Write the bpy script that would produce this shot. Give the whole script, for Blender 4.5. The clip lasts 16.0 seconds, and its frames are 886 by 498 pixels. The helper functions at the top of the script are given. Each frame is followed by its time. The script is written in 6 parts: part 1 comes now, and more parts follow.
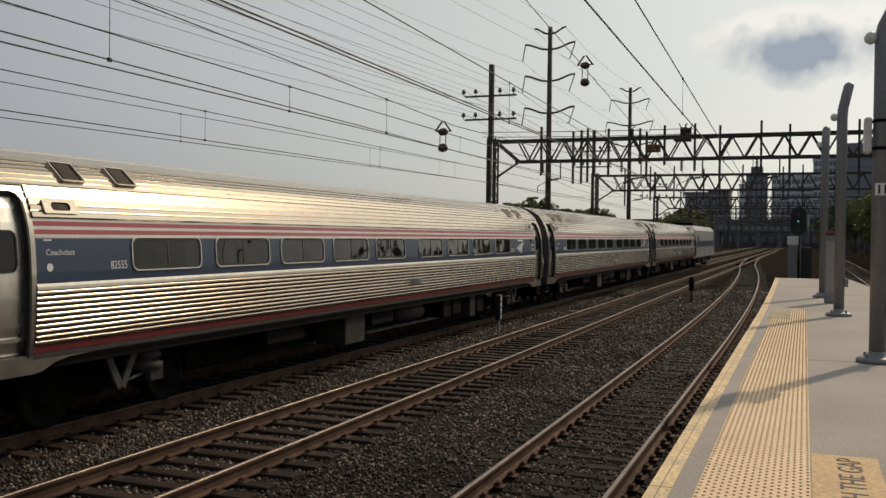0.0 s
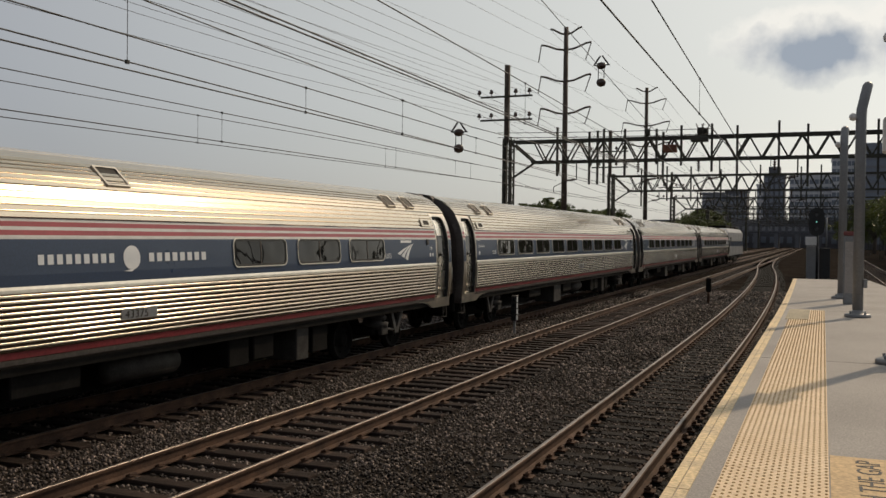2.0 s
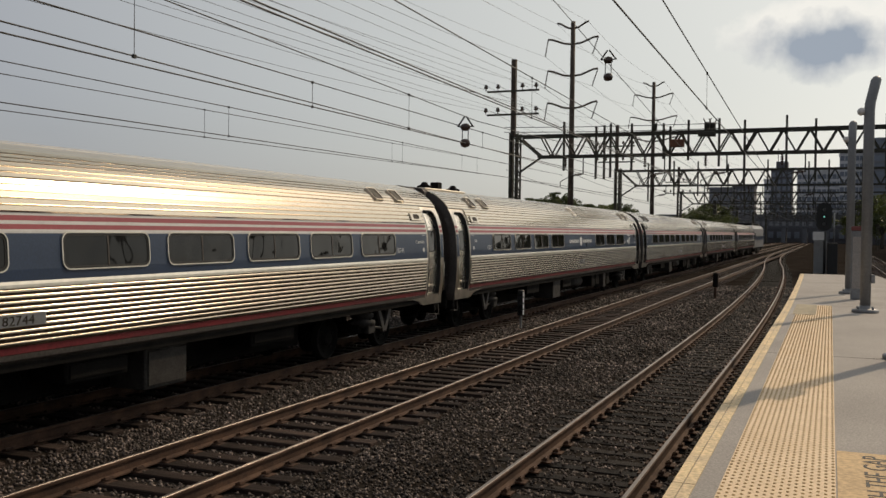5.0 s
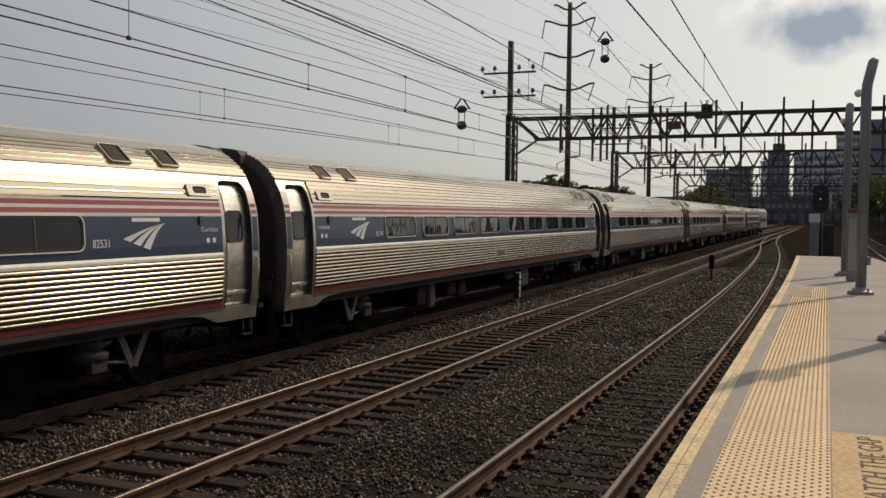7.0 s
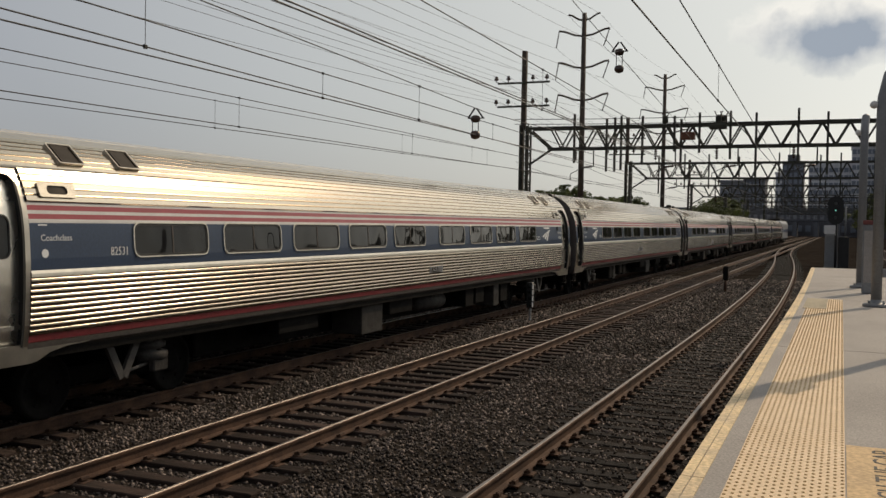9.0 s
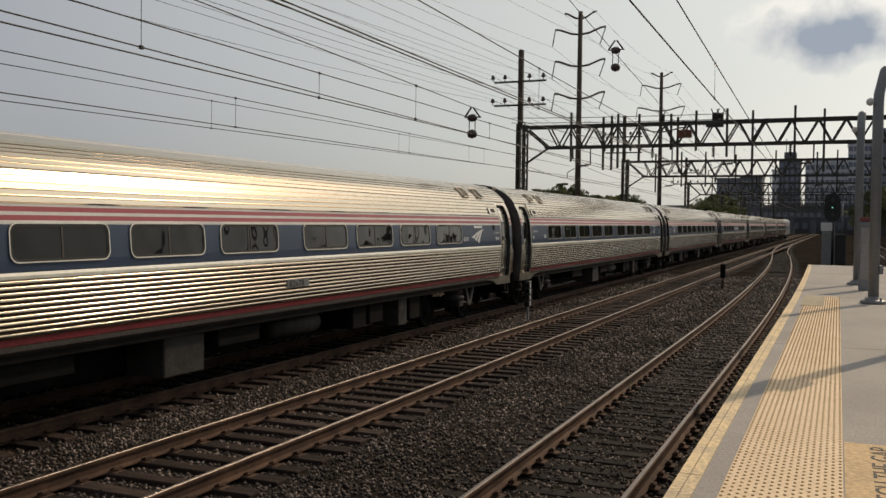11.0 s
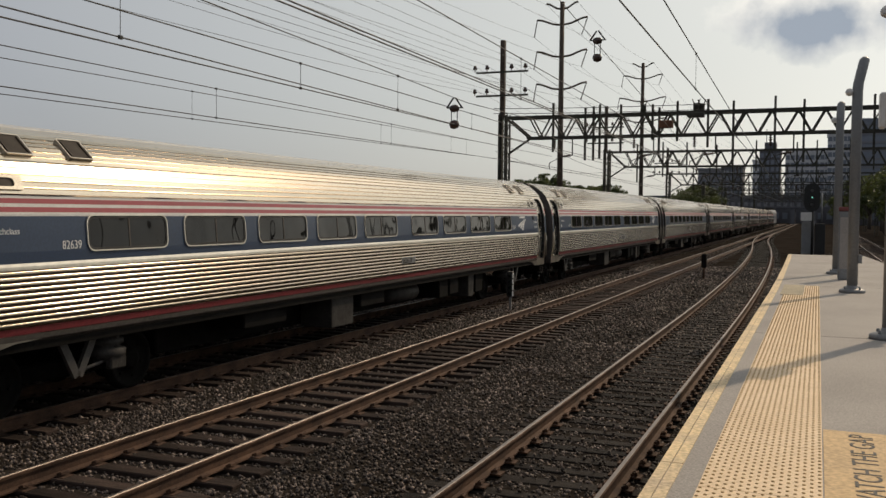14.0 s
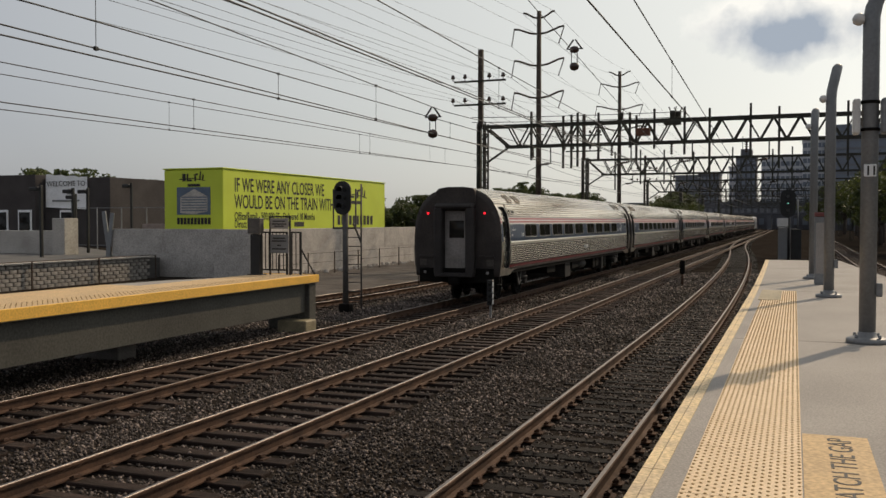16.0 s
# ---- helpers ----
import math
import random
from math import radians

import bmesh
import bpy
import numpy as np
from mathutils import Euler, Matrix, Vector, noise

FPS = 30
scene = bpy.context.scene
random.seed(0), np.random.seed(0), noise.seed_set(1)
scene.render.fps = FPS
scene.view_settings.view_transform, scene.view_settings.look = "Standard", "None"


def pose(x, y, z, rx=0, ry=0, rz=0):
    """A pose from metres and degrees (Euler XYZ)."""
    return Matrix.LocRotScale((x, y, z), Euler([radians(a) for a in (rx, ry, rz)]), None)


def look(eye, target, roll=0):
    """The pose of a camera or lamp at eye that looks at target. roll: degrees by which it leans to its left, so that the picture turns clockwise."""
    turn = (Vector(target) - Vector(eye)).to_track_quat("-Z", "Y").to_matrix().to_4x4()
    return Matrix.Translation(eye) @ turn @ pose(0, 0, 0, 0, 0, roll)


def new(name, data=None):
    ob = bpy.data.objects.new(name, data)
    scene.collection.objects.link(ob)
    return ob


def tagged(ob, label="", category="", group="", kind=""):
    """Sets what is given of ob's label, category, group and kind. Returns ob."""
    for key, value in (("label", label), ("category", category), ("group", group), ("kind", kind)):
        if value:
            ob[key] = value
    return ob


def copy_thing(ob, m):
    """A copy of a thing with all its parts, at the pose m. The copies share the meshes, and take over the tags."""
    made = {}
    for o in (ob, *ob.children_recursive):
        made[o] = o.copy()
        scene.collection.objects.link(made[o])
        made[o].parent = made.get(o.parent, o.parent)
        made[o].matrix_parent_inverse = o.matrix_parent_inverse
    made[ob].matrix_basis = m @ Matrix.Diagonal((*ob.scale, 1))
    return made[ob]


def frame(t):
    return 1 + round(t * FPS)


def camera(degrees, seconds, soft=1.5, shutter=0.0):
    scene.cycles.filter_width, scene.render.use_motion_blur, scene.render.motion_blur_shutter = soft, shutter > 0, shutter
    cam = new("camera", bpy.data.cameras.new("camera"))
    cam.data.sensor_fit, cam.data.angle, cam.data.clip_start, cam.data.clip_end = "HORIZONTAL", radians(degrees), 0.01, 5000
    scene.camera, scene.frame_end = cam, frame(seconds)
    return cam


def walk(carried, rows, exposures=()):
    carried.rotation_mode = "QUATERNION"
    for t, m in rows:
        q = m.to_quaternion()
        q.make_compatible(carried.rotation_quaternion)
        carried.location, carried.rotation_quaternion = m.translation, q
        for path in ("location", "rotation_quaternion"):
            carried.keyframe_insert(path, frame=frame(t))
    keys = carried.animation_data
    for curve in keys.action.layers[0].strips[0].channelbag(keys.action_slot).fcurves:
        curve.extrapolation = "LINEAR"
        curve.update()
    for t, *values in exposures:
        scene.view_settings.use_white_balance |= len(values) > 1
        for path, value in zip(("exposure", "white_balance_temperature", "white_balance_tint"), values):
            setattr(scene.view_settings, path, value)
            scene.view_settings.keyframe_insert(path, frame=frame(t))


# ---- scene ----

# ---- camera ----
cam = camera(51.63, 16.0)
EYE = (0.0, 0.0, 2.833)
# seconds, yaw to the left of the track's direction, pitch, roll (degrees)
TURNS = [
    (0.0, 21.531, -0.880, 0.715),
    (0.5, 21.819, -0.742, 0.734),
    (1.0, 21.897, -0.940, 0.846),
    (1.5, 22.300, -0.907, 0.687),
    (2.0, 22.520, -0.844, 0.680),
    (2.5, 22.466, -1.050, 0.653),
    (3.0, 22.769, -1.297, 0.456),
    (3.5, 23.131, -1.186, 0.287),
    (4.0, 23.028, -1.073, 0.508),
    (6.5, 22.849, -1.951, 0.750),
    (7.0, 22.691, -2.280, 0.677),
    (7.5, 22.863, -2.231, 0.729),
    (8.0, 22.907, -1.759, 1.030),
    (8.5, 23.071, -1.743, 1.068),
    (9.0, 23.502, -1.710, 1.032),
    (11.5, 23.266, -1.834, 0.641),
    (12.0, 22.954, -2.280, 0.713),
    (12.5, 22.842, -2.675, 0.556),
    (13.0, 22.997, -2.584, 0.658),
    (13.5, 22.818, -2.296, 0.791),
    (14.0, 22.241, -2.323, 0.582),
    (14.5, 22.095, -2.326, 0.219),
    (15.0, 21.909, -2.278, 0.091),
    (15.5, 21.523, -2.043, 0.145),
    (16.0, 20.975, -1.750, 0.044),
]


def aim(yaw, pitch, roll):
    y, p = radians(yaw), radians(pitch)
    ahead = Vector((-math.sin(y) * math.cos(p), math.cos(y) * math.cos(p), math.sin(p)))
    return look(EYE, Vector(EYE) + ahead, roll)


walk(cam, [(t, aim(y, p, r)) for t, y, p, r in TURNS], ((0.0, -0.05), (4.0, -0.05), (9.0, -0.04), (12.5, -0.03), (14.0, 0.0), (15.0, 0.15), (16.0, 0.12)))

# ---- sky, sun, exposure ----
SUN_EL, SUN_AZ = 38.0, 22.0        # azimuth to the right of +y
scene.view_settings.exposure = 0.0


def make_world():
    w = bpy.data.worlds.new("world")
    scene.world = w
    w.use_nodes = True
    n, l = w.node_tree.nodes, w.node_tree.links
    bg = n["Background"]
    sky = n.new("ShaderNodeTexSky")
    sky.sky_type = 'NISHITA'
    sky.sun_disc = False
    sky.sun_elevation = radians(SUN_EL)
    sky.sun_rotation = radians(SUN_AZ)
    sky.air_density, sky.dust_density, sky.ozone_density = 1.0, 2.5, 1.0
    geo = n.new("ShaderNodeTexCoord")
    # thin high haze takes most of the blue out of the sky
    hsv = n.new("ShaderNodeHueSaturation")
    hsv.inputs["Saturation"].default_value = 0.42
    l.new(sky.outputs[0], hsv.inputs["Color"])
    veil = n.new("ShaderNodeMix"); veil.data_type = 'RGBA'
    veil.inputs["Factor"].default_value = 0.56
    dot = n.new("ShaderNodeVectorMath"); dot.operation = 'DOT_PRODUCT'
    dot.inputs[1].default_value = (math.sin(radians(SUN_AZ)) * math.cos(radians(SUN_EL)), math.cos(radians(SUN_AZ)) * math.cos(radians(SUN_EL)), math.sin(radians(SUN_EL)))
    l.new(geo.outputs["Generated"], dot.inputs[0])
    near_sun = n.new("ShaderNodeMapRange")
    near_sun.inputs["From Min"].default_value, near_sun.inputs["From Max"].default_value = 0.35, 0.92
    l.new(dot.outputs["Value"], near_sun.inputs["Value"])
    haze = n.new("ShaderNodeMix"); haze.data_type = 'RGBA'
    haze.inputs[6].default_value = (4.08, 4.22, 4.55, 1)
    haze.inputs[7].default_value = (8.40, 8.42, 7.25, 1)
    l.new(near_sun.outputs[0], haze.inputs["Factor"])
    l.new(haze.outputs[2], veil.inputs[7])
    l.new(hsv.outputs[0], veil.inputs[6])
    # one small grey-blue cumulus beside the sun's side of the sky
    az, el = radians(-0.35), radians(10.75)
    centre = (math.sin(az) * math.cos(el), math.cos(az) * math.cos(el), math.sin(el))
    sub = n.new("ShaderNodeVectorMath"); sub.operation = 'SUBTRACT'
    sub.inputs[1].default_value = centre
    l.new(geo.outputs["Generated"], sub.inputs[0])
    sc = n.new("ShaderNodeVectorMath"); sc.operation = 'MULTIPLY'
    sc.inputs[1].default_value = (1 / 0.098, 1 / 0.098, 1 / 0.034)
    l.new(sub.outputs[0], sc.inputs[0])
    ln = n.new("ShaderNodeVectorMath"); ln.operation = 'LENGTH'
    l.new(sc.outputs[0], ln.inputs[0])
    nz = n.new("ShaderNodeTexNoise")
    nz.inputs["Scale"].default_value = 30.0
    nz.inputs["Detail"].default_value = 7.0
    l.new(geo.outputs["Generated"], nz.inputs["Vector"])
    ad = n.new("ShaderNodeMath"); ad.operation = 'MULTIPLY_ADD'
    ad.inputs[1].default_value = 1.25
    l.new(nz.outputs[0], ad.inputs[0])
    l.new(ln.outputs["Value"], ad.inputs[2])
    mp = n.new("ShaderNodeMapRange")
    mp.inputs["From Min"].default_value, mp.inputs["From Max"].default_value = 1.58, 0.95
    l.new(ad.outputs[0], mp.inputs["Value"])
    mul = n.new("ShaderNodeMath"); mul.operation = 'MULTIPLY'
    mul.inputs[1].default_value = 1.0
    l.new(mp.outputs[0], mul.inputs[0])
    mix = n.new("ShaderNodeMix"); mix.data_type = 'RGBA'
    l.new(mul.outputs[0], mix.inputs["Factor"])
    # sunlit rim of the cloud
    rim = n.new("ShaderNodeMapRange")
    rim.inputs["From Min"].default_value, rim.inputs["From Max"].default_value = 1.72, 1.42
    rim.inputs["To Max"].default_value = 0.8
    # the rim lies along the upper edge, towards the sun
    sub2 = n.new("ShaderNodeVectorMath"); sub2.operation = 'SUBTRACT'
    sub2.inputs[1].default_value = (centre[0] + 0.008, centre[1], centre[2] + 0.010)
    l.new(geo.outputs["Generated"], sub2.inputs[0])
    sc2 = n.new("ShaderNodeVectorMath"); sc2.operation = 'MULTIPLY'
    sc2.inputs[1].default_value = sc.inputs[1].default_value
    l.new(sub2.outputs[0], sc2.inputs[0])
    ln2 = n.new("ShaderNodeVectorMath"); ln2.operation = 'LENGTH'
    l.new(sc2.outputs[0], ln2.inputs[0])
    ad2 = n.new("ShaderNodeMath"); ad2.operation = 'MULTIPLY_ADD'
    ad2.inputs[1].default_value = 1.25
    l.new(nz.outputs[0], ad2.inputs[0])
    l.new(ln2.outputs["Value"], ad2.inputs[2])
    l.new(ad2.outputs[0], rim.inputs["Value"])
    lit = n.new("ShaderNodeMix"); lit.data_type = 'RGBA'
    l.new(rim.outputs[0], lit.inputs["Factor"])
    l.new(veil.outputs[2], lit.inputs[6])
    lit.inputs[7].default_value = (10.0, 9.7, 9.0, 1)
    l.new(lit.outputs[2], mix.inputs[6])
    mix.inputs[7].default_value = (3.7, 4.2, 4.9, 1)
    l.new(mix.outputs[2], bg.inputs["Color"])
    bg.inputs["Strength"].default_value = 0.095


make_world()
sun_data = bpy.data.lights.new("sun", 'SUN')
sun_data.energy, sun_data.angle, sun_data.color = 2.4, radians(0.8), (1.0, 0.785, 0.55)
sun = new("sun", sun_data)
_e, _a = radians(SUN_EL), radians(SUN_AZ)
SUN_DIR = Vector((math.sin(_a) * math.cos(_e), math.cos(_a) * math.cos(_e), math.sin(_e)))
sun.matrix_world = look(SUN_DIR * 60, (0, 0, 0))


# ---- materials ----
def mat(name, col, rough=0.7, metal=0.0, var=0.25, scale=3.0, fine=40.0, bump=0.0, col2=None, spec=0.5, island=0.0, rnd=0.0, stretch=None):
    """Base colour broken up at two scales, with fine relief."""
    m = bpy.data.materials.new(name)
    m.use_nodes = True
    n, l = m.node_tree.nodes, m.node_tree.links
    b = n["Principled BSDF"]
    b.inputs["Roughness"].default_value = rough
    b.inputs["Metallic"].default_value = metal
    b.inputs["Specular IOR Level"].default_value = spec
    tc = n.new("ShaderNodeTexCoord")
    src = tc.outputs["Object"]
    if stretch:
        mpn = n.new("ShaderNodeMapping")
        mpn.inputs["Scale"].default_value = stretch
        l.new(src, mpn.inputs["Vector"])
        src = mpn.outputs[0]
    big = n.new("ShaderNodeTexNoise")
    big.inputs["Scale"].default_value = scale
    big.inputs["Detail"].default_value = 5
    l.new(src, big.inputs["Vector"])
    sm = n.new("ShaderNodeTexNoise")
    sm.inputs["Scale"].default_value = fine
    sm.inputs["Detail"].default_value = 3
    l.new(src, sm.inputs["Vector"])
    mx = n.new("ShaderNodeMix"); mx.data_type = 'RGBA'
    c2 = col2 or tuple(c * 0.55 for c in col)
    mx.inputs[6].default_value = (*col, 1)
    mx.inputs[7].default_value = (*c2, 1)
    ramp = n.new("ShaderNodeMapRange")
    ramp.inputs["From Min"].default_value, ramp.inputs["From Max"].default_value = 0.35, 0.7
    ramp.inputs["To Max"].default_value = min(1.0, var * 2)
    l.new(big.outputs[0], ramp.inputs["Value"])
    l.new(ramp.outputs[0], mx.inputs["Factor"])
    mv = n.new("ShaderNodeMapRange")
    mv.inputs["From Min"].default_value, mv.inputs["From Max"].default_value = 0.3, 0.7
    mv.inputs["To Min"].default_value, mv.inputs["To Max"].default_value = 1 - var * 0.6, 1 + var * 0.6
    l.new(sm.outputs[0], mv.inputs["Value"])
    val = mv.outputs[0]
    if island or rnd:
        g = n.new("ShaderNodeNewGeometry" if island else "ShaderNodeObjectInfo")
        mr = n.new("ShaderNodeMapRange")
        k = island or rnd
        mr.inputs["To Min"].default_value, mr.inputs["To Max"].default_value = 1 - k, 1 + k
        l.new(g.outputs["Random Per Island" if island else "Random"], mr.inputs["Value"])
        mm = n.new("ShaderNodeMath"); mm.operation = 'MULTIPLY'
        l.new(val, mm.inputs[0]); l.new(mr.outputs[0], mm.inputs[1])
        val = mm.outputs[0]
    h = n.new("ShaderNodeHueSaturation")
    l.new(mx.outputs[2], h.inputs["Color"])
    l.new(val, h.inputs["Value"])
    l.new(h.outputs[0], b.inputs["Base Color"])
    if rough > 0.12:
        rr = n.new("ShaderNodeMapRange")
        rr.inputs["To Min"].default_value, rr.inputs["To Max"].default_value = max(0.03, rough - (0.05 if metal > 0.5 else 0.12)), min(1, rough + (0.05 if metal > 0.5 else 0.12))
        l.new(big.outputs[0], rr.inputs["Value"])
        l.new(rr.outputs[0], b.inputs["Roughness"])
    if bump:
        bp = n.new("ShaderNodeBump")
        bp.inputs["Strength"].default_value = 0.6
        bp.inputs["Distance"].default_value = bump
        l.new(sm.outputs[0], bp.inputs["Height"])
        l.new(bp.outputs[0], b.inputs["Normal"])
    return m


def glow(name, col, strength):
    m = mat(name, col, 0.3, var=0.0)
    b = m.node_tree.nodes["Principled BSDF"]
    b.inputs["Emission Color"].default_value = (*col, 1)
    b.inputs["Emission Strength"].default_value = strength
    return m


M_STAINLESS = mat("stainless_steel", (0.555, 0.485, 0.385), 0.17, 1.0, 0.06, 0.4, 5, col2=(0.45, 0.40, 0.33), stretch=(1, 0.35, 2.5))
# Darker copy of the stainless; holds back the lower sides' glint by colour.
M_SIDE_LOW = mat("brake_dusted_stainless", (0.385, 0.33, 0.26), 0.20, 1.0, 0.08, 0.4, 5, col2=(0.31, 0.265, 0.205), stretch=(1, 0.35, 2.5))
M_SILL = mat("grimy_sill", (0.085, 0.072, 0.062), 0.6, 0.3, 0.5, 1.5, 20, col2=(0.07, 0.06, 0.05))
M_STEEL_END = mat("dull_steel", (0.56, 0.51, 0.435), 0.30, 1.0, 0.25, 1.5, 4, col2=(0.40, 0.35, 0.285))
M_BEAD = mat("polished_trim", (0.70, 0.64, 0.55), 0.33, 1.0, 0.15, 1.0, 8)
M_BLUE = mat("blue_paint", (0.027, 0.046, 0.090), 0.32, 0.0, 0.2, 1.0, 30, col2=(0.022, 0.038, 0.074))
M_RED = mat("red_stripe", (0.33, 0.045, 0.055), 0.35, 0.0, 0.2, 1.0, 30)
# Darker copy of the red stripe: the lower side's shade is in its colour.
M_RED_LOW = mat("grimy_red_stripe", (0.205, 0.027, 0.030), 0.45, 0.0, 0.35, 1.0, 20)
M_WHITE_STRIPE = mat("white_stripe", (0.62, 0.60, 0.57), 0.4, 0.0, 0.15)
M_GLASS = mat("tinted_glass", (0.014, 0.014, 0.014), 0.03, 0.0, 0.1, spec=0.27)


def wavy(m, scale, depth):
    """Slightly buckled panes: slow relief that differs from pane to pane."""
    nt = m.node_tree
    tc = nt.nodes.new("ShaderNodeTexCoord"); oi = nt.nodes.new("ShaderNodeObjectInfo")
    sc = nt.nodes.new("ShaderNodeVectorMath"); sc.operation = 'SCALE'; sc.inputs[0].default_value = (17, 31, 23)
    nt.links.new(oi.outputs["Random"], sc.inputs["Scale"])
    ad = nt.nodes.new("ShaderNodeVectorMath")
    nt.links.new(tc.outputs["Object"], ad.inputs[0]); nt.links.new(sc.outputs[0], ad.inputs[1])
    nz = nt.nodes.new("ShaderNodeTexNoise")
    nz.inputs["Scale"].default_value, nz.inputs["Detail"].default_value = scale, 1.0
    nt.links.new(ad.outputs[0], nz.inputs["Vector"])
    bp = nt.nodes.new("ShaderNodeBump")
    bp.inputs["Strength"].default_value, bp.inputs["Distance"].default_value = 1.0, depth
    nt.links.new(nz.outputs[0], bp.inputs["Height"])
    nt.links.new(bp.outputs[0], nt.nodes["Principled BSDF"].inputs["Normal"])


wavy(M_GLASS, 1.5, 0.03)
M_RUBBER = mat("black_rubber", (0.009, 0.0085, 0.008), 0.65, 0.0, 0.3, 4, 30)
M_GRIME = mat("grimy_black_steel", (0.010, 0.009, 0.008), 0.85, 0.0, 0.5, 2.0, 25, bump=0.004, spec=0.08)
M_ENDDARK = mat("soot_dark_end_sheet", (0.043, 0.033, 0.028), 0.7, 0.0, 0.5, 1.5, 20)
M_BOGIE = mat("grey_bogie_steel", (0.040, 0.036, 0.032), 0.7, 0.0, 0.5, 4, 30, spec=0.2)
M_BELLOWS = mat("dusty_black_rubber", (0.024, 0.019, 0.017), 0.7, 0.0, 0.4, 2, 20)
M_GRAVEL = mat("pale_trackside_gravel", (0.11, 0.096, 0.086), 0.95, 0.0, 0.6, 0.6, 22, bump=0.02, col2=(0.06, 0.05, 0.043), spec=0.1)
M_BRACKET = mat("pale_bracket_steel", (0.058, 0.052, 0.047), 0.65, 0.1, 0.4, 4, 30)
M_HATCH = mat("smoked_hatch_cover", (0.034, 0.026, 0.019), 0.6, 0.0, 0.3, 3, 20, spec=0.15)
M_PATCH = mat("worn_orange_yellow_paint", (0.56, 0.385, 0.19), 0.8, 0.0, 0.4, 2.0, 30, col2=(0.46, 0.33, 0.19))
M_COVER = mat("tan_cover_plate", (0.30, 0.25, 0.15), 0.7, 0.0, 0.4, 2.0, 20)
M_MAST = mat("dull_grey_mast_paint", (0.10, 0.092, 0.085), 0.7, 0.1, 0.4, 3, 20)
M_RAILDULL = mat("dull_rail_head", (0.13, 0.105, 0.088), 0.55, 0.8, 0.3, 2, 40)
M_RAILTOP = mat("polished_rail_head", (0.205, 0.178, 0.162), 0.47, 1.0, 0.2, 2, 40)
M_RUST = mat("rusty_rail", (0.088, 0.047, 0.028), 0.85, 0.1, 0.5, 2.5, 45, bump=0.003, col2=(0.038, 0.021, 0.014), spec=0.3)
M_TIE = mat("weathered_timber", (0.050, 0.034, 0.028), 0.85, 0.0, 0.5, 3, 25, bump=0.006, col2=(0.022, 0.017, 0.014), rnd=0.55, stretch=(1, 6, 6), spec=0.1)
M_TIE_OIL = mat("oil_soaked_timber", (0.020, 0.016, 0.013), 0.8, 0.0, 0.5, 3, 25, bump=0.006, col2=(0.010, 0.008, 0.007), rnd=0.4, stretch=(1, 6, 6), spec=0.1)
M_BALLAST = mat("crushed_stone", (0.120, 0.095, 0.082), 0.65, 0.0, 0.5, 0.35, 30, bump=0.008, col2=(0.034, 0.026, 0.021), island=0.95, spec=0.2)
# most stones dark, a few pale
_n, _l = M_BALLAST.node_tree.nodes, M_BALLAST.node_tree.links
_pick = [x for x in _n if x.bl_idname == "ShaderNodeNewGeometry"][0]
_to = _pick.outputs["Random Per Island"].links[0].to_node
_pw = _n.new("ShaderNodeMath"); _pw.operation = 'POWER'; _pw.inputs[1].default_value = 4.0
_l.new(_pick.outputs["Random Per Island"], _pw.inputs[0])
_l.new(_pw.outputs[0], _to.inputs["Value"])
_to.inputs["To Min"].default_value, _to.inputs["To Max"].default_value = 0.5, 3.4
M_GROUND = mat("gritty_ground", (0.030, 0.0255, 0.022), 0.95, 0.0, 0.6, 0.4, 18, bump=0.02, col2=(0.018, 0.014, 0.011), spec=0.0)
M_CONC = mat("platform_concrete", (0.300, 0.276, 0.252), 0.85, 0.0, 0.42, 0.7, 60, bump=0.001, col2=(0.25, 0.23, 0.21))
M_CONC_DARK = mat("stained_concrete", (0.24, 0.22, 0.20), 0.9, 0.0, 0.5, 1.2, 30, bump=0.003)
M_TACTILE = mat("yellow_tactile", (0.70, 0.535, 0.35), 0.75, 0.0, 0.25, 1.5, 50, col2=(0.60, 0.44, 0.27))
M_YELLOW = mat("worn_yellow_paint", (0.66, 0.505, 0.28), 0.75, 0.0, 0.5, 3.0, 30, col2=(0.46, 0.36, 0.24))
M_YELLOW_EDGE = mat("yellow_edge_board", (0.80, 0.45, 0.065), 0.7, 0.0, 0.3, 2.0, 25, col2=(0.62, 0.36, 0.06))
M_POST = mat("grey_painted_post", (0.20, 0.205, 0.21), 0.5, 0.2, 0.2, 2, 25)
M_GANTRY = mat("weathered_gantry_steel", (0.050, 0.048, 0.034), 0.75, 0.2, 0.5, 1.5, 12, col2=(0.032, 0.03, 0.024))
M_POLE = mat("rusty_tower_steel", (0.085, 0.062, 0.048), 0.8, 0.2, 0.5, 1.0, 10)
M_WIRE = mat("dark_wire", (0.03, 0.029, 0.028), 0.6, 0.5, 0.1)
M_INSUL = mat("brown_porcelain", (0.055, 0.032, 0.024), 0.25, 0.0, 0.2)
M_LETTER = mat("white_lettering", (0.75, 0.75, 0.74), 0.5, 0.0, 0.05)
M_INK = mat("black_lettering", (0.025, 0.022, 0.018), 0.7, 0.0, 0.2)


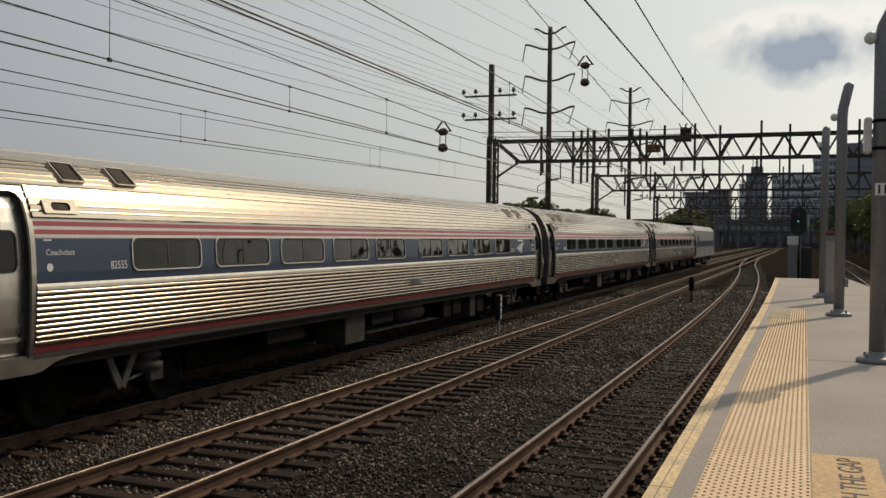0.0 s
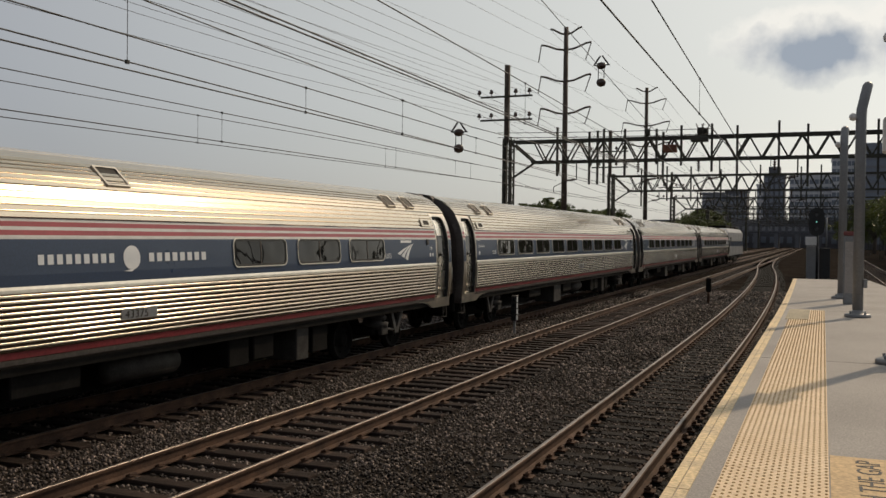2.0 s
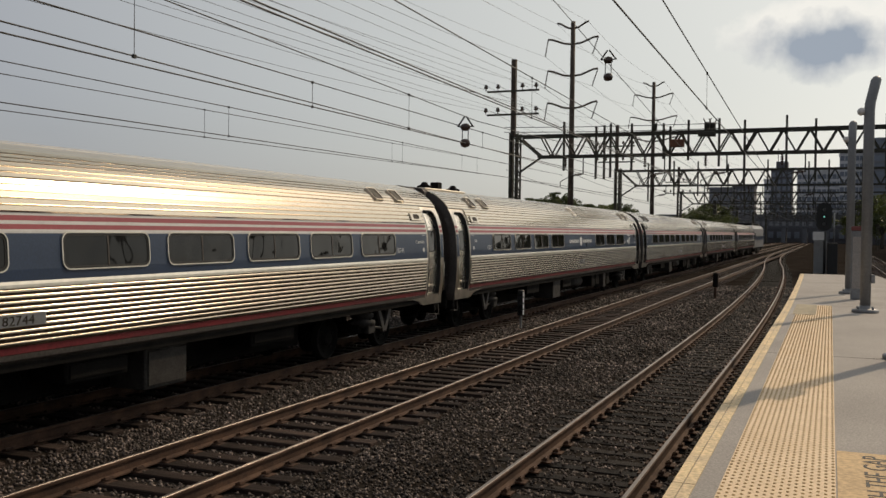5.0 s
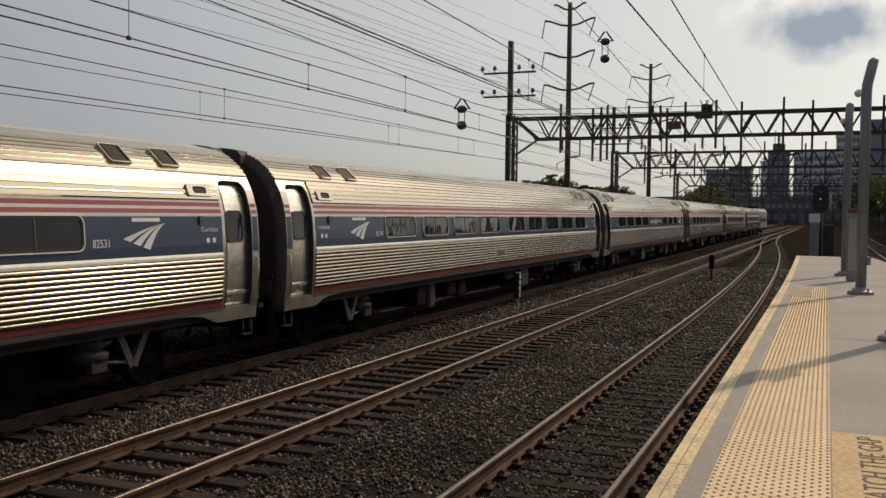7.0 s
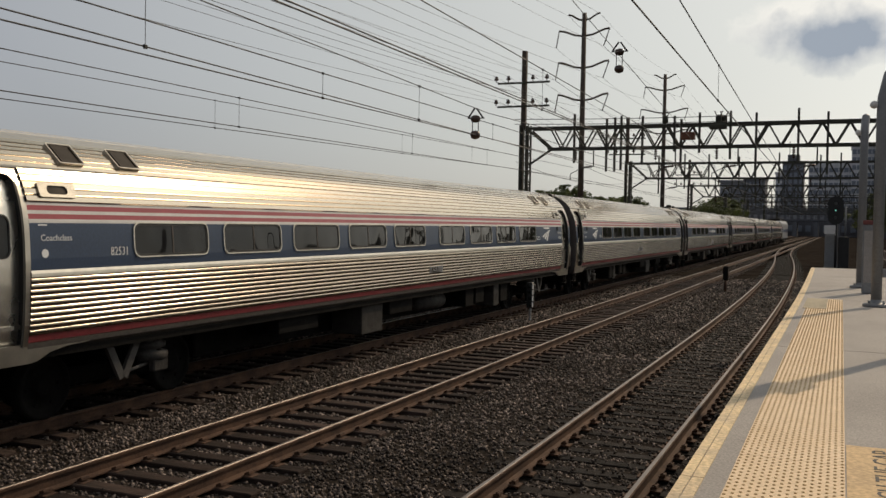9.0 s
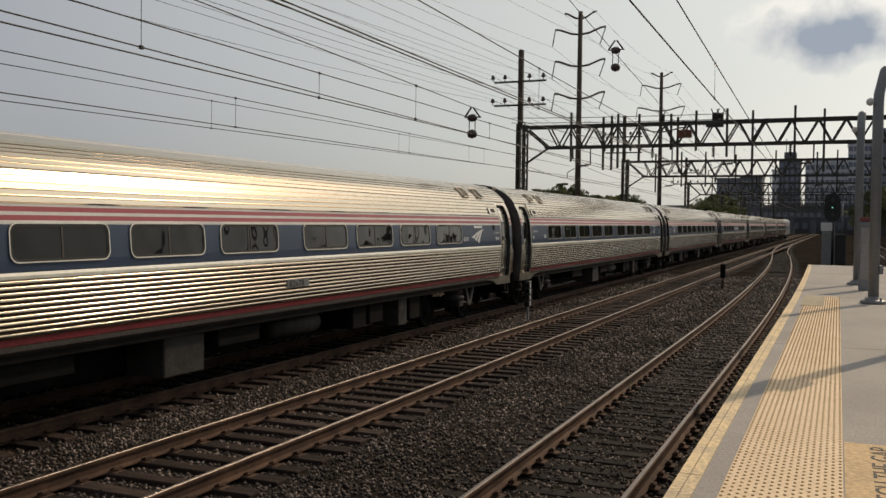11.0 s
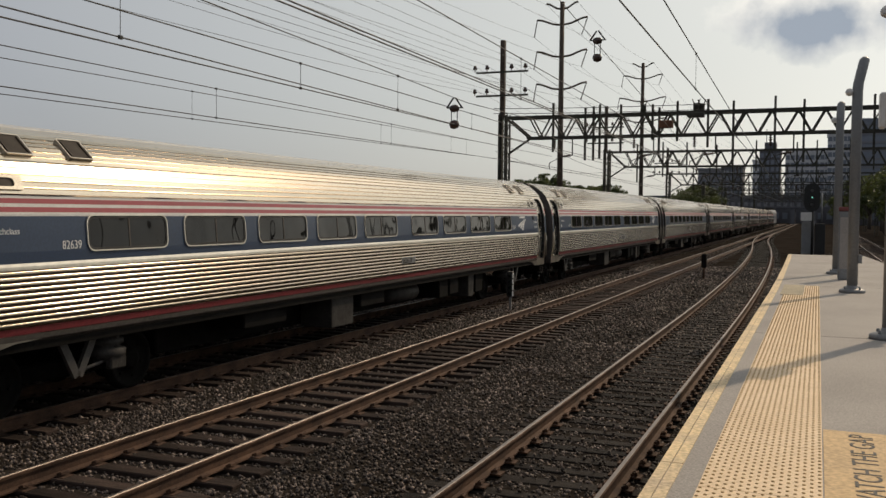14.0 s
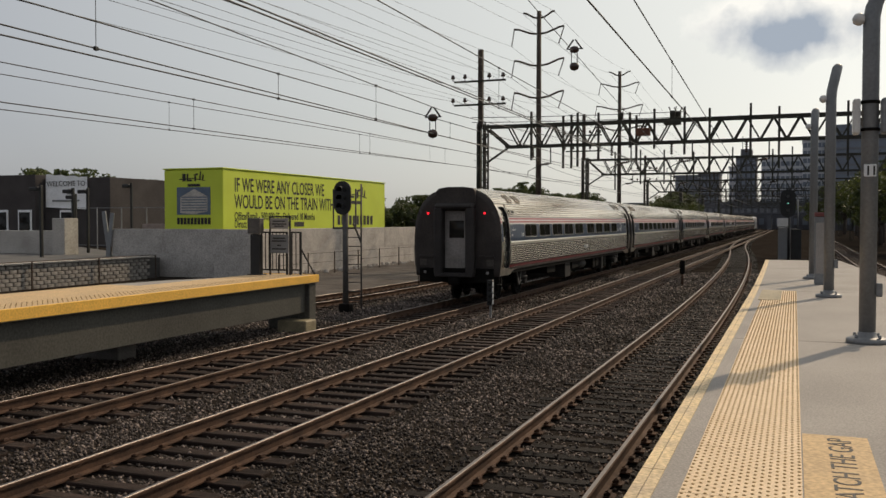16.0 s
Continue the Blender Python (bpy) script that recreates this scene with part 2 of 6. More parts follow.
# ---- mesh helpers ----
def box(bm, x0, x1, y0, y1, z0, z1, bevel=0.0):
    v = [bm.verts.new(p) for p in ((x0, y0, z0), (x1, y0, z0), (x1, y1, z0), (x0, y1, z0), (x0, y0, z1), (x1, y0, z1), (x1, y1, z1), (x0, y1, z1))]
    fs = [bm.faces.new([v[i] for i in q]) for q in ((3, 2, 1, 0), (4, 5, 6, 7), (0, 1, 5, 4), (1, 2, 6, 5), (2, 3, 7, 6), (3, 0, 4, 7))]
    if bevel:
        es = list({e for f in fs for e in f.edges})
        bmesh.ops.bevel(bm, geom=es, offset=bevel, segments=1, affect='EDGES', profile=0.5)


def rod(bm, a, b, r, seg=8, r2=None, cap=True):
    a, b = Vector(a), Vector(b)
    d = (b - a).normalized()
    u = d.orthogonal().normalized()
    w = d.cross(u)
    r2 = r if r2 is None else r2
    ra, rb = [], []
    for i in range(seg):
        t = 2 * math.pi * i / seg
        o = u * math.cos(t) + w * math.sin(t)
        ra.append(bm.verts.new(a + o * r)); rb.append(bm.verts.new(b + o * r2))
    for i in range(seg):
        j = (i + 1) % seg
        f = bm.faces.new((ra[i], ra[j], rb[j], rb[i]))
        f.smooth = seg > 5
    if cap:
        bm.faces.new(ra[::-1]); bm.faces.new(rb)


def path_rod(bm, pts, r, seg=6):
    """One bent rod through the points."""
    pts = [Vector(p) for p in pts]
    rows = []
    for i, p in enumerate(pts):
        d = (pts[min(i + 1, len(pts) - 1)] - pts[max(i - 1, 0)]).normalized()
        ref = Vector((1, 0, 0)) if abs(d.x) < 0.9 else Vector((0, 1, 0))
        u = d.cross(ref).normalized()
        w = d.cross(u)
        rows.append([bm.verts.new(p + (u * math.cos(2 * math.pi * k / seg) + w * math.sin(2 * math.pi * k / seg)) * r) for k in range(seg)])
    for a, b in zip(rows[:-1], rows[1:]):
        for k in range(seg):
            f = bm.faces.new((a[k], a[(k + 1) % seg], b[(k + 1) % seg], b[k]))
            f.smooth = True
    bm.faces.new(rows[0][::-1]); bm.faces.new(rows[-1])


def bar(bm, a, b, w, h):
    """A square bar from a to b, w across (level), h the other way."""
    a, b = Vector(a), Vector(b)
    d = (b - a).normalized()
    ref = Vector((0, 0, 1)) if abs(d.z) < 0.95 else Vector((0, 1, 0))
    u = d.cross(ref).normalized() * (w / 2)
    v = u.cross(d).normalized() * (h / 2)
    q = [bm.verts.new(p + s * u + t * v) for p in (a, b) for s, t in ((-1, -1), (1, -1), (1, 1), (-1, 1))]
    for f in ((0, 1, 2, 3), (7, 6, 5, 4), (1, 0, 4, 5), (2, 1, 5, 6), (3, 2, 6, 7), (0, 3, 7, 4)):
        bm.faces.new([q[i] for i in f])


def sweep(bm, prof, y0, y1, closed=False, caps=True, smooth=False):
    """Profile of (x, z) carried along y."""
    a = [bm.verts.new((x, y0, z)) for x, z in prof]
    b = [bm.verts.new((x, y1, z)) for x, z in prof]
    n = len(prof)
    for i in range(n if closed else n - 1):
        j = (i + 1) % n
        f = bm.faces.new((a[i], b[i], b[j], a[j]))
        f.smooth = smooth
    if closed and caps:
        bm.faces.new(a); bm.faces.new(b[::-1])


def lathe(bm, prof, seg=16, axis='z', at=(0, 0, 0)):
    """Profile of (radius, height) turned about an axis."""
    rings = []
    for r, h in prof:
        ring = []
        for i in range(seg):
            t = 2 * math.pi * i / seg
            c, s = r * math.cos(t), r * math.sin(t)
            p = (c, s, h) if axis == 'z' else ((h, c, s) if axis == 'x' else (c, h, s))
            ring.append(bm.verts.new((p[0] + at[0], p[1] + at[1], p[2] + at[2])))
        rings.append(ring)
    for ra, rb in zip(rings[:-1], rings[1:]):
        for i in range(seg):
            j = (i + 1) % seg
            f = bm.faces.new((ra[i], ra[j], rb[j], rb[i]))
            f.smooth = True
    bm.faces.new(rings[0][::-1]); bm.faces.new(rings[-1])


def mesh_of(name, bm, material):
    bmesh.ops.recalc_face_normals(bm, faces=bm.faces[:])
    me = bpy.data.meshes.new(name)
    bm.to_mesh(me)
    bm.free()
    me.materials.append(material)
    return me


def part(name, bm, material, parent=None, label="", kind=""):
    ob = new(name, mesh_of(name, bm, material))
    if parent is not None:
        ob.parent = parent
    return tagged(ob, label=label, kind=kind)


def again(ob, m, parent=None):
    """Another object on the same mesh."""
    o = new(ob.name.split(".")[0], ob.data)
    o.parent = parent if parent is not None else ob.parent
    o.matrix_basis = m
    for k in ("label", "kind"):
        if k in ob:
            o[k] = ob[k]
    return o


def empty(name, m=None, **tags):
    ob = new(name)
    ob.empty_display_size = 0.2
    if m is not None:
        ob.matrix_basis = m
    return tagged(ob, **tags)


def lettering(name, text, size, material, parent, m, align='LEFT', width=1.0, bold=0.0):
    """Words as a thin mesh, with the built-in font; lies in its own xy plane."""
    cu = bpy.data.curves.new(name, 'FONT')
    cu.body, cu.size, cu.align_x, cu.extrude, cu.offset, cu.resolution_u = text, size, align, 0.001, bold, 3
    tmp = bpy.data.objects.new("tmp", cu)
    scene.collection.objects.link(tmp)
    bpy.context.view_layer.update()
    me = bpy.data.meshes.new_from_object(tmp.evaluated_get(bpy.context.evaluated_depsgraph_get()))
    bpy.data.objects.remove(tmp)
    bpy.data.curves.remove(cu)
    me.transform(Matrix.Diagonal((width, 1, 1, 1)))
    me.materials.clear()
    me.materials.append(material)
    ob = new(name, me)
    ob.parent = parent
    ob.matrix_basis = m
    return ob

# ---- the line: ground, tracks ----
TRACK_A, TRACK_B, TRACK_C, TRACK_D, TRACK_E = -2.73, -7.13, -10.82, -15.95, 4.55
PLAT_Z = 1.22


def smoothstep(a, b, v):
    t = min(1.0, max(0.0, (v - a) / (b - a)))
    return t * t * (3 - 2 * t)


def xa(y):
    """Centre line of the platform track, which runs into the second track at a turnout."""
    if y < 24:
        return TRACK_A
    if y < 100:
        return TRACK_A - 2.75 * ((y - 24) / 76) ** 1.9
    if y < 165:
        return TRACK_A - 2.75 - (TRACK_A - 2.75 - TRACK_B) * (1 - (1 - (y - 100) / 65) ** 2.0)
    return TRACK_B


def xb(y):
    return TRACK_B


def xc(y):
    return TRACK_C


def xd(y):
    return TRACK_D - 1.2 * (1 - smoothstep(14, 34, y))


def xe(y):
    return TRACK_E + 0.00002 * max(0, y - 60) ** 2


def make_ground():
    bm = bmesh.new()
    xs = [-3000, -300, -60, -19, -17.5, 6, 7.5, 60, 300, 3000]
    zs = [-0.45, -0.45, -0.45, -0.40, -0.23, -0.23, -0.5, -0.5, -0.5, -0.5]
    ys = [-600, -60, 0, 60, 200, 600, 4000]
    grid = [[bm.verts.new((x, y, z)) for x, z in zip(xs, zs)] for y in ys]
    for a, b in zip(grid[:-1], grid[1:]):
        for i in range(len(xs) - 1):
            bm.faces.new((a[i], a[i + 1], b[i + 1], b[i]))
    g = part("ground", bm, M_GROUND)
    tagged(g, "dark gritty trackside ground of fine stone and cinder", "ground", kind="structure")


make_ground()


def make_verge():
    """Gravel strip between the far track and the lineside wall."""
    bm = bmesh.new()
    rng = random.Random(21)
    xs = [-28.4 + 1.05 * i for i in range(11)]
    ys = [18 + 2.3 * j for j in range(41)]
    g = [[bm.verts.new((x, y, -0.375 + rng.uniform(-0.015, 0.03))) for x in xs] for y in ys]
    for a, b in zip(g[:-1], g[1:]):
        for i in range(len(xs) - 1):
            bm.faces.new((a[i], a[i + 1], b[i + 1], b[i]))
    tagged(part("gravel_verge", bm, M_GRAVEL), "pale grey trackside gravel beside the lineside wall", "gravel", kind="structure")


make_verge()

RAIL = [(-0.07, -0.18), (0.07, -0.18), (0.07, -0.165), (0.012, -0.145), (0.009, -0.05), (0.034, -0.038), (0.036, -0.012), (0.028, -0.001)]
RAIL = RAIL + [(-x, z) for x, z in RAIL[:1:-1]]


def rail(xf, side, y0, y1, step, name_parent, head):
    """One rail: rusty web and foot, with a polished running band on the head."""
    bm = bmesh.new()
    rows, tops = [], []
    y = y0
    ys = []
    while y < y1:
        ys.append(y); y += step if y < 60 else step * 2
    ys.append(y1)
    for y in ys:
        cx = xf(y) + side * 0.7525
        rows.append([bm.verts.new((cx + px, y, pz)) for px, pz in RAIL])
    for a, b in zip(rows[:-1], rows[1:]):
        for i in range(len(RAIL)):
            j = (i + 1) % len(RAIL)
            bm.faces.new((a[i], b[i], b[j], a[j]))
    bm.faces.new(rows[0]); bm.faces.new(rows[-1][::-1])
    r = part("rail", bm, M_RUST, name_parent)
    bm = bmesh.new()
    rows = []
    for y in ys:
        cx = xf(y) + side * 0.7525
        rows.append([bm.verts.new((cx + px, y, pz)) for px, pz in ((-0.027, -0.004), (-0.020, 0.003), (0.020, 0.003), (0.027, -0.004))])
    for a, b in zip(rows[:-1], rows[1:]):
        for i in range(3):
            bm.faces.new((a[i], b[i], b[i + 1], a[i + 1]))
    part("running_band", bm, head, r, "polished steel running surface")
    return r


def track(name, xf, y0, y1, label):
    th = empty(name, None, label=label, category="railway track", kind="structure")
    rail(xf, -1, y0, y1, 3.0, th, M_RAILTOP)
    rail(xf, 1, y0, y1, 3.0, th, M_RAILDULL if name == "track_c" else M_RAILTOP)
    return th


TRACKS = []
for name, xf, y0, y1, lab in (
        ("track_a", xa, -12, 150, "rusty platform track on dark timber sleepers, curving to a turnout"),
        ("track_b", xb, -12, 420, "rusty through track on weathered timber sleepers in stone ballast"),
        ("track_c", xc, -12, 420, "rusty track under the train on weathered timber sleepers"),
        ("track_d", xd, 6, 420, "bright-railed far track beyond the island platform"),
        ("track_e", xe, 10, 300, "shaded track on the other side of the platform")):
    TRACKS.append((track(name, xf, y0, y1, lab), xf, y0, y1))



# ---- near platform ----
def slab(bm, pts, z0, z1):
    a = [bm.verts.new((x, y, z1)) for x, y in pts]
    b = [bm.verts.new((x, y, z0)) for x, y in pts]
    bm.faces.new(a); bm.faces.new(b[::-1])
    for i in range(len(pts)):
        j = (i + 1) % len(pts)
        bm.faces.new((a[i], b[i], b[j], a[j]))


def edge_x(y):
    return -0.90 - 0.20 * max(0.0, (y - 20) / 20.7) ** 1.5


def domes(name, x0, y0, nx, ny, step, z, material, parent):
    """Rows of low truncated domes, as one mesh."""
    k = 6
    ang = np.arange(k) * 2 * np.pi / k
    lo = np.c_[np.cos(ang) * 0.0115, np.sin(ang) * 0.0115, np.zeros(k)]
    hi = np.c_[np.cos(ang) * 0.008, np.sin(ang) * 0.008, np.full(k, 0.006)]
    unit = np.r_[lo, hi]
    cx, cy = np.meshgrid(x0 + np.arange(nx) * step, y0 + np.arange(ny) * step, indexing="ij")
    gi, gj = np.meshgrid(np.arange(nx), np.arange(ny), indexing="ij")
    at = np.c_[cx.ravel(), cy.ravel(), np.full(cx.size, z)][((gi + gj) % 2 == 0).ravel()]
    verts = (at[:, None, :] + unit[None]).reshape(-1, 3)
    quads = [(i, (i + 1) % k, k + (i + 1) % k, k + i) for i in range(k)]
    faces = []
    for n in range(len(at)):
        o = n * 2 * k
        faces += [tuple(o + v for v in q) for q in quads]
        faces.append(tuple(o + k + i for i in range(k)))
    me = bpy.data.meshes.new(name)
    me.from_pydata(verts.tolist(), [], faces)
    me.materials.append(material)
    ob = new(name, me)
    ob.parent = parent
    return tagged(ob, kind="stuff")


def make_platform():
    p = empty("platform", None, label="pale concrete high platform with yellow tactile strip and painted edge", category="platform", kind="structure")
    # deck in cast bays with open joints
    ys = [-9.0, -2.0, 4.2, 13.22, 22.6, 31.8, 40.7]
    for y0, y1 in zip(ys[:-1], ys[1:]):
        y0, y1 = y0 + 0.012, y1 - 0.012
        xr = lambda y: 2.75 - 1.0 * max(0.0, (y - 26) / 14.7)
        bm = bmesh.new()
        pts = [(edge_x(y0), y0), (edge_x((y0 + y1) / 2), (y0 + y1) / 2), (edge_x(y1), y1), (xr(y1), y1), (xr((y0 + y1) / 2), (y0 + y1) / 2), (xr(y0), y0)]
        slab(bm, pts, PLAT_Z - 0.28, PLAT_Z)
        part("deck_bay", bm, M_CONC, p)
    bm = bmesh.new()
    slab(bm, [(-0.72, -9), (-0.72, 40.5), (1.6, 40.5), (2.5, 20), (2.5, -9)], PLAT_Z - 0.55, PLAT_Z - 0.29)
    part("girder", bm, M_CONC_DARK, p)
    pier = None
    for y in range(-6, 41, 6):
        if pier is None:
            bm = bmesh.new()
            box(bm, -0.35, 1.5, -0.35, 0.35, -0.6, PLAT_Z - 0.55, 0.03)
            pier = part("support", bm, M_CONC_DARK, p, "stained concrete pier")
            pier.matrix_basis = pose(0, y, 0)
        else:
            again(pier, pose(0, y, 0))
    # painted edge boards, in lengths
    y = -6.0
    while y < 40.4:
        y2 = min(y + 3.0, 40.4)
        bm = bmesh.new()
        for a, b in ((-0.008, 0.058), (0.066, 0.135)):
            slab(bm, [(edge_x(y) + a, y + 0.006), (edge_x(y2) + a, y2 - 0.006), (edge_x(y2) + b, y2 - 0.006), (edge_x(y) + b, y + 0.006)], PLAT_Z - 0.14 if a < 0.0 else PLAT_Z - 0.01, PLAT_Z + 0.008)
        part("edge_board", bm, M_YELLOW, p, "worn yellow painted edge board")
        y = y2
    # tactile slabs
    y = -3.0
    while y < 22.6:
        y2 = min(y + 1.22, 22.62)
        bm = bmesh.new()
        box(bm, -0.622, 0.065, y + 0.003, y2 - 0.003, PLAT_Z - 0.01, PLAT_Z + 0.006, 0.002)
        part("tactile_slab", bm, M_TACTILE, p)
        y = y2
    domes("tactile_domes", -0.604, 3.6, 16, 436, 0.0435, PLAT_Z + 0.006, M_DOME, p)
    bm = bmesh.new()
    box(bm, -0.68, -0.24, 19.8, 22.6, PLAT_Z + 0.005, PLAT_Z + 0.014, 0.003)
    part("cover_plate", bm, M_COVER, p, "tan steel cover plate let into the strip")
    bm = bmesh.new()
    box(bm, 0.075, 0.525, 3.2, 7.43, PLAT_Z - 0.004, PLAT_Z + 0.004)
    part("warning_patch", bm, M_PATCH, p, "yellow painted warning patch with stencilled black words")
    lettering("warning_words", "WATCH THE GAP", 0.235, M_INK, p, pose(0.405, 5.52, PLAT_Z + 0.0055, 0, 0, 90), 'LEFT', 0.96)
    return p


# Domes are a darker brown than the slabs they stand on.
M_DOME = mat("scuffed_dome", (0.42, 0.275, 0.12), 0.8, 0.0, 0.3, 4, 40)
PLATFORM = make_platform()


# ---- sleepers, fastenings, ballast ----
TIE_STEP = 0.53


def make_ties():
    bm = bmesh.new()
    box(bm, -1.3, 1.3, -0.115, 0.115, -0.36, -0.182, 0.012)
    tie_mesh = mesh_of("tie", bm, M_TIE)
    oil_mesh = tie_mesh.copy()
    oil_mesh.materials[0] = M_TIE_OIL
    rng = random.Random(4)
    for th, xf, y0, y1 in TRACKS:
        near = 62 if th.name.startswith(("track_b", "track_a")) else 58
        fb = bmesh.new()
        far = bmesh.new()
        y = y0 + 0.2
        n = 0
        while y < min(y1, 230):
            cx = xf(y) + rng.uniform(-0.05, 0.05)
            slope = math.atan((xf(y + 0.5) - xf(y - 0.5)))
            if 4 < y < near and n < 290 and not th.name.startswith("track_e"):
                o = new("tie", oil_mesh if th.name.startswith("track_a") else tie_mesh)
                o.parent = th
                dz = -0.03 if th.name.startswith("track_a") else rng.uniform(0.0, 0.012)
                o.matrix_basis = pose(cx, y + rng.uniform(-0.03, 0.03), dz, rng.uniform(-1.5, 1.5), 0, -math.degrees(slope) + rng.uniform(-1.2, 1.2))
                n += 1
            else:
                box(far, cx - 1.3, cx + 1.3, y - 0.115, y + 0.115, -0.36, -0.178)
            if 5 < y < 70:
                for s in (-1, 1):
                    rx = xf(y) + s * 0.7525
                    box(fb, rx - 0.19, rx + 0.19, y - 0.085, y + 0.085, -0.186, -0.168)
                    for q in (-1, 1):
                        gx = rx + q * 0.105
                        for dy in (-0.045, 0.045):
                            bar(fb, (gx - 0.035 * q, y + dy, -0.155), (gx + 0.03 * q, y + dy, -0.125), 0.022, 0.03)
                        rod(fb, (gx + 0.02 * q, y - 0.06, -0.135), (gx + 0.02 * q, y + 0.06, -0.135), 0.022, 5)
            y += TIE_STEP
        part("fastening", fb, M_RUST, th, "rusty tie plates and spring clips", "stuff")
        part("far_ties", far, M_TIE_OIL if th.name.startswith("track_a") else M_TIE, th, "", "stuff")


def make_ballast():
    """Loose crushed stone, denser near by; each stone a squashed, uneven eight-sided lump."""
    rng = np.random.default_rng(7)
    unit = np.array([(1, 0, 0), (-1, 0, 0), (0, 1, 0), (0, -1, 0), (0, 0, 1), (0, 0, -1)], float)
    tri = np.array([(0, 2, 4), (2, 1, 4), (1, 3, 4), (3, 0, 4), (2, 0, 5), (1, 2, 5), (3, 1, 5), (0, 3, 5)])
    P = []
    for y0, y1, dens in ((5.5, 12, 420), (12, 20, 300), (20, 32, 150), (32, 56, 60)):
        n = int((y1 - y0) * 16.5 * dens)
        P.append(np.c_[rng.uniform(-17.8, -1.3, n), rng.uniform(y0, y1, n)])
    P = np.concatenate(P)
    x, y = P[:, 0], P[:, 1]
    keep = np.ones(len(P), bool)
    z = np.full(len(P), -0.235) + rng.uniform(-0.015, 0.02, len(P))
    inside = np.zeros(len(P), bool)
    for th, xf, y0, y1 in TRACKS[:4]:
        cx = np.array([xf(v) for v in y])
        d = np.abs(x - cx)
        u = ((y - (y0 + 0.2)) / TIE_STEP + 0.5) % 1.0 - 0.5
        on_tie = (d < 1.33) & (np.abs(u) * TIE_STEP < 0.125)
        keep &= ~(on_tie & (rng.random(len(P)) < (0.99 if th.name != "track_a" else 0.86)))
        keep &= ~((np.abs(d - 0.7525) < 0.10))
        inside |= d < 1.35
        z = np.where(on_tie, -0.19 if th.name == "track_a" else -0.175, z)
    shoulder = ~inside
    z = np.where(shoulder, z + 0.035 * rng.random(len(P)) - 0.005, z)
    x, y, z = x[keep], y[keep], z[keep]
    n = len(x)
    size = rng.uniform(0.014, 0.034, n) * (1 + 0.35 * (y > 20) + 0.4 * (y > 32))
    rot = rng.normal(size=(n, 4)); rot /= np.linalg.norm(rot, axis=1)[:, None]
    w, a, b, c = rot.T
    R = np.stack([np.stack([1 - 2 * (b * b + c * c), 2 * (a * b - c * w), 2 * (a * c + b * w)], -1),
                  np.stack([2 * (a * b + c * w), 1 - 2 * (a * a + c * c), 2 * (b * c - a * w)], -1),
                  np.stack([2 * (a * c - b * w), 2 * (b * c + a * w), 1 - 2 * (a * a + b * b)], -1)], 1)
    stretch = rng.uniform(0.6, 1.35, (n, 6, 1))
    shape = unit[None] * stretch * size[:, None, None]
    v = np.einsum("nij,nkj->nki", R, shape) + np.stack([x, y, z], -1)[:, None, :]
    faces = (tri[None] + (np.arange(n) * 6)[:, None, None]).reshape(-1, 3)
    me = bpy.data.meshes.new("ballast")
    me.vertices.add(n * 6); me.vertices.foreach_set("co", v.reshape(-1).astype(np.float32))
    me.loops.add(len(faces) * 3); me.loops.foreach_set("vertex_index", faces.reshape(-1).astype(np.int32))
    me.polygons.add(len(faces)); me.polygons.foreach_set("loop_start", np.arange(0, len(faces) * 3, 3, dtype=np.int32))
    me.update(calc_edges=True)
    me.materials.append(M_BALLAST)
    tagged(new("ballast", me), "dark brown crushed stone ballast between the tracks", "ballast", kind="stuff")

# ---- the train ----
# half width of the car body at a height above the rails
PROFILE = [(1.18, 1.55), (1.45, 1.585), (1.9, 1.60), (2.3, 1.595), (2.75, 1.56), (3.0, 1.505), (3.2, 1.43), (3.4, 1.325), (3.6, 1.155), (3.78, 0.92), (3.895, 0.64), (3.965, 0.31), (3.985, 0.0)]


def half(z):
    for (z0, w0), (z1, w1) in zip(PROFILE[:-1], PROFILE[1:]):
        if z <= z1:
            return w0 + (w1 - w0) * (z - z0) / (z1 - z0)
    return 0.0


def arc(z0, z1, n):
    return [(half(z0 + (z1 - z0) * i / n), z0 + (z1 - z0) * i / n) for i in range(n + 1)]


def upper_curve():
    """Roof curve from the stripe up and over, by arc length, as (x, z) with x >= 0."""
    pts = [Vector((w, z)) for z, w in PROFILE if z > 3.0]
    pts = [Vector((half(2.985), 2.985))] + pts
    out, seg = [], 24
    for a, b in zip(pts[:-1], pts[1:]):
        for i in range(seg):
            out.append(a.lerp(b, i / seg))
    out.append(pts[-1])
    return out


def fluted(pts, pitch, depth, edges=(0.09, 0.22, 0.78, 0.91)):
    """Adds rounded ribs, a pitch apart, to a curve of Vectors."""
    out, run = [], 0.0
    total = sum((b - a).length for a, b in zip(pts[:-1], pts[1:]))
    count = max(1, round(total / pitch))
    p = total / count
    targets = [(k + f) * p for k in range(count) for f in (0.0, *edges)] + [total]
    lift = ([0.0, 0.65, 1.0, 1.0, 0.65] * count) + [0.0]
    i, acc = 0, 0.0
    for tgt, up in zip(targets, lift):
        while i < len(pts) - 2 and acc + (pts[i + 1] - pts[i]).length < tgt:
            acc += (pts[i + 1] - pts[i]).length
            i += 1
        a, b = pts[i], pts[i + 1]
        L = (b - a).length or 1e-6
        q = a.lerp(b, min(1.0, max(0.0, (tgt - acc) / L)))
        t = (b - a) / L
        nrm = Vector((t.y, -t.x))
        if nrm.x < 0 and nrm.y < 0:
            nrm = -nrm
        q = q + nrm * depth * up
        out.append((q.x, q.y))
    return out


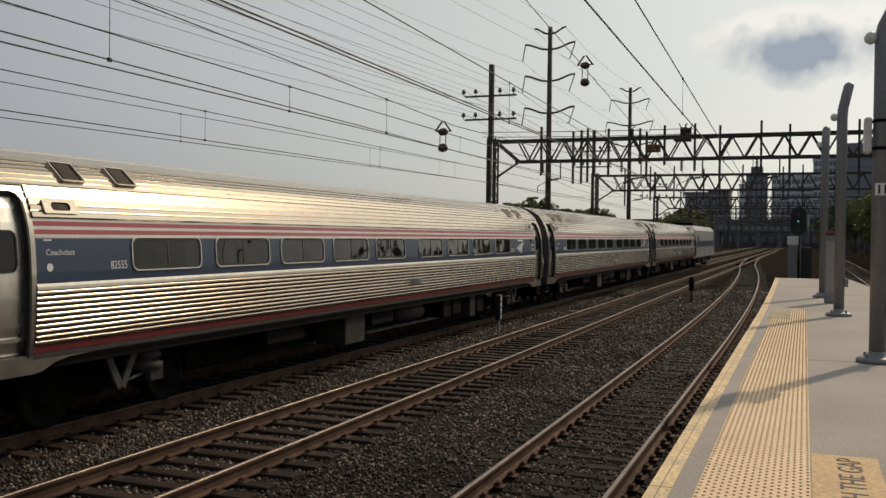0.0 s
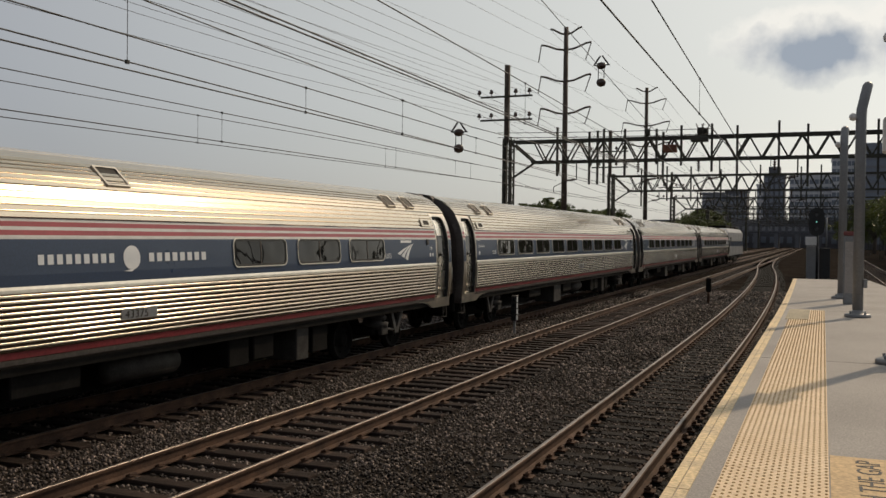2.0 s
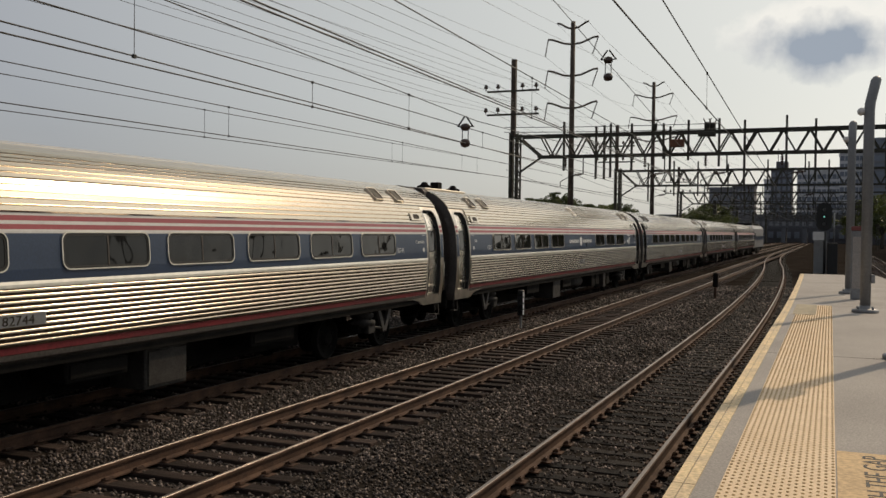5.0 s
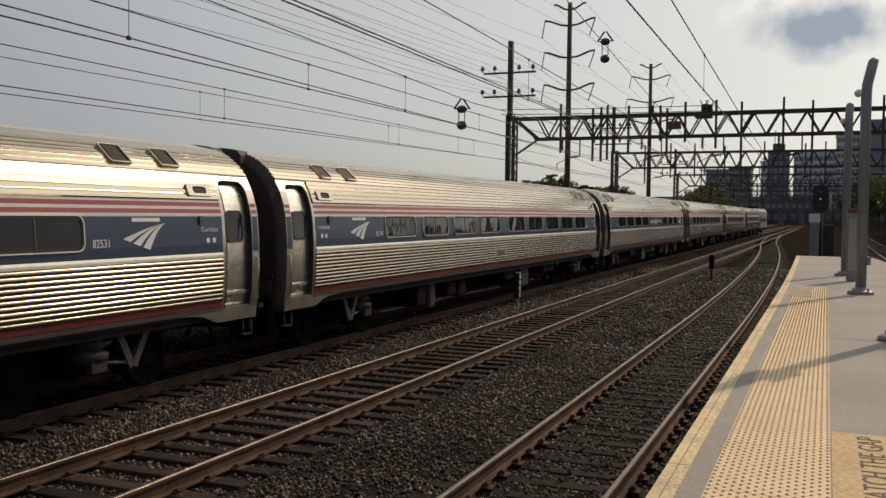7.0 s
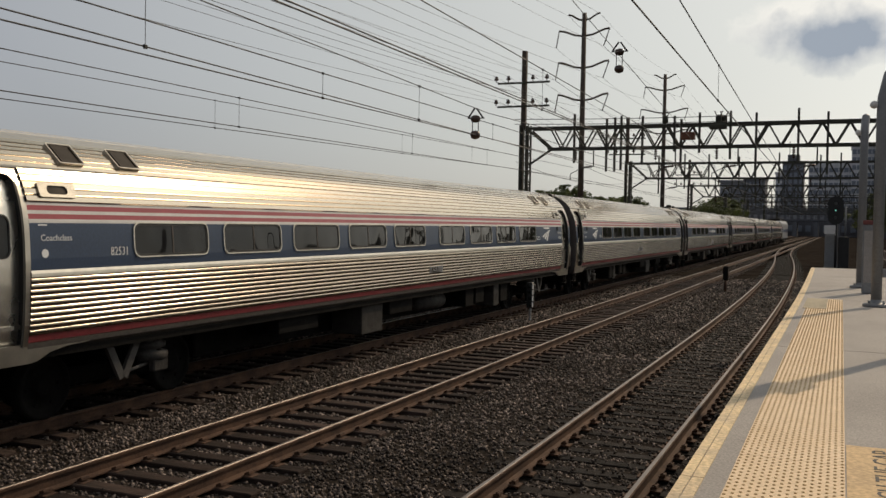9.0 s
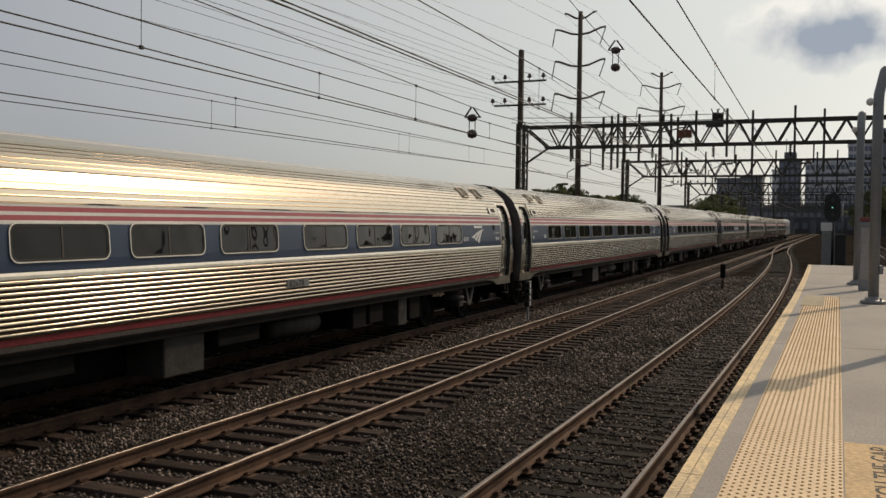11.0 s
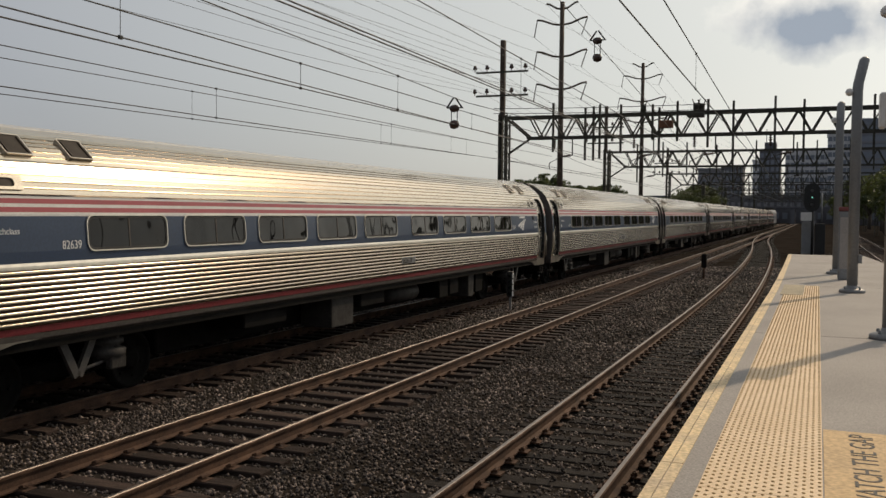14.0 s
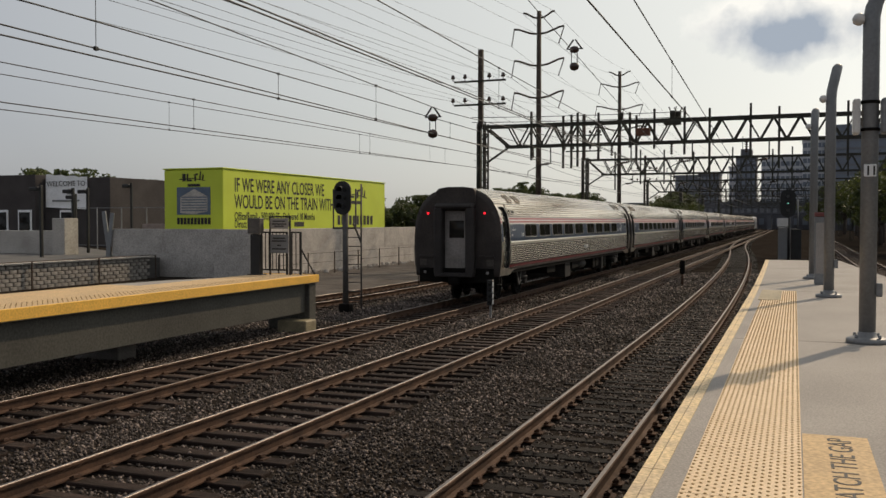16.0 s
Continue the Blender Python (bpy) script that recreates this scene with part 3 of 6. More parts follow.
def each_side(name, profs, y0, y1, material, car, label="", smooth=False):
    """The same strip on either side of the car, each a part."""
    for s in (1, -1):
        bm = bmesh.new()
        for prof in profs:
            sweep(bm, [(s * x, z) for x, z in prof], y0, y1, smooth=smooth)
        part(name, bm, material, car, label)


def both_sides(bm, prof, y0, y1, smooth=False):
    sweep(bm, prof, y0, y1, smooth=smooth)
    sweep(bm, [(-x, z) for x, z in prof], y0, y1, smooth=smooth)


def rounded_rect(w, h, r, n=4):
    pts = []
    for cx, cy, a0 in ((w / 2 - r, h / 2 - r, 0), (-w / 2 + r, h / 2 - r, 90), (-w / 2 + r, -h / 2 + r, 180), (w / 2 - r, -h / 2 + r, 270)):
        for i in range(n + 1):
            a = radians(a0 + 90 * i / n)
            pts.append((cx + r * math.cos(a), cy + r * math.sin(a)))
    return pts


def ring_plate(bm, outer, inner, d0, d1):
    """A flat ring between two outlines in the local yz plane, thick along x from d0 to d1."""
    n = len(outer)
    o0 = [bm.verts.new((d0, y, z)) for y, z in outer]; o1 = [bm.verts.new((d1, y, z)) for y, z in outer]
    i0 = [bm.verts.new((d0, y, z)) for y, z in inner]; i1 = [bm.verts.new((d1, y, z)) for y, z in inner]
    for a in range(n):
        b = (a + 1) % n
        bm.faces.new((o1[a], o1[b], i1[b], i1[a])); bm.faces.new((o0[a], o0[b], o1[b], o1[a]))
        bm.faces.new((i0[a], i0[b], i1[b], i1[a])); bm.faces.new((o0[a], o0[b], i0[b], i0[a]))


def plate(bm, outline, d0, d1):
    a = [bm.verts.new((d0, y, z)) for y, z in outline]
    b = [bm.verts.new((d1, y, z)) for y, z in outline]
    bm.faces.new(a[::-1]); bm.faces.new(b)
    n = len(outline)
    for i in range(n):
        j = (i + 1) % n
        bm.faces.new((a[i], a[j], b[j], b[i]))


PITCH = 26.556      # coupling to coupling
CH = PITCH / 2
HL = 12.825         # half length of the body
FL = 11.78          # half length of the fluted part
D0, D1 = 11.86, 12.62   # door opening
WIN_W, WIN_H, WIN_Z = 1.64, 0.47, 2.495


def side_pose(side, y, z, off=0.0):
    """Pose on the car's side at y, z: local x outwards, local y towards the car's front."""
    lean = math.degrees(math.atan2(half(z - 0.2) - half(z + 0.2), 0.4))
    m = pose(side * (half(z) + off), y, z)
    if side > 0:
        return m @ pose(0, 0, 0, 0, -lean, 0)
    return m @ pose(0, 0, 0, 0, 0, 180) @ pose(0, 0, 0, 0, -lean, 0)


def swoosh(bm, u, v, w, h, d):
    """Three bands that sweep down from one upper corner and fan apart, in the local yz plane."""
    def edge(k, t):
        # k: 0 at the outer edge, 1 at the inner one
        y = -0.5 + 0.62 * k * t ** 0.8 + (1 - t) * 1.0 * (1 - 0.0 * k)
        z = 0.5 - t ** (1.35 + 0.9 * k) * (0.55 + 0.45 * k)
        return (u + w * y, v + h * z)
    for k in range(3):
        k0, k1 = 0.36 * k, 0.36 * k + 0.25
        top = [edge(k0, i / 10) for i in range(11)]
        bot = [edge(k1, i / 10) for i in range(1, 11)]
        plate(bm, top + bot[::-1], 0.0, 0.004)


def make_bogie():
    b = empty("bogie")
    for s in (-1, 1):
        bm = bmesh.new()
        box(bm, s * 0.62 - 0.10, s * 0.62 + 0.10, -1.75, 1.75, 0.38, 0.62, 0.03)
        part("side_frame", bm, M_GRIME, b)
        # V bracket and levelling rod
        bm = bmesh.new()
        x = s * 1.34
        bar(bm, (x, -0.72, 1.10), (x, -0.40, 0.50), 0.06, 0.12)
        bar(bm, (x, -0.04, 1.10), (x, -0.36, 0.50), 0.06, 0.12)
        bar(bm, (x, -0.76, 1.10), (x, -0.02, 1.10), 0.06, 0.08)
        rod(bm, (x, -0.38, 0.56), (x - s * 0.1, 0.55, 0.66), 0.028, 8)
        part("bracket", bm, M_BRACKET, b, "pale grey V-shaped steel bracket")
        bm = bmesh.new()
        lathe(bm, [(0.20, 0.62), (0.30, 0.68), (0.31, 0.78), (0.20, 0.82), (0.27, 0.86), (0.27, 0.93), (0.20, 0.97), (0.20, 1.06)], 16, 'z', (s * 1.15, 0.35, 0))
        part("air_spring", bm, M_BOGIE, b, "stacked grey air spring")
        bm = bmesh.new()
        box(bm, s * 1.36 - 0.06, s * 1.36 + 0.06, 0.2, 0.52, 0.5, 0.72, 0.02)
        rod(bm, (s * 1.36, 0.36, 0.72), (s * 1.36, 0.36, 1.15), 0.04, 8)
        part("damper", bm, M_BOGIE, b)
    bm = bmesh.new()
    box(bm, -1.25, 1.25, 0.05, 0.65, 0.5, 0.72, 0.03)
    part("bolster", bm, M_GRIME, b)
    ws = None
    for y in (-1.30, 1.30):
        bm = bmesh.new()
        for s in (-1, 1):
            lathe(bm, [(0.10, s * 0.66), (0.46, s * 0.68), (0.487, s * 0.69), (0.46, s * 0.715), (0.455, s * 0.82), (0.40, s * 0.82), (0.39, s * 0.78), (0.17, s * 0.77), (0.16, s * 0.84), (0.10, s * 0.85)], 24, 'x')
        for s in (-0.35, 0.35):
            lathe(bm, [(0.09, s - 0.05), (0.32, s - 0.05), (0.32, s + 0.05), (0.09, s + 0.05)], 20, 'x')
        for i in range(6):
            a = math.pi * i / 3
            for s in (-1, 1):
                rod(bm, (s * 0.77, 0.28 * math.cos(a), 0.28 * math.sin(a)), (s * 0.80, 0.28 * math.cos(a), 0.28 * math.sin(a)), 0.03, 6)
        rod(bm, (-0.7, 0, 0), (0.7, 0, 0), 0.09, 10)
        w = part("wheelset", bm, M_GRIME, b)
        w.matrix_basis = pose(0, y, 0.46)
    return b


def make_car(cafe=False):
    car = empty("passenger_car", None, category="railway car", group="cars of the train")
    # --- shell
    bm = bmesh.new()
    up = fluted(upper_curve(), 0.094, 0.024, (0.10, 0.15, 0.85, 0.90))
    both_sides(bm, up, -FL, FL)
    part("roof", bm, M_STAINLESS, car, "fluted stainless steel roof and upper side")
    lo = fluted([Vector(p) for p in arc(1.312, 2.035, 20)], 0.070, 0.015)
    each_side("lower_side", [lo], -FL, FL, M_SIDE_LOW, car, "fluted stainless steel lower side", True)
    each_side("sill", [[(1.52, 1.12), (1.55, 1.15), (1.56, 1.22)]], -FL, FL, M_SILL, car, "smooth dull steel sill")
    each_side("belt_rail", [[(half(2.035) + 0.004, 2.03), (half(2.05) + 0.016, 2.05), (half(2.09) + 0.014, 2.09), (half(2.13) + 0.003, 2.13)]], -FL, FL, M_BEAD, car)
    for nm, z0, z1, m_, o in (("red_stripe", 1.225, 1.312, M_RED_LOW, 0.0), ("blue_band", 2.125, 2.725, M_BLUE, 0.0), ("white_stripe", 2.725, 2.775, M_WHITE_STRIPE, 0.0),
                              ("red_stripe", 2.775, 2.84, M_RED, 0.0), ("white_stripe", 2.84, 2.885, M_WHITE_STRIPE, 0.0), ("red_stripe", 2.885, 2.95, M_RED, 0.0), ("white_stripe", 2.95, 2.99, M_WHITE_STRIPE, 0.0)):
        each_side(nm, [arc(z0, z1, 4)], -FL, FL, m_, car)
    for e in (-1, 1):
        roofc = [p for p in up if p[1] > 3.43]
        for s in (-1, 1):
            bm = bmesh.new()
            for a, b in ((D1, HL), (FL, D0)):
                sweep(bm, [(s * x, z) for x, z in arc(1.18, 3.33, 16)], e * a, e * b)
            sweep(bm, [(s * 1.50, 0.95), (s * 1.55, 1.18)], e * D1, e * HL)
            sweep(bm, [(s * x, z) for x, z in arc(3.33, 3.44, 2)], e * FL, e * HL)
            part("end_section", bm, M_STEEL_END, car, "smooth dull stainless steel end section")
        bm = bmesh.new()
        both_sides(bm, roofc, e * FL, e * HL)
        part("roof_end", bm, M_STAINLESS, car, "fluted roof over the vestibule")
        # skirt panel that slopes up to the bogie
        for s in (-1, 1):
            bm = bmesh.new()
            plate(bm, [(e * (HL - 0.02), 0.96), (e * (HL - 0.02), 1.2), (e * 10.75, 1.22), (e * 10.75, 1.14), (e * 11.15, 1.12), (e * 11.42, 1.07), (e * 11.62, 0.98), (e * 11.75, 0.96)], s * 1.50, s * 1.545)
            part("skirt_panel", bm, M_STEEL_END, car)
        # dark door reveals
        for s in (-1, 1):
            bm = bmesh.new()
            for y in (D0, D1):
                pr = arc(0.97, 3.33, 10)
                a = [bm.verts.new((s * w, e * y, z)) for w, z in pr]
                b = [bm.verts.new((s * (w - 0.13), e * y, z)) for w, z in pr]
                for i in range(len(pr) - 1):
                    bm.faces.new((a[i], a[i + 1], b[i + 1], b[i]))
            box(bm, s * 1.22 - 0.10, s * 1.22 + 0.10, min(e * D0, e * D1), max(e * D0, e * D1), 3.27, 3.325)
            part("door_reveal", bm, M_RUBBER, car, "dark rubber-lined door reveal")
            for y, q in ((D0, 1), (D1, -1)):
                bm = bmesh.new()
                r = 0.16
                rim = [(half(3.33 - r + r * math.sin(a)) + 0.002, y + q * r * (1 - math.cos(a)), 3.33 - r + r * math.sin(a)) for a in (math.pi / 2 * i / 6 for i in range(7))]
                tip = [(half(z) + 0.002, y, z) for _, _, z in rim]
                va = [bm.verts.new((s * x, e * yy, z)) for x, yy, z in rim]
                vb = [bm.verts.new((s * x, e * yy, z)) for x, yy, z in tip[1:]]
                vc = [bm.verts.new((s * (x - 0.03), e * yy, z)) for x, yy, z in rim]
                vb = [va[0]] + vb
                for i in range(6):
                    bm.faces.new([va[i], va[i + 1], vb[i + 1]] + ([vb[i]] if i else []))
                    bm.faces.new((va[i], va[i + 1], vc[i + 1], vc[i]))
                part("corner_gusset", bm, M_STEEL_END, car)
        # rain gutter over the doors
        for s in (-1, 1):
            bm = bmesh.new()
            bar(bm, (s * 1.31, e * (HL - 0.04), 3.43), (s * 1.31, e * 10.45, 3.43), 0.035, 0.025)
            part("gutter", bm, M_STEEL_END, car)
        # band and stripes carried over the corner post
        for z0, z1, m_ in ((2.125, 2.725, M_BLUE), (2.775, 2.84, M_RED), (2.885, 2.95, M_RED)):
            each_side("corner_stripe", [[(w + 0.004, z) for w, z in arc(z0, z1, 4)]], e * (D1 + 0.02), e * (HL - 0.02), m_, car)
        for s in (-1, 1):
            mid = e * (D0 + D1) / 2
            bm = bmesh.new()
            pr = [(w - 0.10, z) for w, z in arc(1.0, 3.31, 12)]
            a = [bm.verts.new((s * w, mid - (D1 - D0) / 2 + 0.005, z)) for w, z in pr]
            b = [bm.verts.new((s * w, mid + (D1 - D0) / 2 - 0.005, z)) for w, z in pr]
            for i in range(len(pr) - 1):
                bm.faces.new((a[i], a[i + 1], b[i + 1], b[i]))
            box(bm, s * 1.48 - 0.03, s * 1.48 + 0.03, mid - 0.39, mid + 0.39, 1.40, 1.45)
            d = part("door", bm, M_DOOR, car, "bare stainless steel vestibule door")
            bm = bmesh.new()
            plate(bm, rounded_rect(0.42, 0.50, 0.09), -0.096, -0.087)
            g = part("door_window", bm, M_GLASS, d)
            g.matrix_basis = side_pose(s, mid, 2.56)
            bm = bmesh.new()
            ring_plate(bm, rounded_rect(0.47, 0.55, 0.11), rounded_rect(0.42, 0.50, 0.09), -0.098, -0.078)
            f_ = part("window_frame", bm, M_RUBBER, d)
            f_.matrix_basis = side_pose(s, mid, 2.56)
            # dark seal of the doorway, handrail and step
            bm = bmesh.new()
            yy = e * D0
            pr = arc(1.18, 3.3, 10)
            a = [bm.verts.new((s * (w + 0.003), yy, z)) for w, z in pr]
            b = [bm.verts.new((s * (w + 0.003), yy + e * 0.035, z)) for w, z in pr]
            for i in range(len(pr) - 1):
                bm.faces.new((a[i], a[i + 1], b[i + 1], b[i]))
            part("door_seal", bm, M_RUBBER, car)
            bm = bmesh.new()
            x = s * 1.64
            path_rod(bm, [(s * 1.58, e * (HL - 0.075), 1.28), (x, e * (HL - 0.075), 1.30), (x, e * (HL - 0.075), 1.98), (s * 1.60, e * (HL - 0.075), 2.02)], 0.014, 6)
            part("handrail", bm, M_STEEL_END, car)
            bm = bmesh.new()
            path_rod(bm, [(s * 1.48, e * (HL - 0.33), 1.0), (s * 1.50, e * (HL - 0.33), 0.66), (s * 1.50, e * (HL - 0.08), 0.66), (s * 1.48, e * (HL - 0.08), 1.0)], 0.016, 6)
            box(bm, s * 1.44 - 0.06, s * 1.44 + 0.06, min(e * (HL - 0.33), e * (HL - 0.08)), max(e * (HL - 0.33), e * (HL - 0.08)), 0.65, 0.675)
            part("step", bm, M_BOGIE, car, "steel stirrup step")
            # oval vent plate
            bm = bmesh.new()
            ring_plate(bm, rounded_rect(0.60, 0.20, 0.03), rounded_rect(0.34, 0.12, 0.055), 0.008, 0.030)
            vp = part("vent_plate", bm, M_STAINLESS, car)
            vp.matrix_basis = side_pose(s, e * 11.28, 3.14, 0.02)
            bm = bmesh.new()
            plate(bm, rounded_rect(0.34, 0.12, 0.055), 0.006, 0.012)
            part("vent_glass", bm, M_HATCH, vp)
            # roof hatches
            for y in (10.83, 9.75):
                bm = bmesh.new()
                ring_plate(bm, rounded_rect(0.44, 0.40, 0.03, 2), rounded_rect(0.405, 0.365, 0.02, 2), 0.0, 0.060)
                h = part("roof_hatch", bm, M_STEEL_END, car, "dull steel framed roof hatch with dark cover")
                h.matrix_basis = pose(s * 1.125, e * y, 3.615) @ pose(0, 0, 0, 0, -47, 0) if s > 0 else pose(-1.125, e * y, 3.615, 0, 0, 180) @ pose(0, 0, 0, 0, -47, 0)
                bm = bmesh.new()
                plate(bm, rounded_rect(0.405, 0.365, 0.02, 2), -0.005, 0.050)
                for k in (-1, 1):
                    bar(bm, (0.054, 0.165 * k, -0.15), (0.054, 0.165 * k, 0.15), 0.02, 0.014)
                part("hatch_cover", bm, M_HATCH, h, "dark smooth hatch cover")
            if cafe and s > 0 and e > 0:
                bm = bmesh.new()
                ring_plate(bm, rounded_rect(0.50, 0.44, 0.02, 2), rounded_rect(0.42, 0.36, 0.02, 2), 0.0, 0.04)
                h = part("roof_hatch", bm, M_STEEL_END, car, "dark framed roof hatch")
                h.matrix_basis = pose(1.115, 0.55, 3.625) @ pose(0, 0, 0, 0, -47, 0)
                bm = bmesh.new()
                plate(bm, rounded_rect(0.42, 0.36, 0.02, 2), 0.0, 0.022)
                part("hatch_cover", bm, M_BOGIE, h)
        # end bulkhead
        bm = bmesh.new()
        loop = [(x, z) for x, z in arc(0.95, 3.2, 10)] + [(v.x, v.y) for v in upper_curve()[::6] if v.y > 3.2]
        loop = loop + [(-x, z) for x, z in loop[::-1] if x > 0.001]
        r0 = [bm.verts.new((x, e * HL, z)) for x, z in loop]
        rm = [bm.verts.new((x * 0.985, e * (HL + 0.05), 0.95 + (z - 0.95) * 0.99)) for x, z in loop]
        for i in range(len(loop)):
            j = (i + 1) % len(loop)
            f = bm.faces.new((r0[i], r0[j], rm[j], rm[i])); f.smooth = True
        r0 = rm
        r1 = [bm.verts.new((x * 0.90, e * (HL + 0.12), 0.95 + (z - 0.95) * 0.95 + 0.02)) for x, z in loop]
        for i in range(len(loop)):
            j = (i + 1) % len(loop)
            f = bm.faces.new((r0[i], r0[j], r1[j], r1[i])); f.smooth = True
        # doorway through the end wall
        ri = []
        for v in r1:
            ri.append(bm.verts.new((max(-0.44, min(0.44, v.co.x)), v.co.y, max(1.05, min(3.19, v.co.z)))))
        for i in range(len(loop)):
            j = (i + 1) % len(loop)
            bm.faces.new((r1[i], r1[j], ri[j], ri[i]))
        part("end_wall", bm, M_ENDDARK, car, "dark sooty end wall")
        bm = bmesh.new()
        y0, y1 = sorted((e * (HL + 0.02), e * (CH - 0.01)))
        for s in (-1, 1):
            box(bm, s * 0.575 - 0.15, s * 0.575 + 0.15, y0, y1, 0.98, 3.30, 0.05)
        box(bm, -0.71, 0.71, y0, y1, 3.22, 3.44, 0.08)
        box(bm, -0.69, 0.69, y0, y1, 0.92, 1.06, 0.03)
        part("gangway_bellows", bm, M_BELLOWS, car, "black rubber gangway diaphragm")
        bm = bmesh.new()
        y0, y1 = sorted((e * (HL - 0.55), e * (HL + 0.125)))
        for s in (-1, 1):
            box(bm, s * 0.465 - 0.025, s * 0.465 + 0.025, y0, y1, 1.0, 3.22)
        box(bm, -0.44, 0.44, y0, y1, 1.0, 1.05)
        box(bm, -0.44, 0.44, y0, y1, 3.19, 3.24)
        part("vestibule_lining", bm, M_GRIME, car)
        bm = bmesh.new()
        y0, y1 = sorted((e * (HL + 0.02), e * (HL + 0.07)))
        box(bm, -0.435, 0.435, y0, y1, 1.055, 3.185, 0.01)
        ed = part("end_door", bm, M_ENDDOOR, car, "pale grey end door with window")
        bm = bmesh.new()
        y0, y1 = sorted((e * (HL + 0.062), e * (HL + 0.078)))
        box(bm, -0.27, 0.27, y0, y1, 2.25, 2.85, 0.006)
        part("end_window", bm, M_GLASS, ed)
        bm = bmesh.new()
        y0, y1 = sorted((e * (HL - 0.12), e * (HL + 0.20)))
        sweep(bm, [(-0.72, 3.40), (-0.70, 3.86), (-0.62, 3.945), (-0.3, 4.0), (0.3, 4.0), (0.62, 3.945), (0.70, 3.86), (0.72, 3.40)], y0, y1, True)
        part("end_hood", bm, M_ENDDARK, car)
        for s in (-1, 1):
            bm = bmesh.new()
            y0, y1 = sorted((e * (HL + 0.08), e * (HL + 0.16)))
            lathe(bm, [(0.036, y0), (0.036, y1)], 14, 'y', (s * 1.03, 0, 3.10))
            part("tail_lamp", bm, M_TAIL_OFF, car, "red tail lamp")
            bm = bmesh.new()
            box(bm, s * 1.1 - 0.28, s * 1.1 + 0.28, y0, y1, 1.58, 1.66, 0.01)
            part("grab_bar", bm, M_ENDDARK, car)
        bm = bmesh.new()
        y0, y1 = sorted((e * (HL + 0.02), e * (HL + 0.15)))
        box(bm, -1.36, 1.36, y0, y1, 0.72, 1.22, 0.03)
        bb = part("buffer_beam", bm, M_GRIME, car)
        for s in (-1, 1):
            bm = bmesh.new()
            lathe(bm, [(0.05, e * (HL + 0.14)), (0.05, e * (HL + 0.17))], 14, 'y', (s * 1.14, 0, 1.07))
            part("reflector", bm, M_ENDDOOR, bb, "small round pale reflector")
            bm = bmesh.new()
            y0, y1 = sorted((e * (HL + 0.115), e * (HL + 0.135)))
            box(bm, s * 1.22 - 0.12, s * 1.22 + 0.12, y0, y1, 1.30, 1.52, 0.005)
            part("notice_plate", bm, M_SILL, car)
        # coupler and hoses
        bm = bmesh.new()
        rod(bm, (0, e * 12.4, 0.82), (0, e * (CH - 0.02), 0.82), 0.11, 10)
        y0, y1 = sorted((e * (CH - 0.25), e * (CH - 0.008)))
        box(bm, -0.2, 0.2, y0, y1, 0.66, 0.98, 0.04)
        path_rod(bm, [(0.5, e * HL, 0.8), (0.5, e * (HL + 0.15), 0.5), (0.35, e * (CH - 0.03), 0.45)], 0.03, 6)
        part("coupler", bm, M_GRIME, car)
        bm = bmesh.new()
        y0, y1 = sorted((e * (HL - 0.02), e * 9.7))
        sweep(bm, [(-0.46, 3.91), (-0.36, 3.975), (0.36, 3.975), (0.46, 3.91)], y0, y1, True)
        part("roof_panel", bm, M_STAINLESS, car, "raised roof cover")
    # --- windows
    wins = [3.32 + 2.07 * i for i in range(5)] + [14.12 + 2.07 * i for i in range(4)]
    if cafe:
        wins = [3.32, 5.40, 7.48, 9.56, 16.24, 18.30, 20.36]
    pane_mesh = frame_mesh = bead_mesh = None
    for s in (1, -1):
        for w in wins:
            y = -CH + w + WIN_W / 2
            m = side_pose(s, y, WIN_Z)
            if pane_mesh is None:
                bm = bmesh.new()
                ring_plate(bm, rounded_rect(WIN_W, WIN_H, 0.11), rounded_rect(WIN_W - 0.07, WIN_H - 0.07, 0.085), -0.02, 0.012)
                fr = part("window", bm, M_RUBBER, car, "rounded dark-tinted window")
                fr.matrix_basis = m
                frame_mesh = fr.data
                bm = bmesh.new()
                plate(bm, rounded_rect(WIN_W - 0.06, WIN_H - 0.06, 0.09), 0.0, 0.005)
                pn = part("pane", bm, M_GLASS, fr)
                pane_mesh = pn.data
                bm = bmesh.new()
                ring_plate(bm, rounded_rect(WIN_W + 0.035, WIN_H + 0.035, 0.125), rounded_rect(WIN_W, WIN_H, 0.11), -0.01, 0.020)
                bd = part("bead", bm, M_BEAD, fr)
                bead_mesh = bd.data
                bm = bmesh.new()
                box(bm, 0.004, 0.012, -0.014, 0.014, -0.2, 0.2)
                mullion_mesh = part("mullion", bm, M_SILL, fr).data
            else:
                fr = tagged(new("window", frame_mesh), "rounded dark-tinted window")
                fr.parent, fr.matrix_basis = car, m
                pn = new("pane", pane_mesh); pn.parent = fr
                bd = new("bead", bead_mesh); bd.parent = fr
                ml = new("mullion", mullion_mesh); ml.parent = fr
    # --- underframe
    bm = bmesh.new()
    box(bm, -1.50, 1.50, -HL, HL, 1.0, 1.17)
    box(bm, -0.25, 0.25, -HL, HL, 0.75, 1.0)
    part("underframe", bm, M_GRIME, car)
    # Added filler box: blocks the view through and blackens the underfloor.
    bm = bmesh.new()
    box(bm, -0.62, 0.62, -7.4, 7.4, 0.40, 1.0, 0.03)
    part("underfloor_duct", bm, M_GRIME, car, "added black box that keeps the underfloor dark")
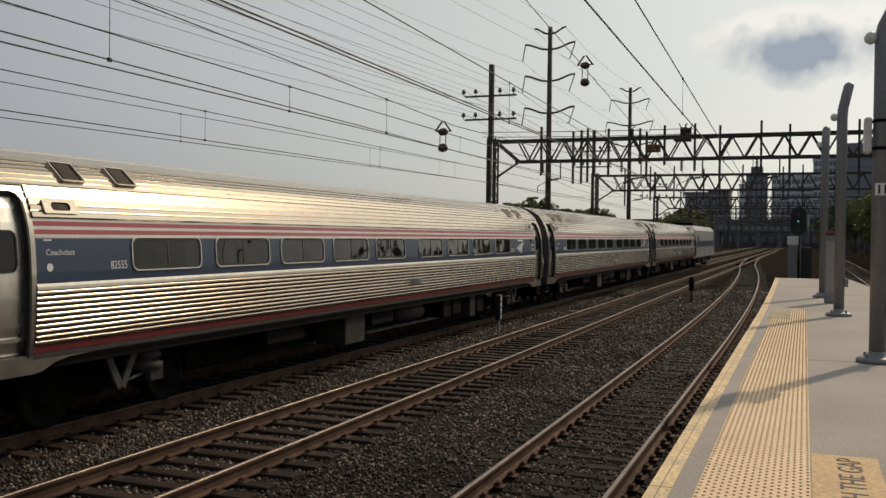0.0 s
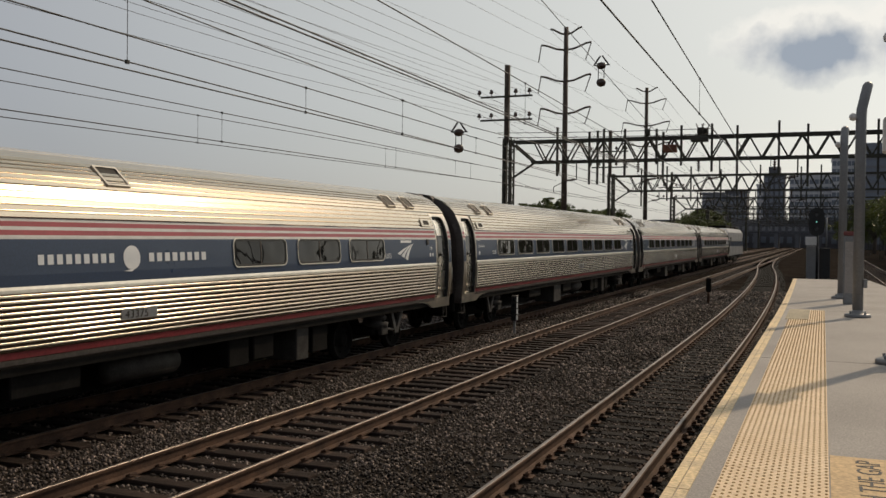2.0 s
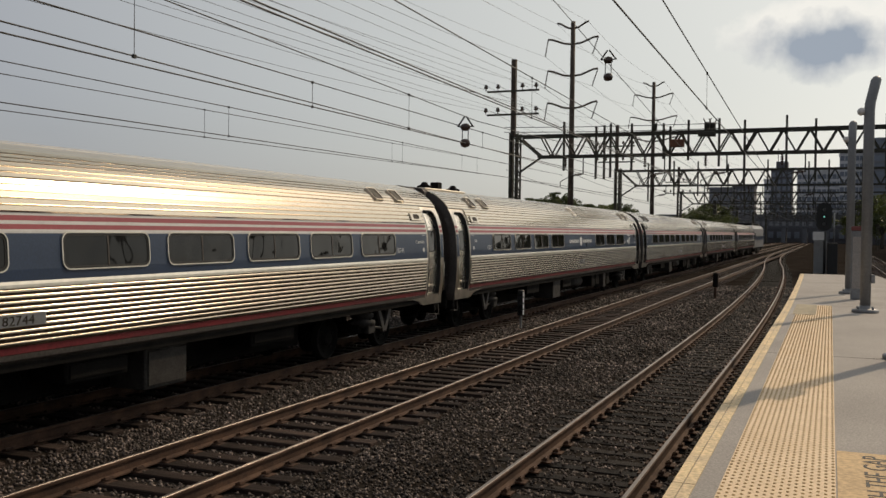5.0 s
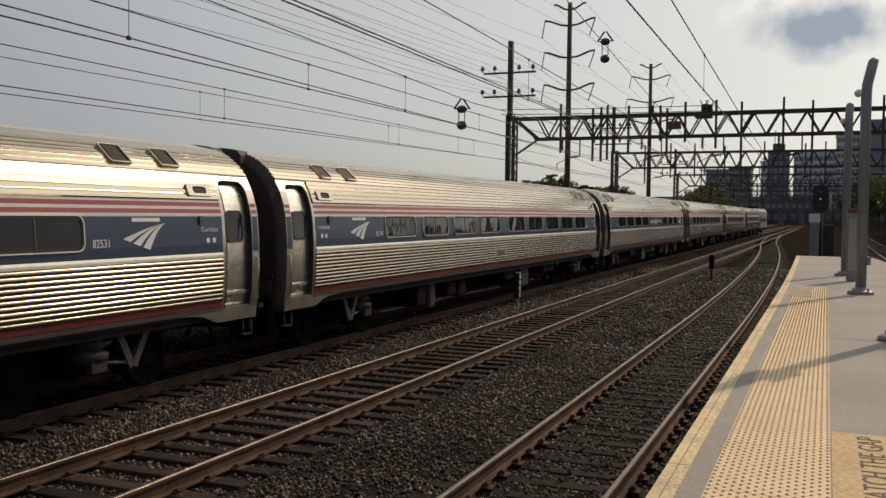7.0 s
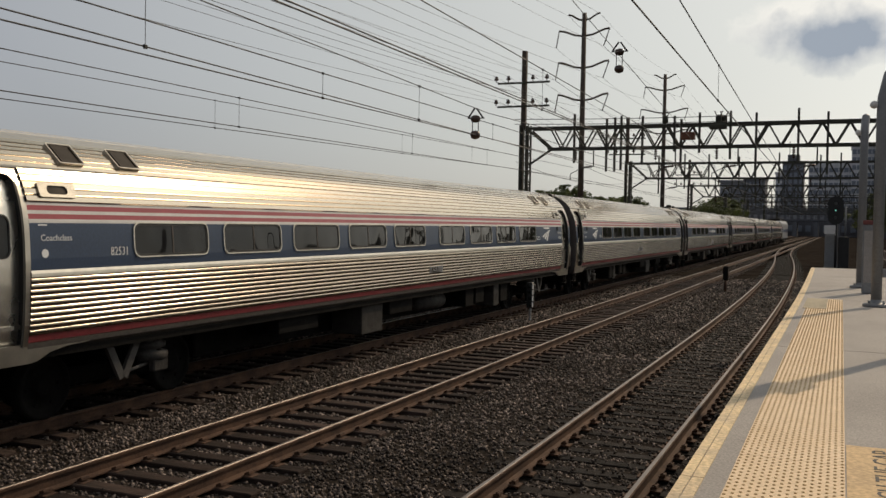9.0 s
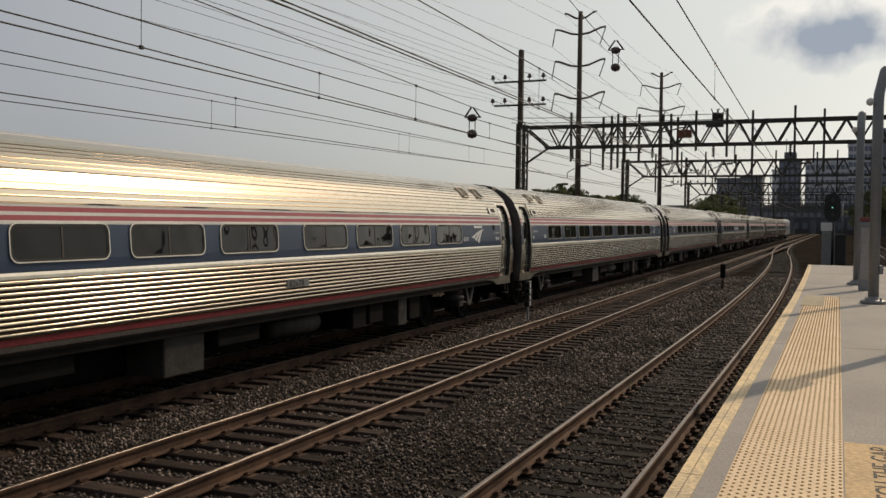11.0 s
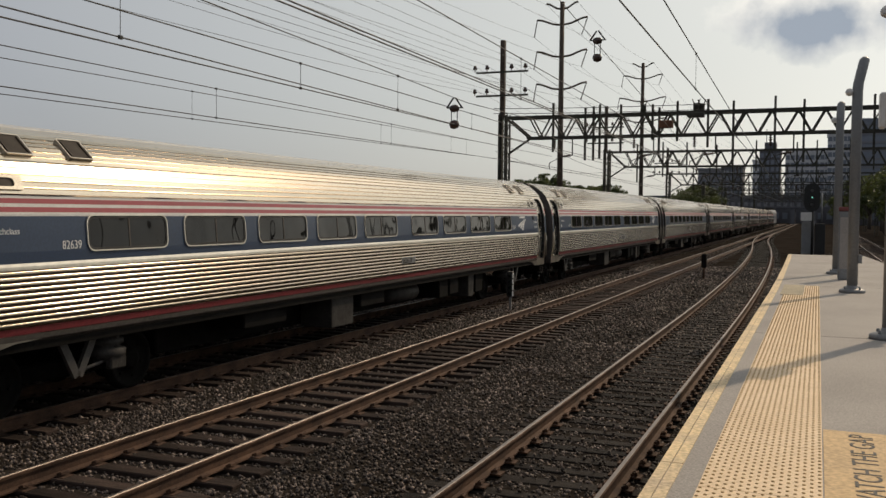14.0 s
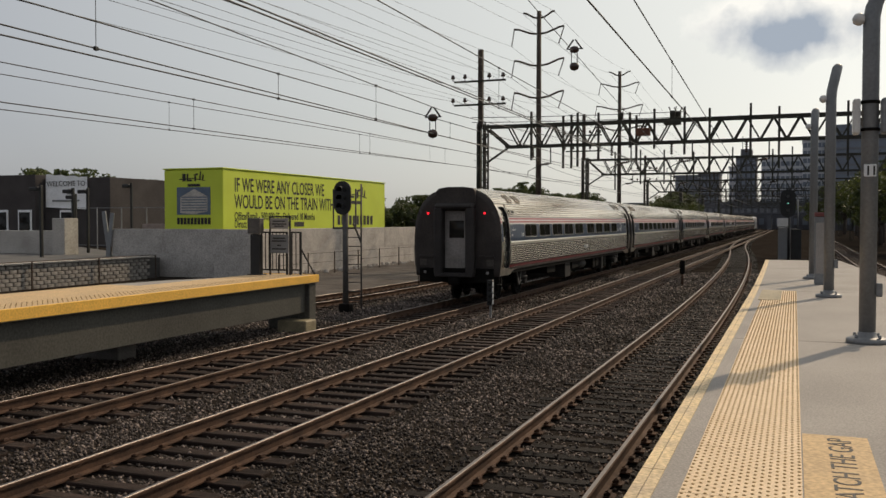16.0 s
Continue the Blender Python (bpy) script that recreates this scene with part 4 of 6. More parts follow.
    eq = ((-2.83, -1.85, 0.36, 1.0), (-1.5, -0.3, 0.68, 1.0), (3.1, 3.7, 0.5, 1.0), (3.85, 4.5, 0.55, 1.0), (5.3, 5.75, 0.36, 1.0), (5.9, 6.5, 0.45, 1.0), (-6.0, -4.6, 0.70, 1.0))
    for i, (a, b, z0, z1) in enumerate(eq):
        for s in (-1, 1):
            bm = bmesh.new()
            box(bm, s * 1.02 - 0.36, s * 1.05 + 0.36, a, b, z0, z1, 0.02)
            box(bm, s * 1.392 - 0.012, s * 1.392 + 0.012, a + 0.06, b - 0.06, z0 + 0.06, z1 - 0.06, 0.006)
            part("equipment_box", bm, M_BOGIE if i in (0, 4) else M_GRIME, car)
    bm = bmesh.new()
    for x in (1.1,):
        lathe(bm, [(0.05, 0.42), (0.20, 0.48), (0.21, 1.95), (0.05, 2.0)], 14, 'y', (x, 0, 0.78))
    part("air_tank", bm, M_BOGIE, car)
    bg = make_bogie()
    bg.parent = car
    bg.matrix_basis = pose(0, -9.53, 0)
    b2 = copy_thing(bg, pose(0, 9.53, 0, 0, 0, 180))
    b2.parent = car
    return car


M_DOOR = mat("bare_door_steel", (0.88, 0.82, 0.72), 0.27, 0.95, 0.3, 1.2, 4, col2=(0.62, 0.55, 0.45))
M_ENDDOOR = mat("grey_end_door", (0.30, 0.27, 0.25), 0.6, 0.0, 0.4, 1.5, 20)
M_TAIL_OFF = mat("red_lens", (0.035, 0.006, 0.006), 0.4, 0.0, 0.1)
M_TAIL_ON = glow("lit_red_lens", (1.0, 0.015, 0.03), 1.6)

COACH = make_car()
tagged(COACH, "stainless steel fluted coach with blue window band and red stripes")
COACH.name = "passenger_car"
CARS = {1: COACH}
for k in (2, 3, 5, 6, 7, 8):
    CARS[k] = copy_thing(COACH, Matrix())
CARS[4] = make_car(True)
tagged(CARS[4], "stainless steel fluted cafe car with roof domes and blue band")
tagged(CARS[8], "last stainless steel coach of the train with lit red tail lamps")


def find(car, name):
    return [o for o in car.children if o.name.split(".")[0] == name]


for lamp in find(CARS[8], "tail_lamp"):
    lamp.data = lamp.data.copy()
    lamp.data.materials[0] = M_TAIL_ON


# ---- locomotive ----
M_LOCO = mat("grey_loco_paint", (0.28, 0.285, 0.30), 0.45, 0.2, 0.25, 1.0, 20)


def make_loco():
    lo = empty("locomotive", None, label="boxy grey electric locomotive at the head of the train", category="locomotive")
    prof = [(-1.46, 1.0), (1.46, 1.0), (1.49, 2.6), (1.42, 3.55), (1.12, 4.0), (-1.12, 4.0), (-1.42, 3.55), (-1.49, 2.6)]
    bm = bmesh.new()
    rows = []
    for y, k in ((-9.75, 0.86), (-9.3, 0.97), (-8.6, 1.0), (8.6, 1.0), (9.3, 0.97), (9.75, 0.86)):
        rows.append([bm.verts.new((x * k, y, 1.0 + (z - 1.0) * (k * 0.5 + 0.5))) for x, z in prof])
    for a, b in zip(rows[:-1], rows[1:]):
        for i in range(8):
            bm.faces.new((a[i], a[(i + 1) % 8], b[(i + 1) % 8], b[i]))
    bm.faces.new(rows[0]); bm.faces.new(rows[-1])
    part("body", bm, M_LOCO, lo)
    bm = bmesh.new()
    both_sides(bm, [(1.485, 2.0), (1.497, 2.55)], -8.6, 8.6)
    part("blue_band", bm, M_BLUE, lo)
    for e in (-1, 1):
        for s in (-1, 1):
            bm = bmesh.new()
            y0, y1 = sorted((e * 9.60, e * 9.735))
            box(bm, s * 0.62 - 0.42, s * 0.62 + 0.42, y0, y1 + 0.01, 2.45, 3.05, 0.02)
            part("cab_window", bm, M_GLASS, lo)
            bm = bmesh.new()
            box(bm, s * 1.49 - 0.01, s * 1.49 + 0.012, min(e * 7.6, e * 8.3), max(e * 7.6, e * 8.3), 2.5, 3.0, 0.005)
            part("side_window", bm, M_GLASS, lo)
    for y0, y1, z1 in ((-8.0, -3.2, 4.3), (-1.8, 1.8, 4.2), (3.2, 8.0, 4.3)):
        bm = bmesh.new()
        box(bm, -0.98, 0.98, y0, y1, 3.98, z1, 0.06)
        part("roof_pod", bm, M_GRIME, lo)
    for y in (-5.6, 5.6):
        bm = bmesh.new()
        path_rod(bm, [(0, y, 4.3), (0, y + 1.0, 4.42), (0, y - 0.6, 4.5), (0, y - 0.6, 4.53)], 0.035, 6)
        rod(bm, (-0.9, y - 0.6, 4.53), (0.9, y - 0.6, 4.53), 0.03, 6)
        part("pantograph", bm, M_GANTRY, lo)
    bm = bmesh.new()
    box(bm, -1.35, 1.35, -9.3, 9.3, 0.8, 1.0)
    for s in (-1, 1):
        box(bm, s * 1.0 - 0.35, s * 1.0 + 0.35, -2.4, 2.4, 0.35, 0.82, 0.03)
    part("underframe", bm, M_GRIME, lo)
    bg = make_bogie(); bg.parent = lo; bg.matrix_basis = pose(0, -5.4, 0)
    b2 = copy_thing(bg, pose(0, 5.4, 0, 0, 0, 180)); b2.parent = lo
    return lo


LOCO = make_loco()

# ---- lettering and marks on the cars ----
TEXT_ON_SIDE = Matrix(((0, 0, 1, 0), (1, 0, 0, 0), (0, 1, 0, 0), (0, 0, 0, 1)))


def on_side(s, y, z):
    return side_pose(s, y, z, 0.004) @ TEXT_ON_SIDE


def dress(car, number, klass, word_mark=False):
    for s in (1, -1):
        def at(rel, z):
            return on_side(s, -CH + rel, z)
        # rear end: class, icon, number
        lettering("class_word", klass, 0.115, M_LETTER, car, at(1.92, 2.50), 'CENTER', 1.0)
        bm = bmesh.new()
        lathe(bm, [(0.055, 0.0), (0.055, 0.004)], 14, 'x')
        part("icon_disc", bm, M_LETTER, car).matrix_basis = side_pose(s, (-CH + 1.72), 2.34, 0.004)
        bm = bmesh.new()
        plate(bm, [(-0.07, -0.008), (0.07, -0.008), (0.07, 0.008), (-0.07, 0.008)], 0, 0.003)
        part("small_print", bm, M_LETTER, car).matrix_basis = side_pose(s, (-CH + 1.70), 2.70, 0.004)
        for rel in ((3.03, 22.30) if klass != "Cafe" else (3.02, 22.20)):
            if number:
                lettering("car_number", number, 0.165, M_LETTER, car, at(rel, 2.29), 'CENTER', 0.85)
            else:
                for k in range(5):
                    bm = bmesh.new()
                    plate(bm, [(-0.03, -0.055), (0.03, -0.055), (0.03, 0.055), (-0.03, 0.055)], 0, 0.003)
                    part("number_bar", bm, M_LETTER, car).matrix_basis = side_pose(s, (-CH + rel - 0.18 + 0.09 * k), 2.33, 0.004)
        # front end: three-sweep emblem with a plain bar over it
        bm = bmesh.new()
        swoosh(bm, 0.0, 0.0, 0.92, 0.40, 0.004)
        part("emblem", bm, M_LETTER, car, "white sweeping emblem").matrix_basis = side_pose(s, (-CH + 23.18), 2.42, 0.004)
        bm = bmesh.new()
        plate(bm, [(-0.30, -0.028), (0.30, -0.028), (0.30, 0.028), (-0.30, 0.028)], 0, 0.003)
        part("name_bar", bm, M_LETTER, car).matrix_basis = side_pose(s, (-CH + 23.22), 2.675, 0.004)
        lettering("class_word", klass, 0.11, M_LETTER, car, at(24.72, 2.48), 'CENTER', 0.9)
        for k in range(2):
            bm = bmesh.new()
            lathe(bm, [(0.045, 0.0), (0.045, 0.004)], 14, 'x')
            part("icon_disc", bm, M_LETTER, car).matrix_basis = side_pose(s, (-CH + 24.66 + 0.16 * k), 2.34, 0.004)
        bm = bmesh.new()
        plate(bm, [(-0.05, -0.07), (0.05, -0.07), (0.05, 0.07), (-0.05, 0.07)], 0, 0.03)
        part("marker_box", bm, M_BRACKET, car).matrix_basis = side_pose(s, (-CH + 24.50), 2.66, 0.0)
        if word_mark:
            for rel, w in ((12.72, 1.42), (14.80, 1.42)):
                n = 9 if rel < 13 else 8
                for k in range(n):
                    bm = bmesh.new()
                    plate(bm, [(-w / n * 0.31, -0.065), (w / n * 0.31, -0.065), (w / n * 0.31, 0.065), (-w / n * 0.31, 0.065)], 0, 0.003)
                    part("word_bar", bm, M_LETTER, car).matrix_basis = side_pose(s, (-CH + rel - w / 2 + w * (k + 0.5) / n), 2.46, 0.004)
            bm = bmesh.new()
            plate(bm, [(0.175 * math.cos(radians(a)), 0.175 * math.sin(radians(a))) for a in range(-70, 251, 16)], 0, 0.004)
            plate(bm, [(-0.17, -0.19), (0.03, -0.16), (0.13, -0.09), (0.0, -0.20)], 0, 0.004)
            part("crest", bm, M_LETTER, car).matrix_basis = side_pose(s, (-CH + 13.76), 2.46, 0.004)
        # grille plate low on the side
        bm = bmesh.new()
        plate(bm, rounded_rect(0.74, 0.15, 0.01, 1), 0.0, 0.022)
        np_ = part("fleet_plate", bm, M_POST, car, "grey plate with raised figures")
        np_.matrix_basis = side_pose(s, 0.63, 1.65, 0.0)
        if number:
            lettering("fleet_number", number, 0.17, M_STAINLESS, np_, Matrix.Translation((0.0235, -0.31, -0.06)) @ TEXT_ON_SIDE, 'LEFT', 1.18)


for k, number, klass in ((1, "", "Coachclass"), (2, "", "Coachclass"), (3, "82555", "Coachclass"), (4, "43375", "Cafe"), (5, "82744", "Coachclass"), (6, "82531", "Coachclass"), (7, "82678", "Coachclass"), (8, "82639", "Coachclass")):
    dress(CARS[k], number, klass, klass == "Cafe")


def roof_gear(car):
    """Low deck with exhaust domes over the kitchen end."""
    bm = bmesh.new()
    box(bm, -0.55, 0.55, -12.6, -9.6, 3.95, 4.0, 0.02)
    part("roof_deck", bm, M_STEEL_END, car)
    for y in (-12.0, -9.9):
        bm = bmesh.new()
        lathe(bm, [(0.20, 4.0), (0.22, 4.06), (0.10, 4.11), (0.09, 4.16), (0.04, 4.18)], 14, 'z', (0.25, y, 0))
        part("exhaust_dome", bm, M_GRIME, car, "mushroom-shaped exhaust vent")
    bm = bmesh.new()
    box(bm, 0.05, 0.30, -11.15, -10.85, 4.0, 4.22, 0.02)
    part("vent_box", bm, M_GRIME, car)


roof_gear(CARS[4])


# ---- overhead line ----
COLUMN_X = -19.4


def lattice_column(bm, x, y, z0, z1, w, d):
    for sx in (-1, 1):
        for sy in (-1, 1):
            bar(bm, (x + sx * w / 2, y + sy * d / 2, z0), (x + sx * w / 2, y + sy * d / 2, z1), 0.10, 0.10)
    n = max(2, int((z1 - z0) / 0.55))
    for i in range(n):
        a, b = z0 + (z1 - z0) * i / n, z0 + (z1 - z0) * (i + 1) / n
        s = 1 if i % 2 else -1
        for sy in (-1, 1):
            bar(bm, (x - s * w / 2, y + sy * d / 2, a), (x + s * w / 2, y + sy * d / 2, b), 0.05, 0.05)
        for sx in (-1, 1):
            bar(bm, (x + sx * w / 2, y - s * d / 2, a), (x + sx * w / 2, y + s * d / 2, b), 0.05, 0.05)


def insulator(bm, a, b, r=0.075, n=4):
    a, b = Vector(a), Vector(b)
    rod(bm, a, b, r * 0.35, 6)
    for i in range(n):
        c = a.lerp(b, (i + 0.5) / n)
        d = (b - a).normalized() * ((b - a).length / n * 0.28)
        rod(bm, c - d, c + d, r, 8, r * 0.7)


def make_gantry(y, xr, zt, zb, pole_top, hangers, detail):
    g = empty("catenary_gantry", None, label="dark lattice steel gantry carrying the overhead wires", category="gantry", group="catenary gantries")
    xl = COLUMN_X + 0.35
    n = round((xr - xl) / 1.47)
    step = (xr - xl) / n
    for yy in ((y - 0.45, y + 0.45) if detail else (y,)):
        bm = bmesh.new()
        bar(bm, (xl, yy, zt), (xr, yy, zt), 0.12, 0.17)
        part("top_chord", bm, M_GANTRY, g)
        bm = bmesh.new()
        bar(bm, (xl + step * 0.9, yy, zb), (xr, yy, zb), 0.12, 0.15)
        part("bottom_chord", bm, M_GANTRY, g)
        for i in range(n):
            a, b, c = xl + step * i, xl + step * (i + 0.5), xl + step * (i + 1)
            if i == 0:
                bm = bmesh.new(); bar(bm, (a, yy, zt - 0.1), (xl + step, yy, zb), 0.10, 0.12); part("web", bm, M_GANTRY, g)
                continue
            for p, q in (((a, yy, zt), (b, yy, zb)), ((b, yy, zb), (c, yy, zt))):
                bm = bmesh.new()
                bar(bm, p, q, 0.07, 0.09 if i % 3 else 0.12)
                part("web", bm, M_GANTRY, g)
    if detail:
        bm = bmesh.new()
        for i in range(1, n):
            s = 1 if i % 2 else -1
            bar(bm, (xl + step * i, y - 0.45 * s, zb), (xl + step * (i + 1), y + 0.45 * s, zb), 0.05, 0.05)
            bar(bm, (xl + step * i, y - 0.45 * s, zt), (xl + step * (i + 1), y + 0.45 * s, zt), 0.05, 0.05)
        part("lacing", bm, M_GANTRY, g)
    bm = bmesh.new()
    bar(bm, (COLUMN_X + 0.3, y, zb - 1.0), (xl + step, y, zb), 0.14, 0.12)
    part("knee_brace", bm, M_GANTRY, g)
    bm = bmesh.new()
    if detail:
        lattice_column(bm, COLUMN_X, y, -0.45, zt + 0.25, 0.55, 0.6)
        box(bm, COLUMN_X - 0.31, COLUMN_X - 0.12, y - 0.2, y + 0.2, -0.45, zt + 0.2)
        box(bm, COLUMN_X + 0.05, COLUMN_X + 0.16, y - 0.2, y + 0.2, -0.45, zt + 0.2)
    else:
        box(bm, COLUMN_X - 0.3, COLUMN_X + 0.3, y - 0.3, y + 0.3, -0.45, zt + 0.25)
    part("column", bm, M_GANTRY, g)
    bm = bmesh.new()
    lattice_column(bm, 9.2, y, -0.6, zt + 0.25, 0.5, 0.6)
    part("column", bm, M_GANTRY, g)
    if pole_top:
        bm = bmesh.new()
        bar(bm, (COLUMN_X - 0.15, y, zt), (COLUMN_X - 0.15, y, pole_top), 0.30, 0.30)
        part("mast", bm, M_POLE, g)
        for z in (pole_top - 2.1, pole_top - 3.65):
            bm = bmesh.new()
            bar(bm, (COLUMN_X - 1.95, y - 0.2, z), (COLUMN_X + 1.65, y - 0.2, z), 0.10, 0.12)
            arm = part("cross_arm", bm, M_GANTRY, g)
            for dx in (-1.9, -1.05, 0.65, 1.6):
                bm = bmesh.new()
                lathe(bm, [(0.03, 0.05), (0.03, 0.2), (0.13, 0.22), (0.16, 0.30), (0.09, 0.36), (0.12, 0.42), (0.05, 0.5)], 8, 'z', (COLUMN_X - 0.15 + dx, y - 0.2, z))
                part("insulator", bm, M_INSUL, arm)
    for x, z0, z1 in hangers:
        bm = bmesh.new()
        bar(bm, (x, y - 0.5, z0), (x, y - 0.5, z1), 0.13, 0.13)
        part("dropper_post", bm, M_GANTRY, g)
    # steady arms and their insulators
    for x in (TRACK_D, TRACK_C, TRACK_B, TRACK_A):
        bm = bmesh.new()
        path_rod(bm, [(x + 1.3, y - 0.5, 6.55), (x + 0.5, y - 0.5, 6.42), (x - 0.2, y - 0.5, 6.05), (x - 0.2, y - 0.5, 5.72)], 0.03, 6)
        rod(bm, (x + 1.3, y - 0.5, zb), (x + 1.3, y - 0.5, 6.5), 0.045, 6)
        sa = part("steady_arm", bm, M_GANTRY, g)
        bm = bmesh.new()
        insulator(bm, (x + 1.2, y - 0.5, 6.53), (x + 0.6, y - 0.5, 6.45), 0.10, 5)
        part("insulator", bm, M_INSUL, sa)
        bm = bmesh.new()
        insulator(bm, (x, y, zb - 0.05), (x, y, zb - 0.75), 0.11, 5)
        part("hanging_insulator", bm, M_INSUL, sa)
    return g


H1 = [(-15.93, 6.76, 9.9), (-13.83, 6.2, 9.55), (-13.3, 6.2, 9.6), (-12.9, 6.3, 9.7), (-11.57, 6.66, 9.65), (-9.61, 7.4, 9.6), (-9.2, 6.4, 9.4), (-8.11, 7.3, 9.75), (-6.30, 6.9, 9.8), (-4.83, 5.7, 9.65), (-2.48, 6.62, 9.85), (-0.89, 5.95, 9.6), (2.82, 6.33, 9.75)]
make_gantry(58, 9.2, 9.05, 7.70, 14.2, H1, True)
for y, zt, zb, det in ((90, 8.85, 7.4, True), (130, 8.4, 6.9, True), (172, 8.6, 7.2, False), (215, 8.6, 7.2, False), (262, 8.6, 7.2, False), (315, 8.6, 7.2, False)):
    rng = random.Random(y)
    hs = [(x + rng.uniform(-0.6, 0.6), rng.choice((5.9, 6.4, 6.9)), zt + rng.uniform(0.3, 1.2)) for x in (-16, -14, -11.5, -9.5, -7.2, -5, -2.5, -0.6, 2.5, 5)]
    make_gantry(y, 9.2, zt, zb, 13.4 if y == 90 else (12.0 if y == 130 else 0), hs, det)


def cabinet_on_gantry(x, y, z, w, h, material, label):
    bm = bmesh.new()
    box(bm, x - w / 2, x + w / 2, y - 0.3, y + 0.3, z, z + h, 0.03)
    tagged(part("switch_box", bm, material), label, "switch box")


cabinet_on_gantry(-8.75, 57.3, 8.1, 0.8, 0.45, mat("rust_red_box", (0.16, 0.065, 0.035), 0.8, 0.0, 0.5, 3), "rust-red steel switch box hung on the gantry")
cabinet_on_gantry(-7.0, 57.3, 8.70, 1.0, 0.28, M_GANTRY, "dark steel box on the gantry")


def transformer(x, y, z):
    t = empty("transformer", None, label="dark pole transformer with bushings standing on the gantry", category="transformer", group="gantry transformers")
    bm = bmesh.new()
    lathe(bm, [(0.05, z), (0.17, z + 0.02), (0.18, z + 0.40), (0.14, z + 0.46), (0.05, z + 0.48)], 12, 'z', (x, y, 0))
    part("tank", bm, M_GANTRY, t)
    for dx in (-0.12, 0.12):
        bm = bmesh.new()
        insulator(bm, (x + dx, y, z + 0.45), (x + dx * 2, y, z + 0.72), 0.05, 3)
        part("bushing", bm, M_INSUL, t)


for x, y, z in ((-7.05, 57.8, 9.15), (-6.75, 58.1, 9.15), (-10.2, 57.6, 9.15)):
    transformer(x, y, z)


def make_tower(x, y, top, arms, r):
    t = empty("transmission_pole", None, label="tall rusty steel pole with three pairs of upswept arms", category="power pole", group="transmission poles")
    bm = bmesh.new()
    rod(bm, (x, y, -0.45), (x, y, top), r * 1.15, 12, r * 0.8)
    part("shaft", bm, M_POLE, t)
    tips = []
    for k, (z, w) in enumerate(arms):
        for s in (-1, 1):
            bm = bmesh.new()
            pts = [(x, y, z - 0.35), (x + s * w * 0.35, y, z - 0.25), (x + s * w * 0.8, y, z + 0.12), (x + s * w, y, z + 0.18)]
            path_rod(bm, pts, 0.085, 6)
            arm = part("arm", bm, M_POLE, t)
            if k:
                bm = bmesh.new()
                e = (x + s * (w - 0.12) + (-0.35), y, z - 1.25)
                insulator(bm, (x + s * w, y, z + 0.15), e, 0.07, 9)
                part("insulator", bm, M_INSUL, arm)
                tips.append(e)
            else:
                tips.append((x + s * w, y, z + 0.1))
    return tips


T1 = make_tower(-20.15, 75, 20.4, ((20.15, 1.35), (18.85, 2.15), (16.2, 2.15), (13.5, 2.15)), 0.23)
T2 = make_tower(-21.4, 120, 22.3, ((22.1, 1.4), (20.6, 2.5), (17.7, 3.0), (15.0, 3.0)), 0.26)


def wire(a, b, r, sag, group="", n=10, label="thin dark sagging overhead wire", parent=None):
    bm = bmesh.new()
    a, b = Vector(a), Vector(b)
    pts = []
    for i in range(n + 1):
        t = i / n
        p = a.lerp(b, t)
        p.z -= sag * 4 * t * (1 - t)
        pts.append(p)
    path_rod(bm, pts, r, 5)
    if parent is not None:
        return part("strand", bm, M_WIRE, parent)
    return tagged(part("wire", bm, M_WIRE), label, "wire", group)


def line_z(p, q, y):
    return p[1] + (q[1] - p[1]) * (y - p[0]) / (q[0] - p[0])


def catenary(x, contact, messenger, droppers, y_end=57.5, y_start=-25):
    c = empty("overhead_line", None, label="overhead contact wire hung from its messenger by droppers", category="overhead wire", group="overhead lines")
    wire((x, y_start, line_z(*contact, y_start)), (x, y_end, line_z(*contact, y_end)), 0.014, 0, parent=c)
    wire((x, y_start, line_z(*messenger, y_start)), (x, y_end, line_z(*messenger, y_end)), 0.013, 0, parent=c)
    for y in droppers:
        bm = bmesh.new()
        rod(bm, (x, y, line_z(*contact, y)), (x, y, line_z(*messenger, y)), 0.006, 4)
        for z in (line_z(*contact, y), line_z(*messenger, y)):
            box(bm, x - 0.018, x + 0.018, y - 0.03, y + 0.03, z - 0.03, z + 0.025)
        part("dropper", bm, M_WIRE, c)
    # on past the first gantry
    wire((x, y_end, line_z(*contact, y_end)), (x, 330, 5.7), 0.016, 0, parent=c)
    for y0, y1 in ((58, 90), (90, 130), (130, 172), (172, 215)):
        wire((x, y0, 6.9), (x, y1, 6.9), 0.014, 0.6, parent=c)


catenary(-16.0, ((15.1, 5.39), (41.7, 5.65)), ((15.1, 6.25), (41.7, 6.39)), (21.9, 33.5, 42.0))
catenary(-20.0, ((18.8, 5.83), (52.2, 6.34)), ((18.9, 6.78), (49.1, 7.21)), (26.0, 40.7, 50.0))
catenary(-10.9, ((10.2, 5.56), (28.2, 5.64)), ((10.8, 6.15), (28.2, 6.15)), (18.05, 29.1))
wire((-10.75, -25, 5.80), (-10.75, 57.5, 5.50), 0.013, 0)
wire((-10.75, -25, 7.65), (-10.75, 28.2, 6.42), 0.013, 0)
for y in (12.1, 22.9):
    z0, z1 = line_z((-25, 5.80), (57.5, 5.50), y), line_z((-25, 7.65), (28.2, 6.42), y)
    bm = bmesh.new()
    rod(bm, (-10.75, y, z0), (-10.75, y, z1), 0.006, 4)
    for z in (z0, z1):
        box(bm, -10.775, -10.725, y - 0.04, y + 0.04, z - 0.035, z + 0.03, 0.006)
    tagged(part("dropper", bm, M_WIRE), "thin dropper with clamps between two overhead wires", "dropper")
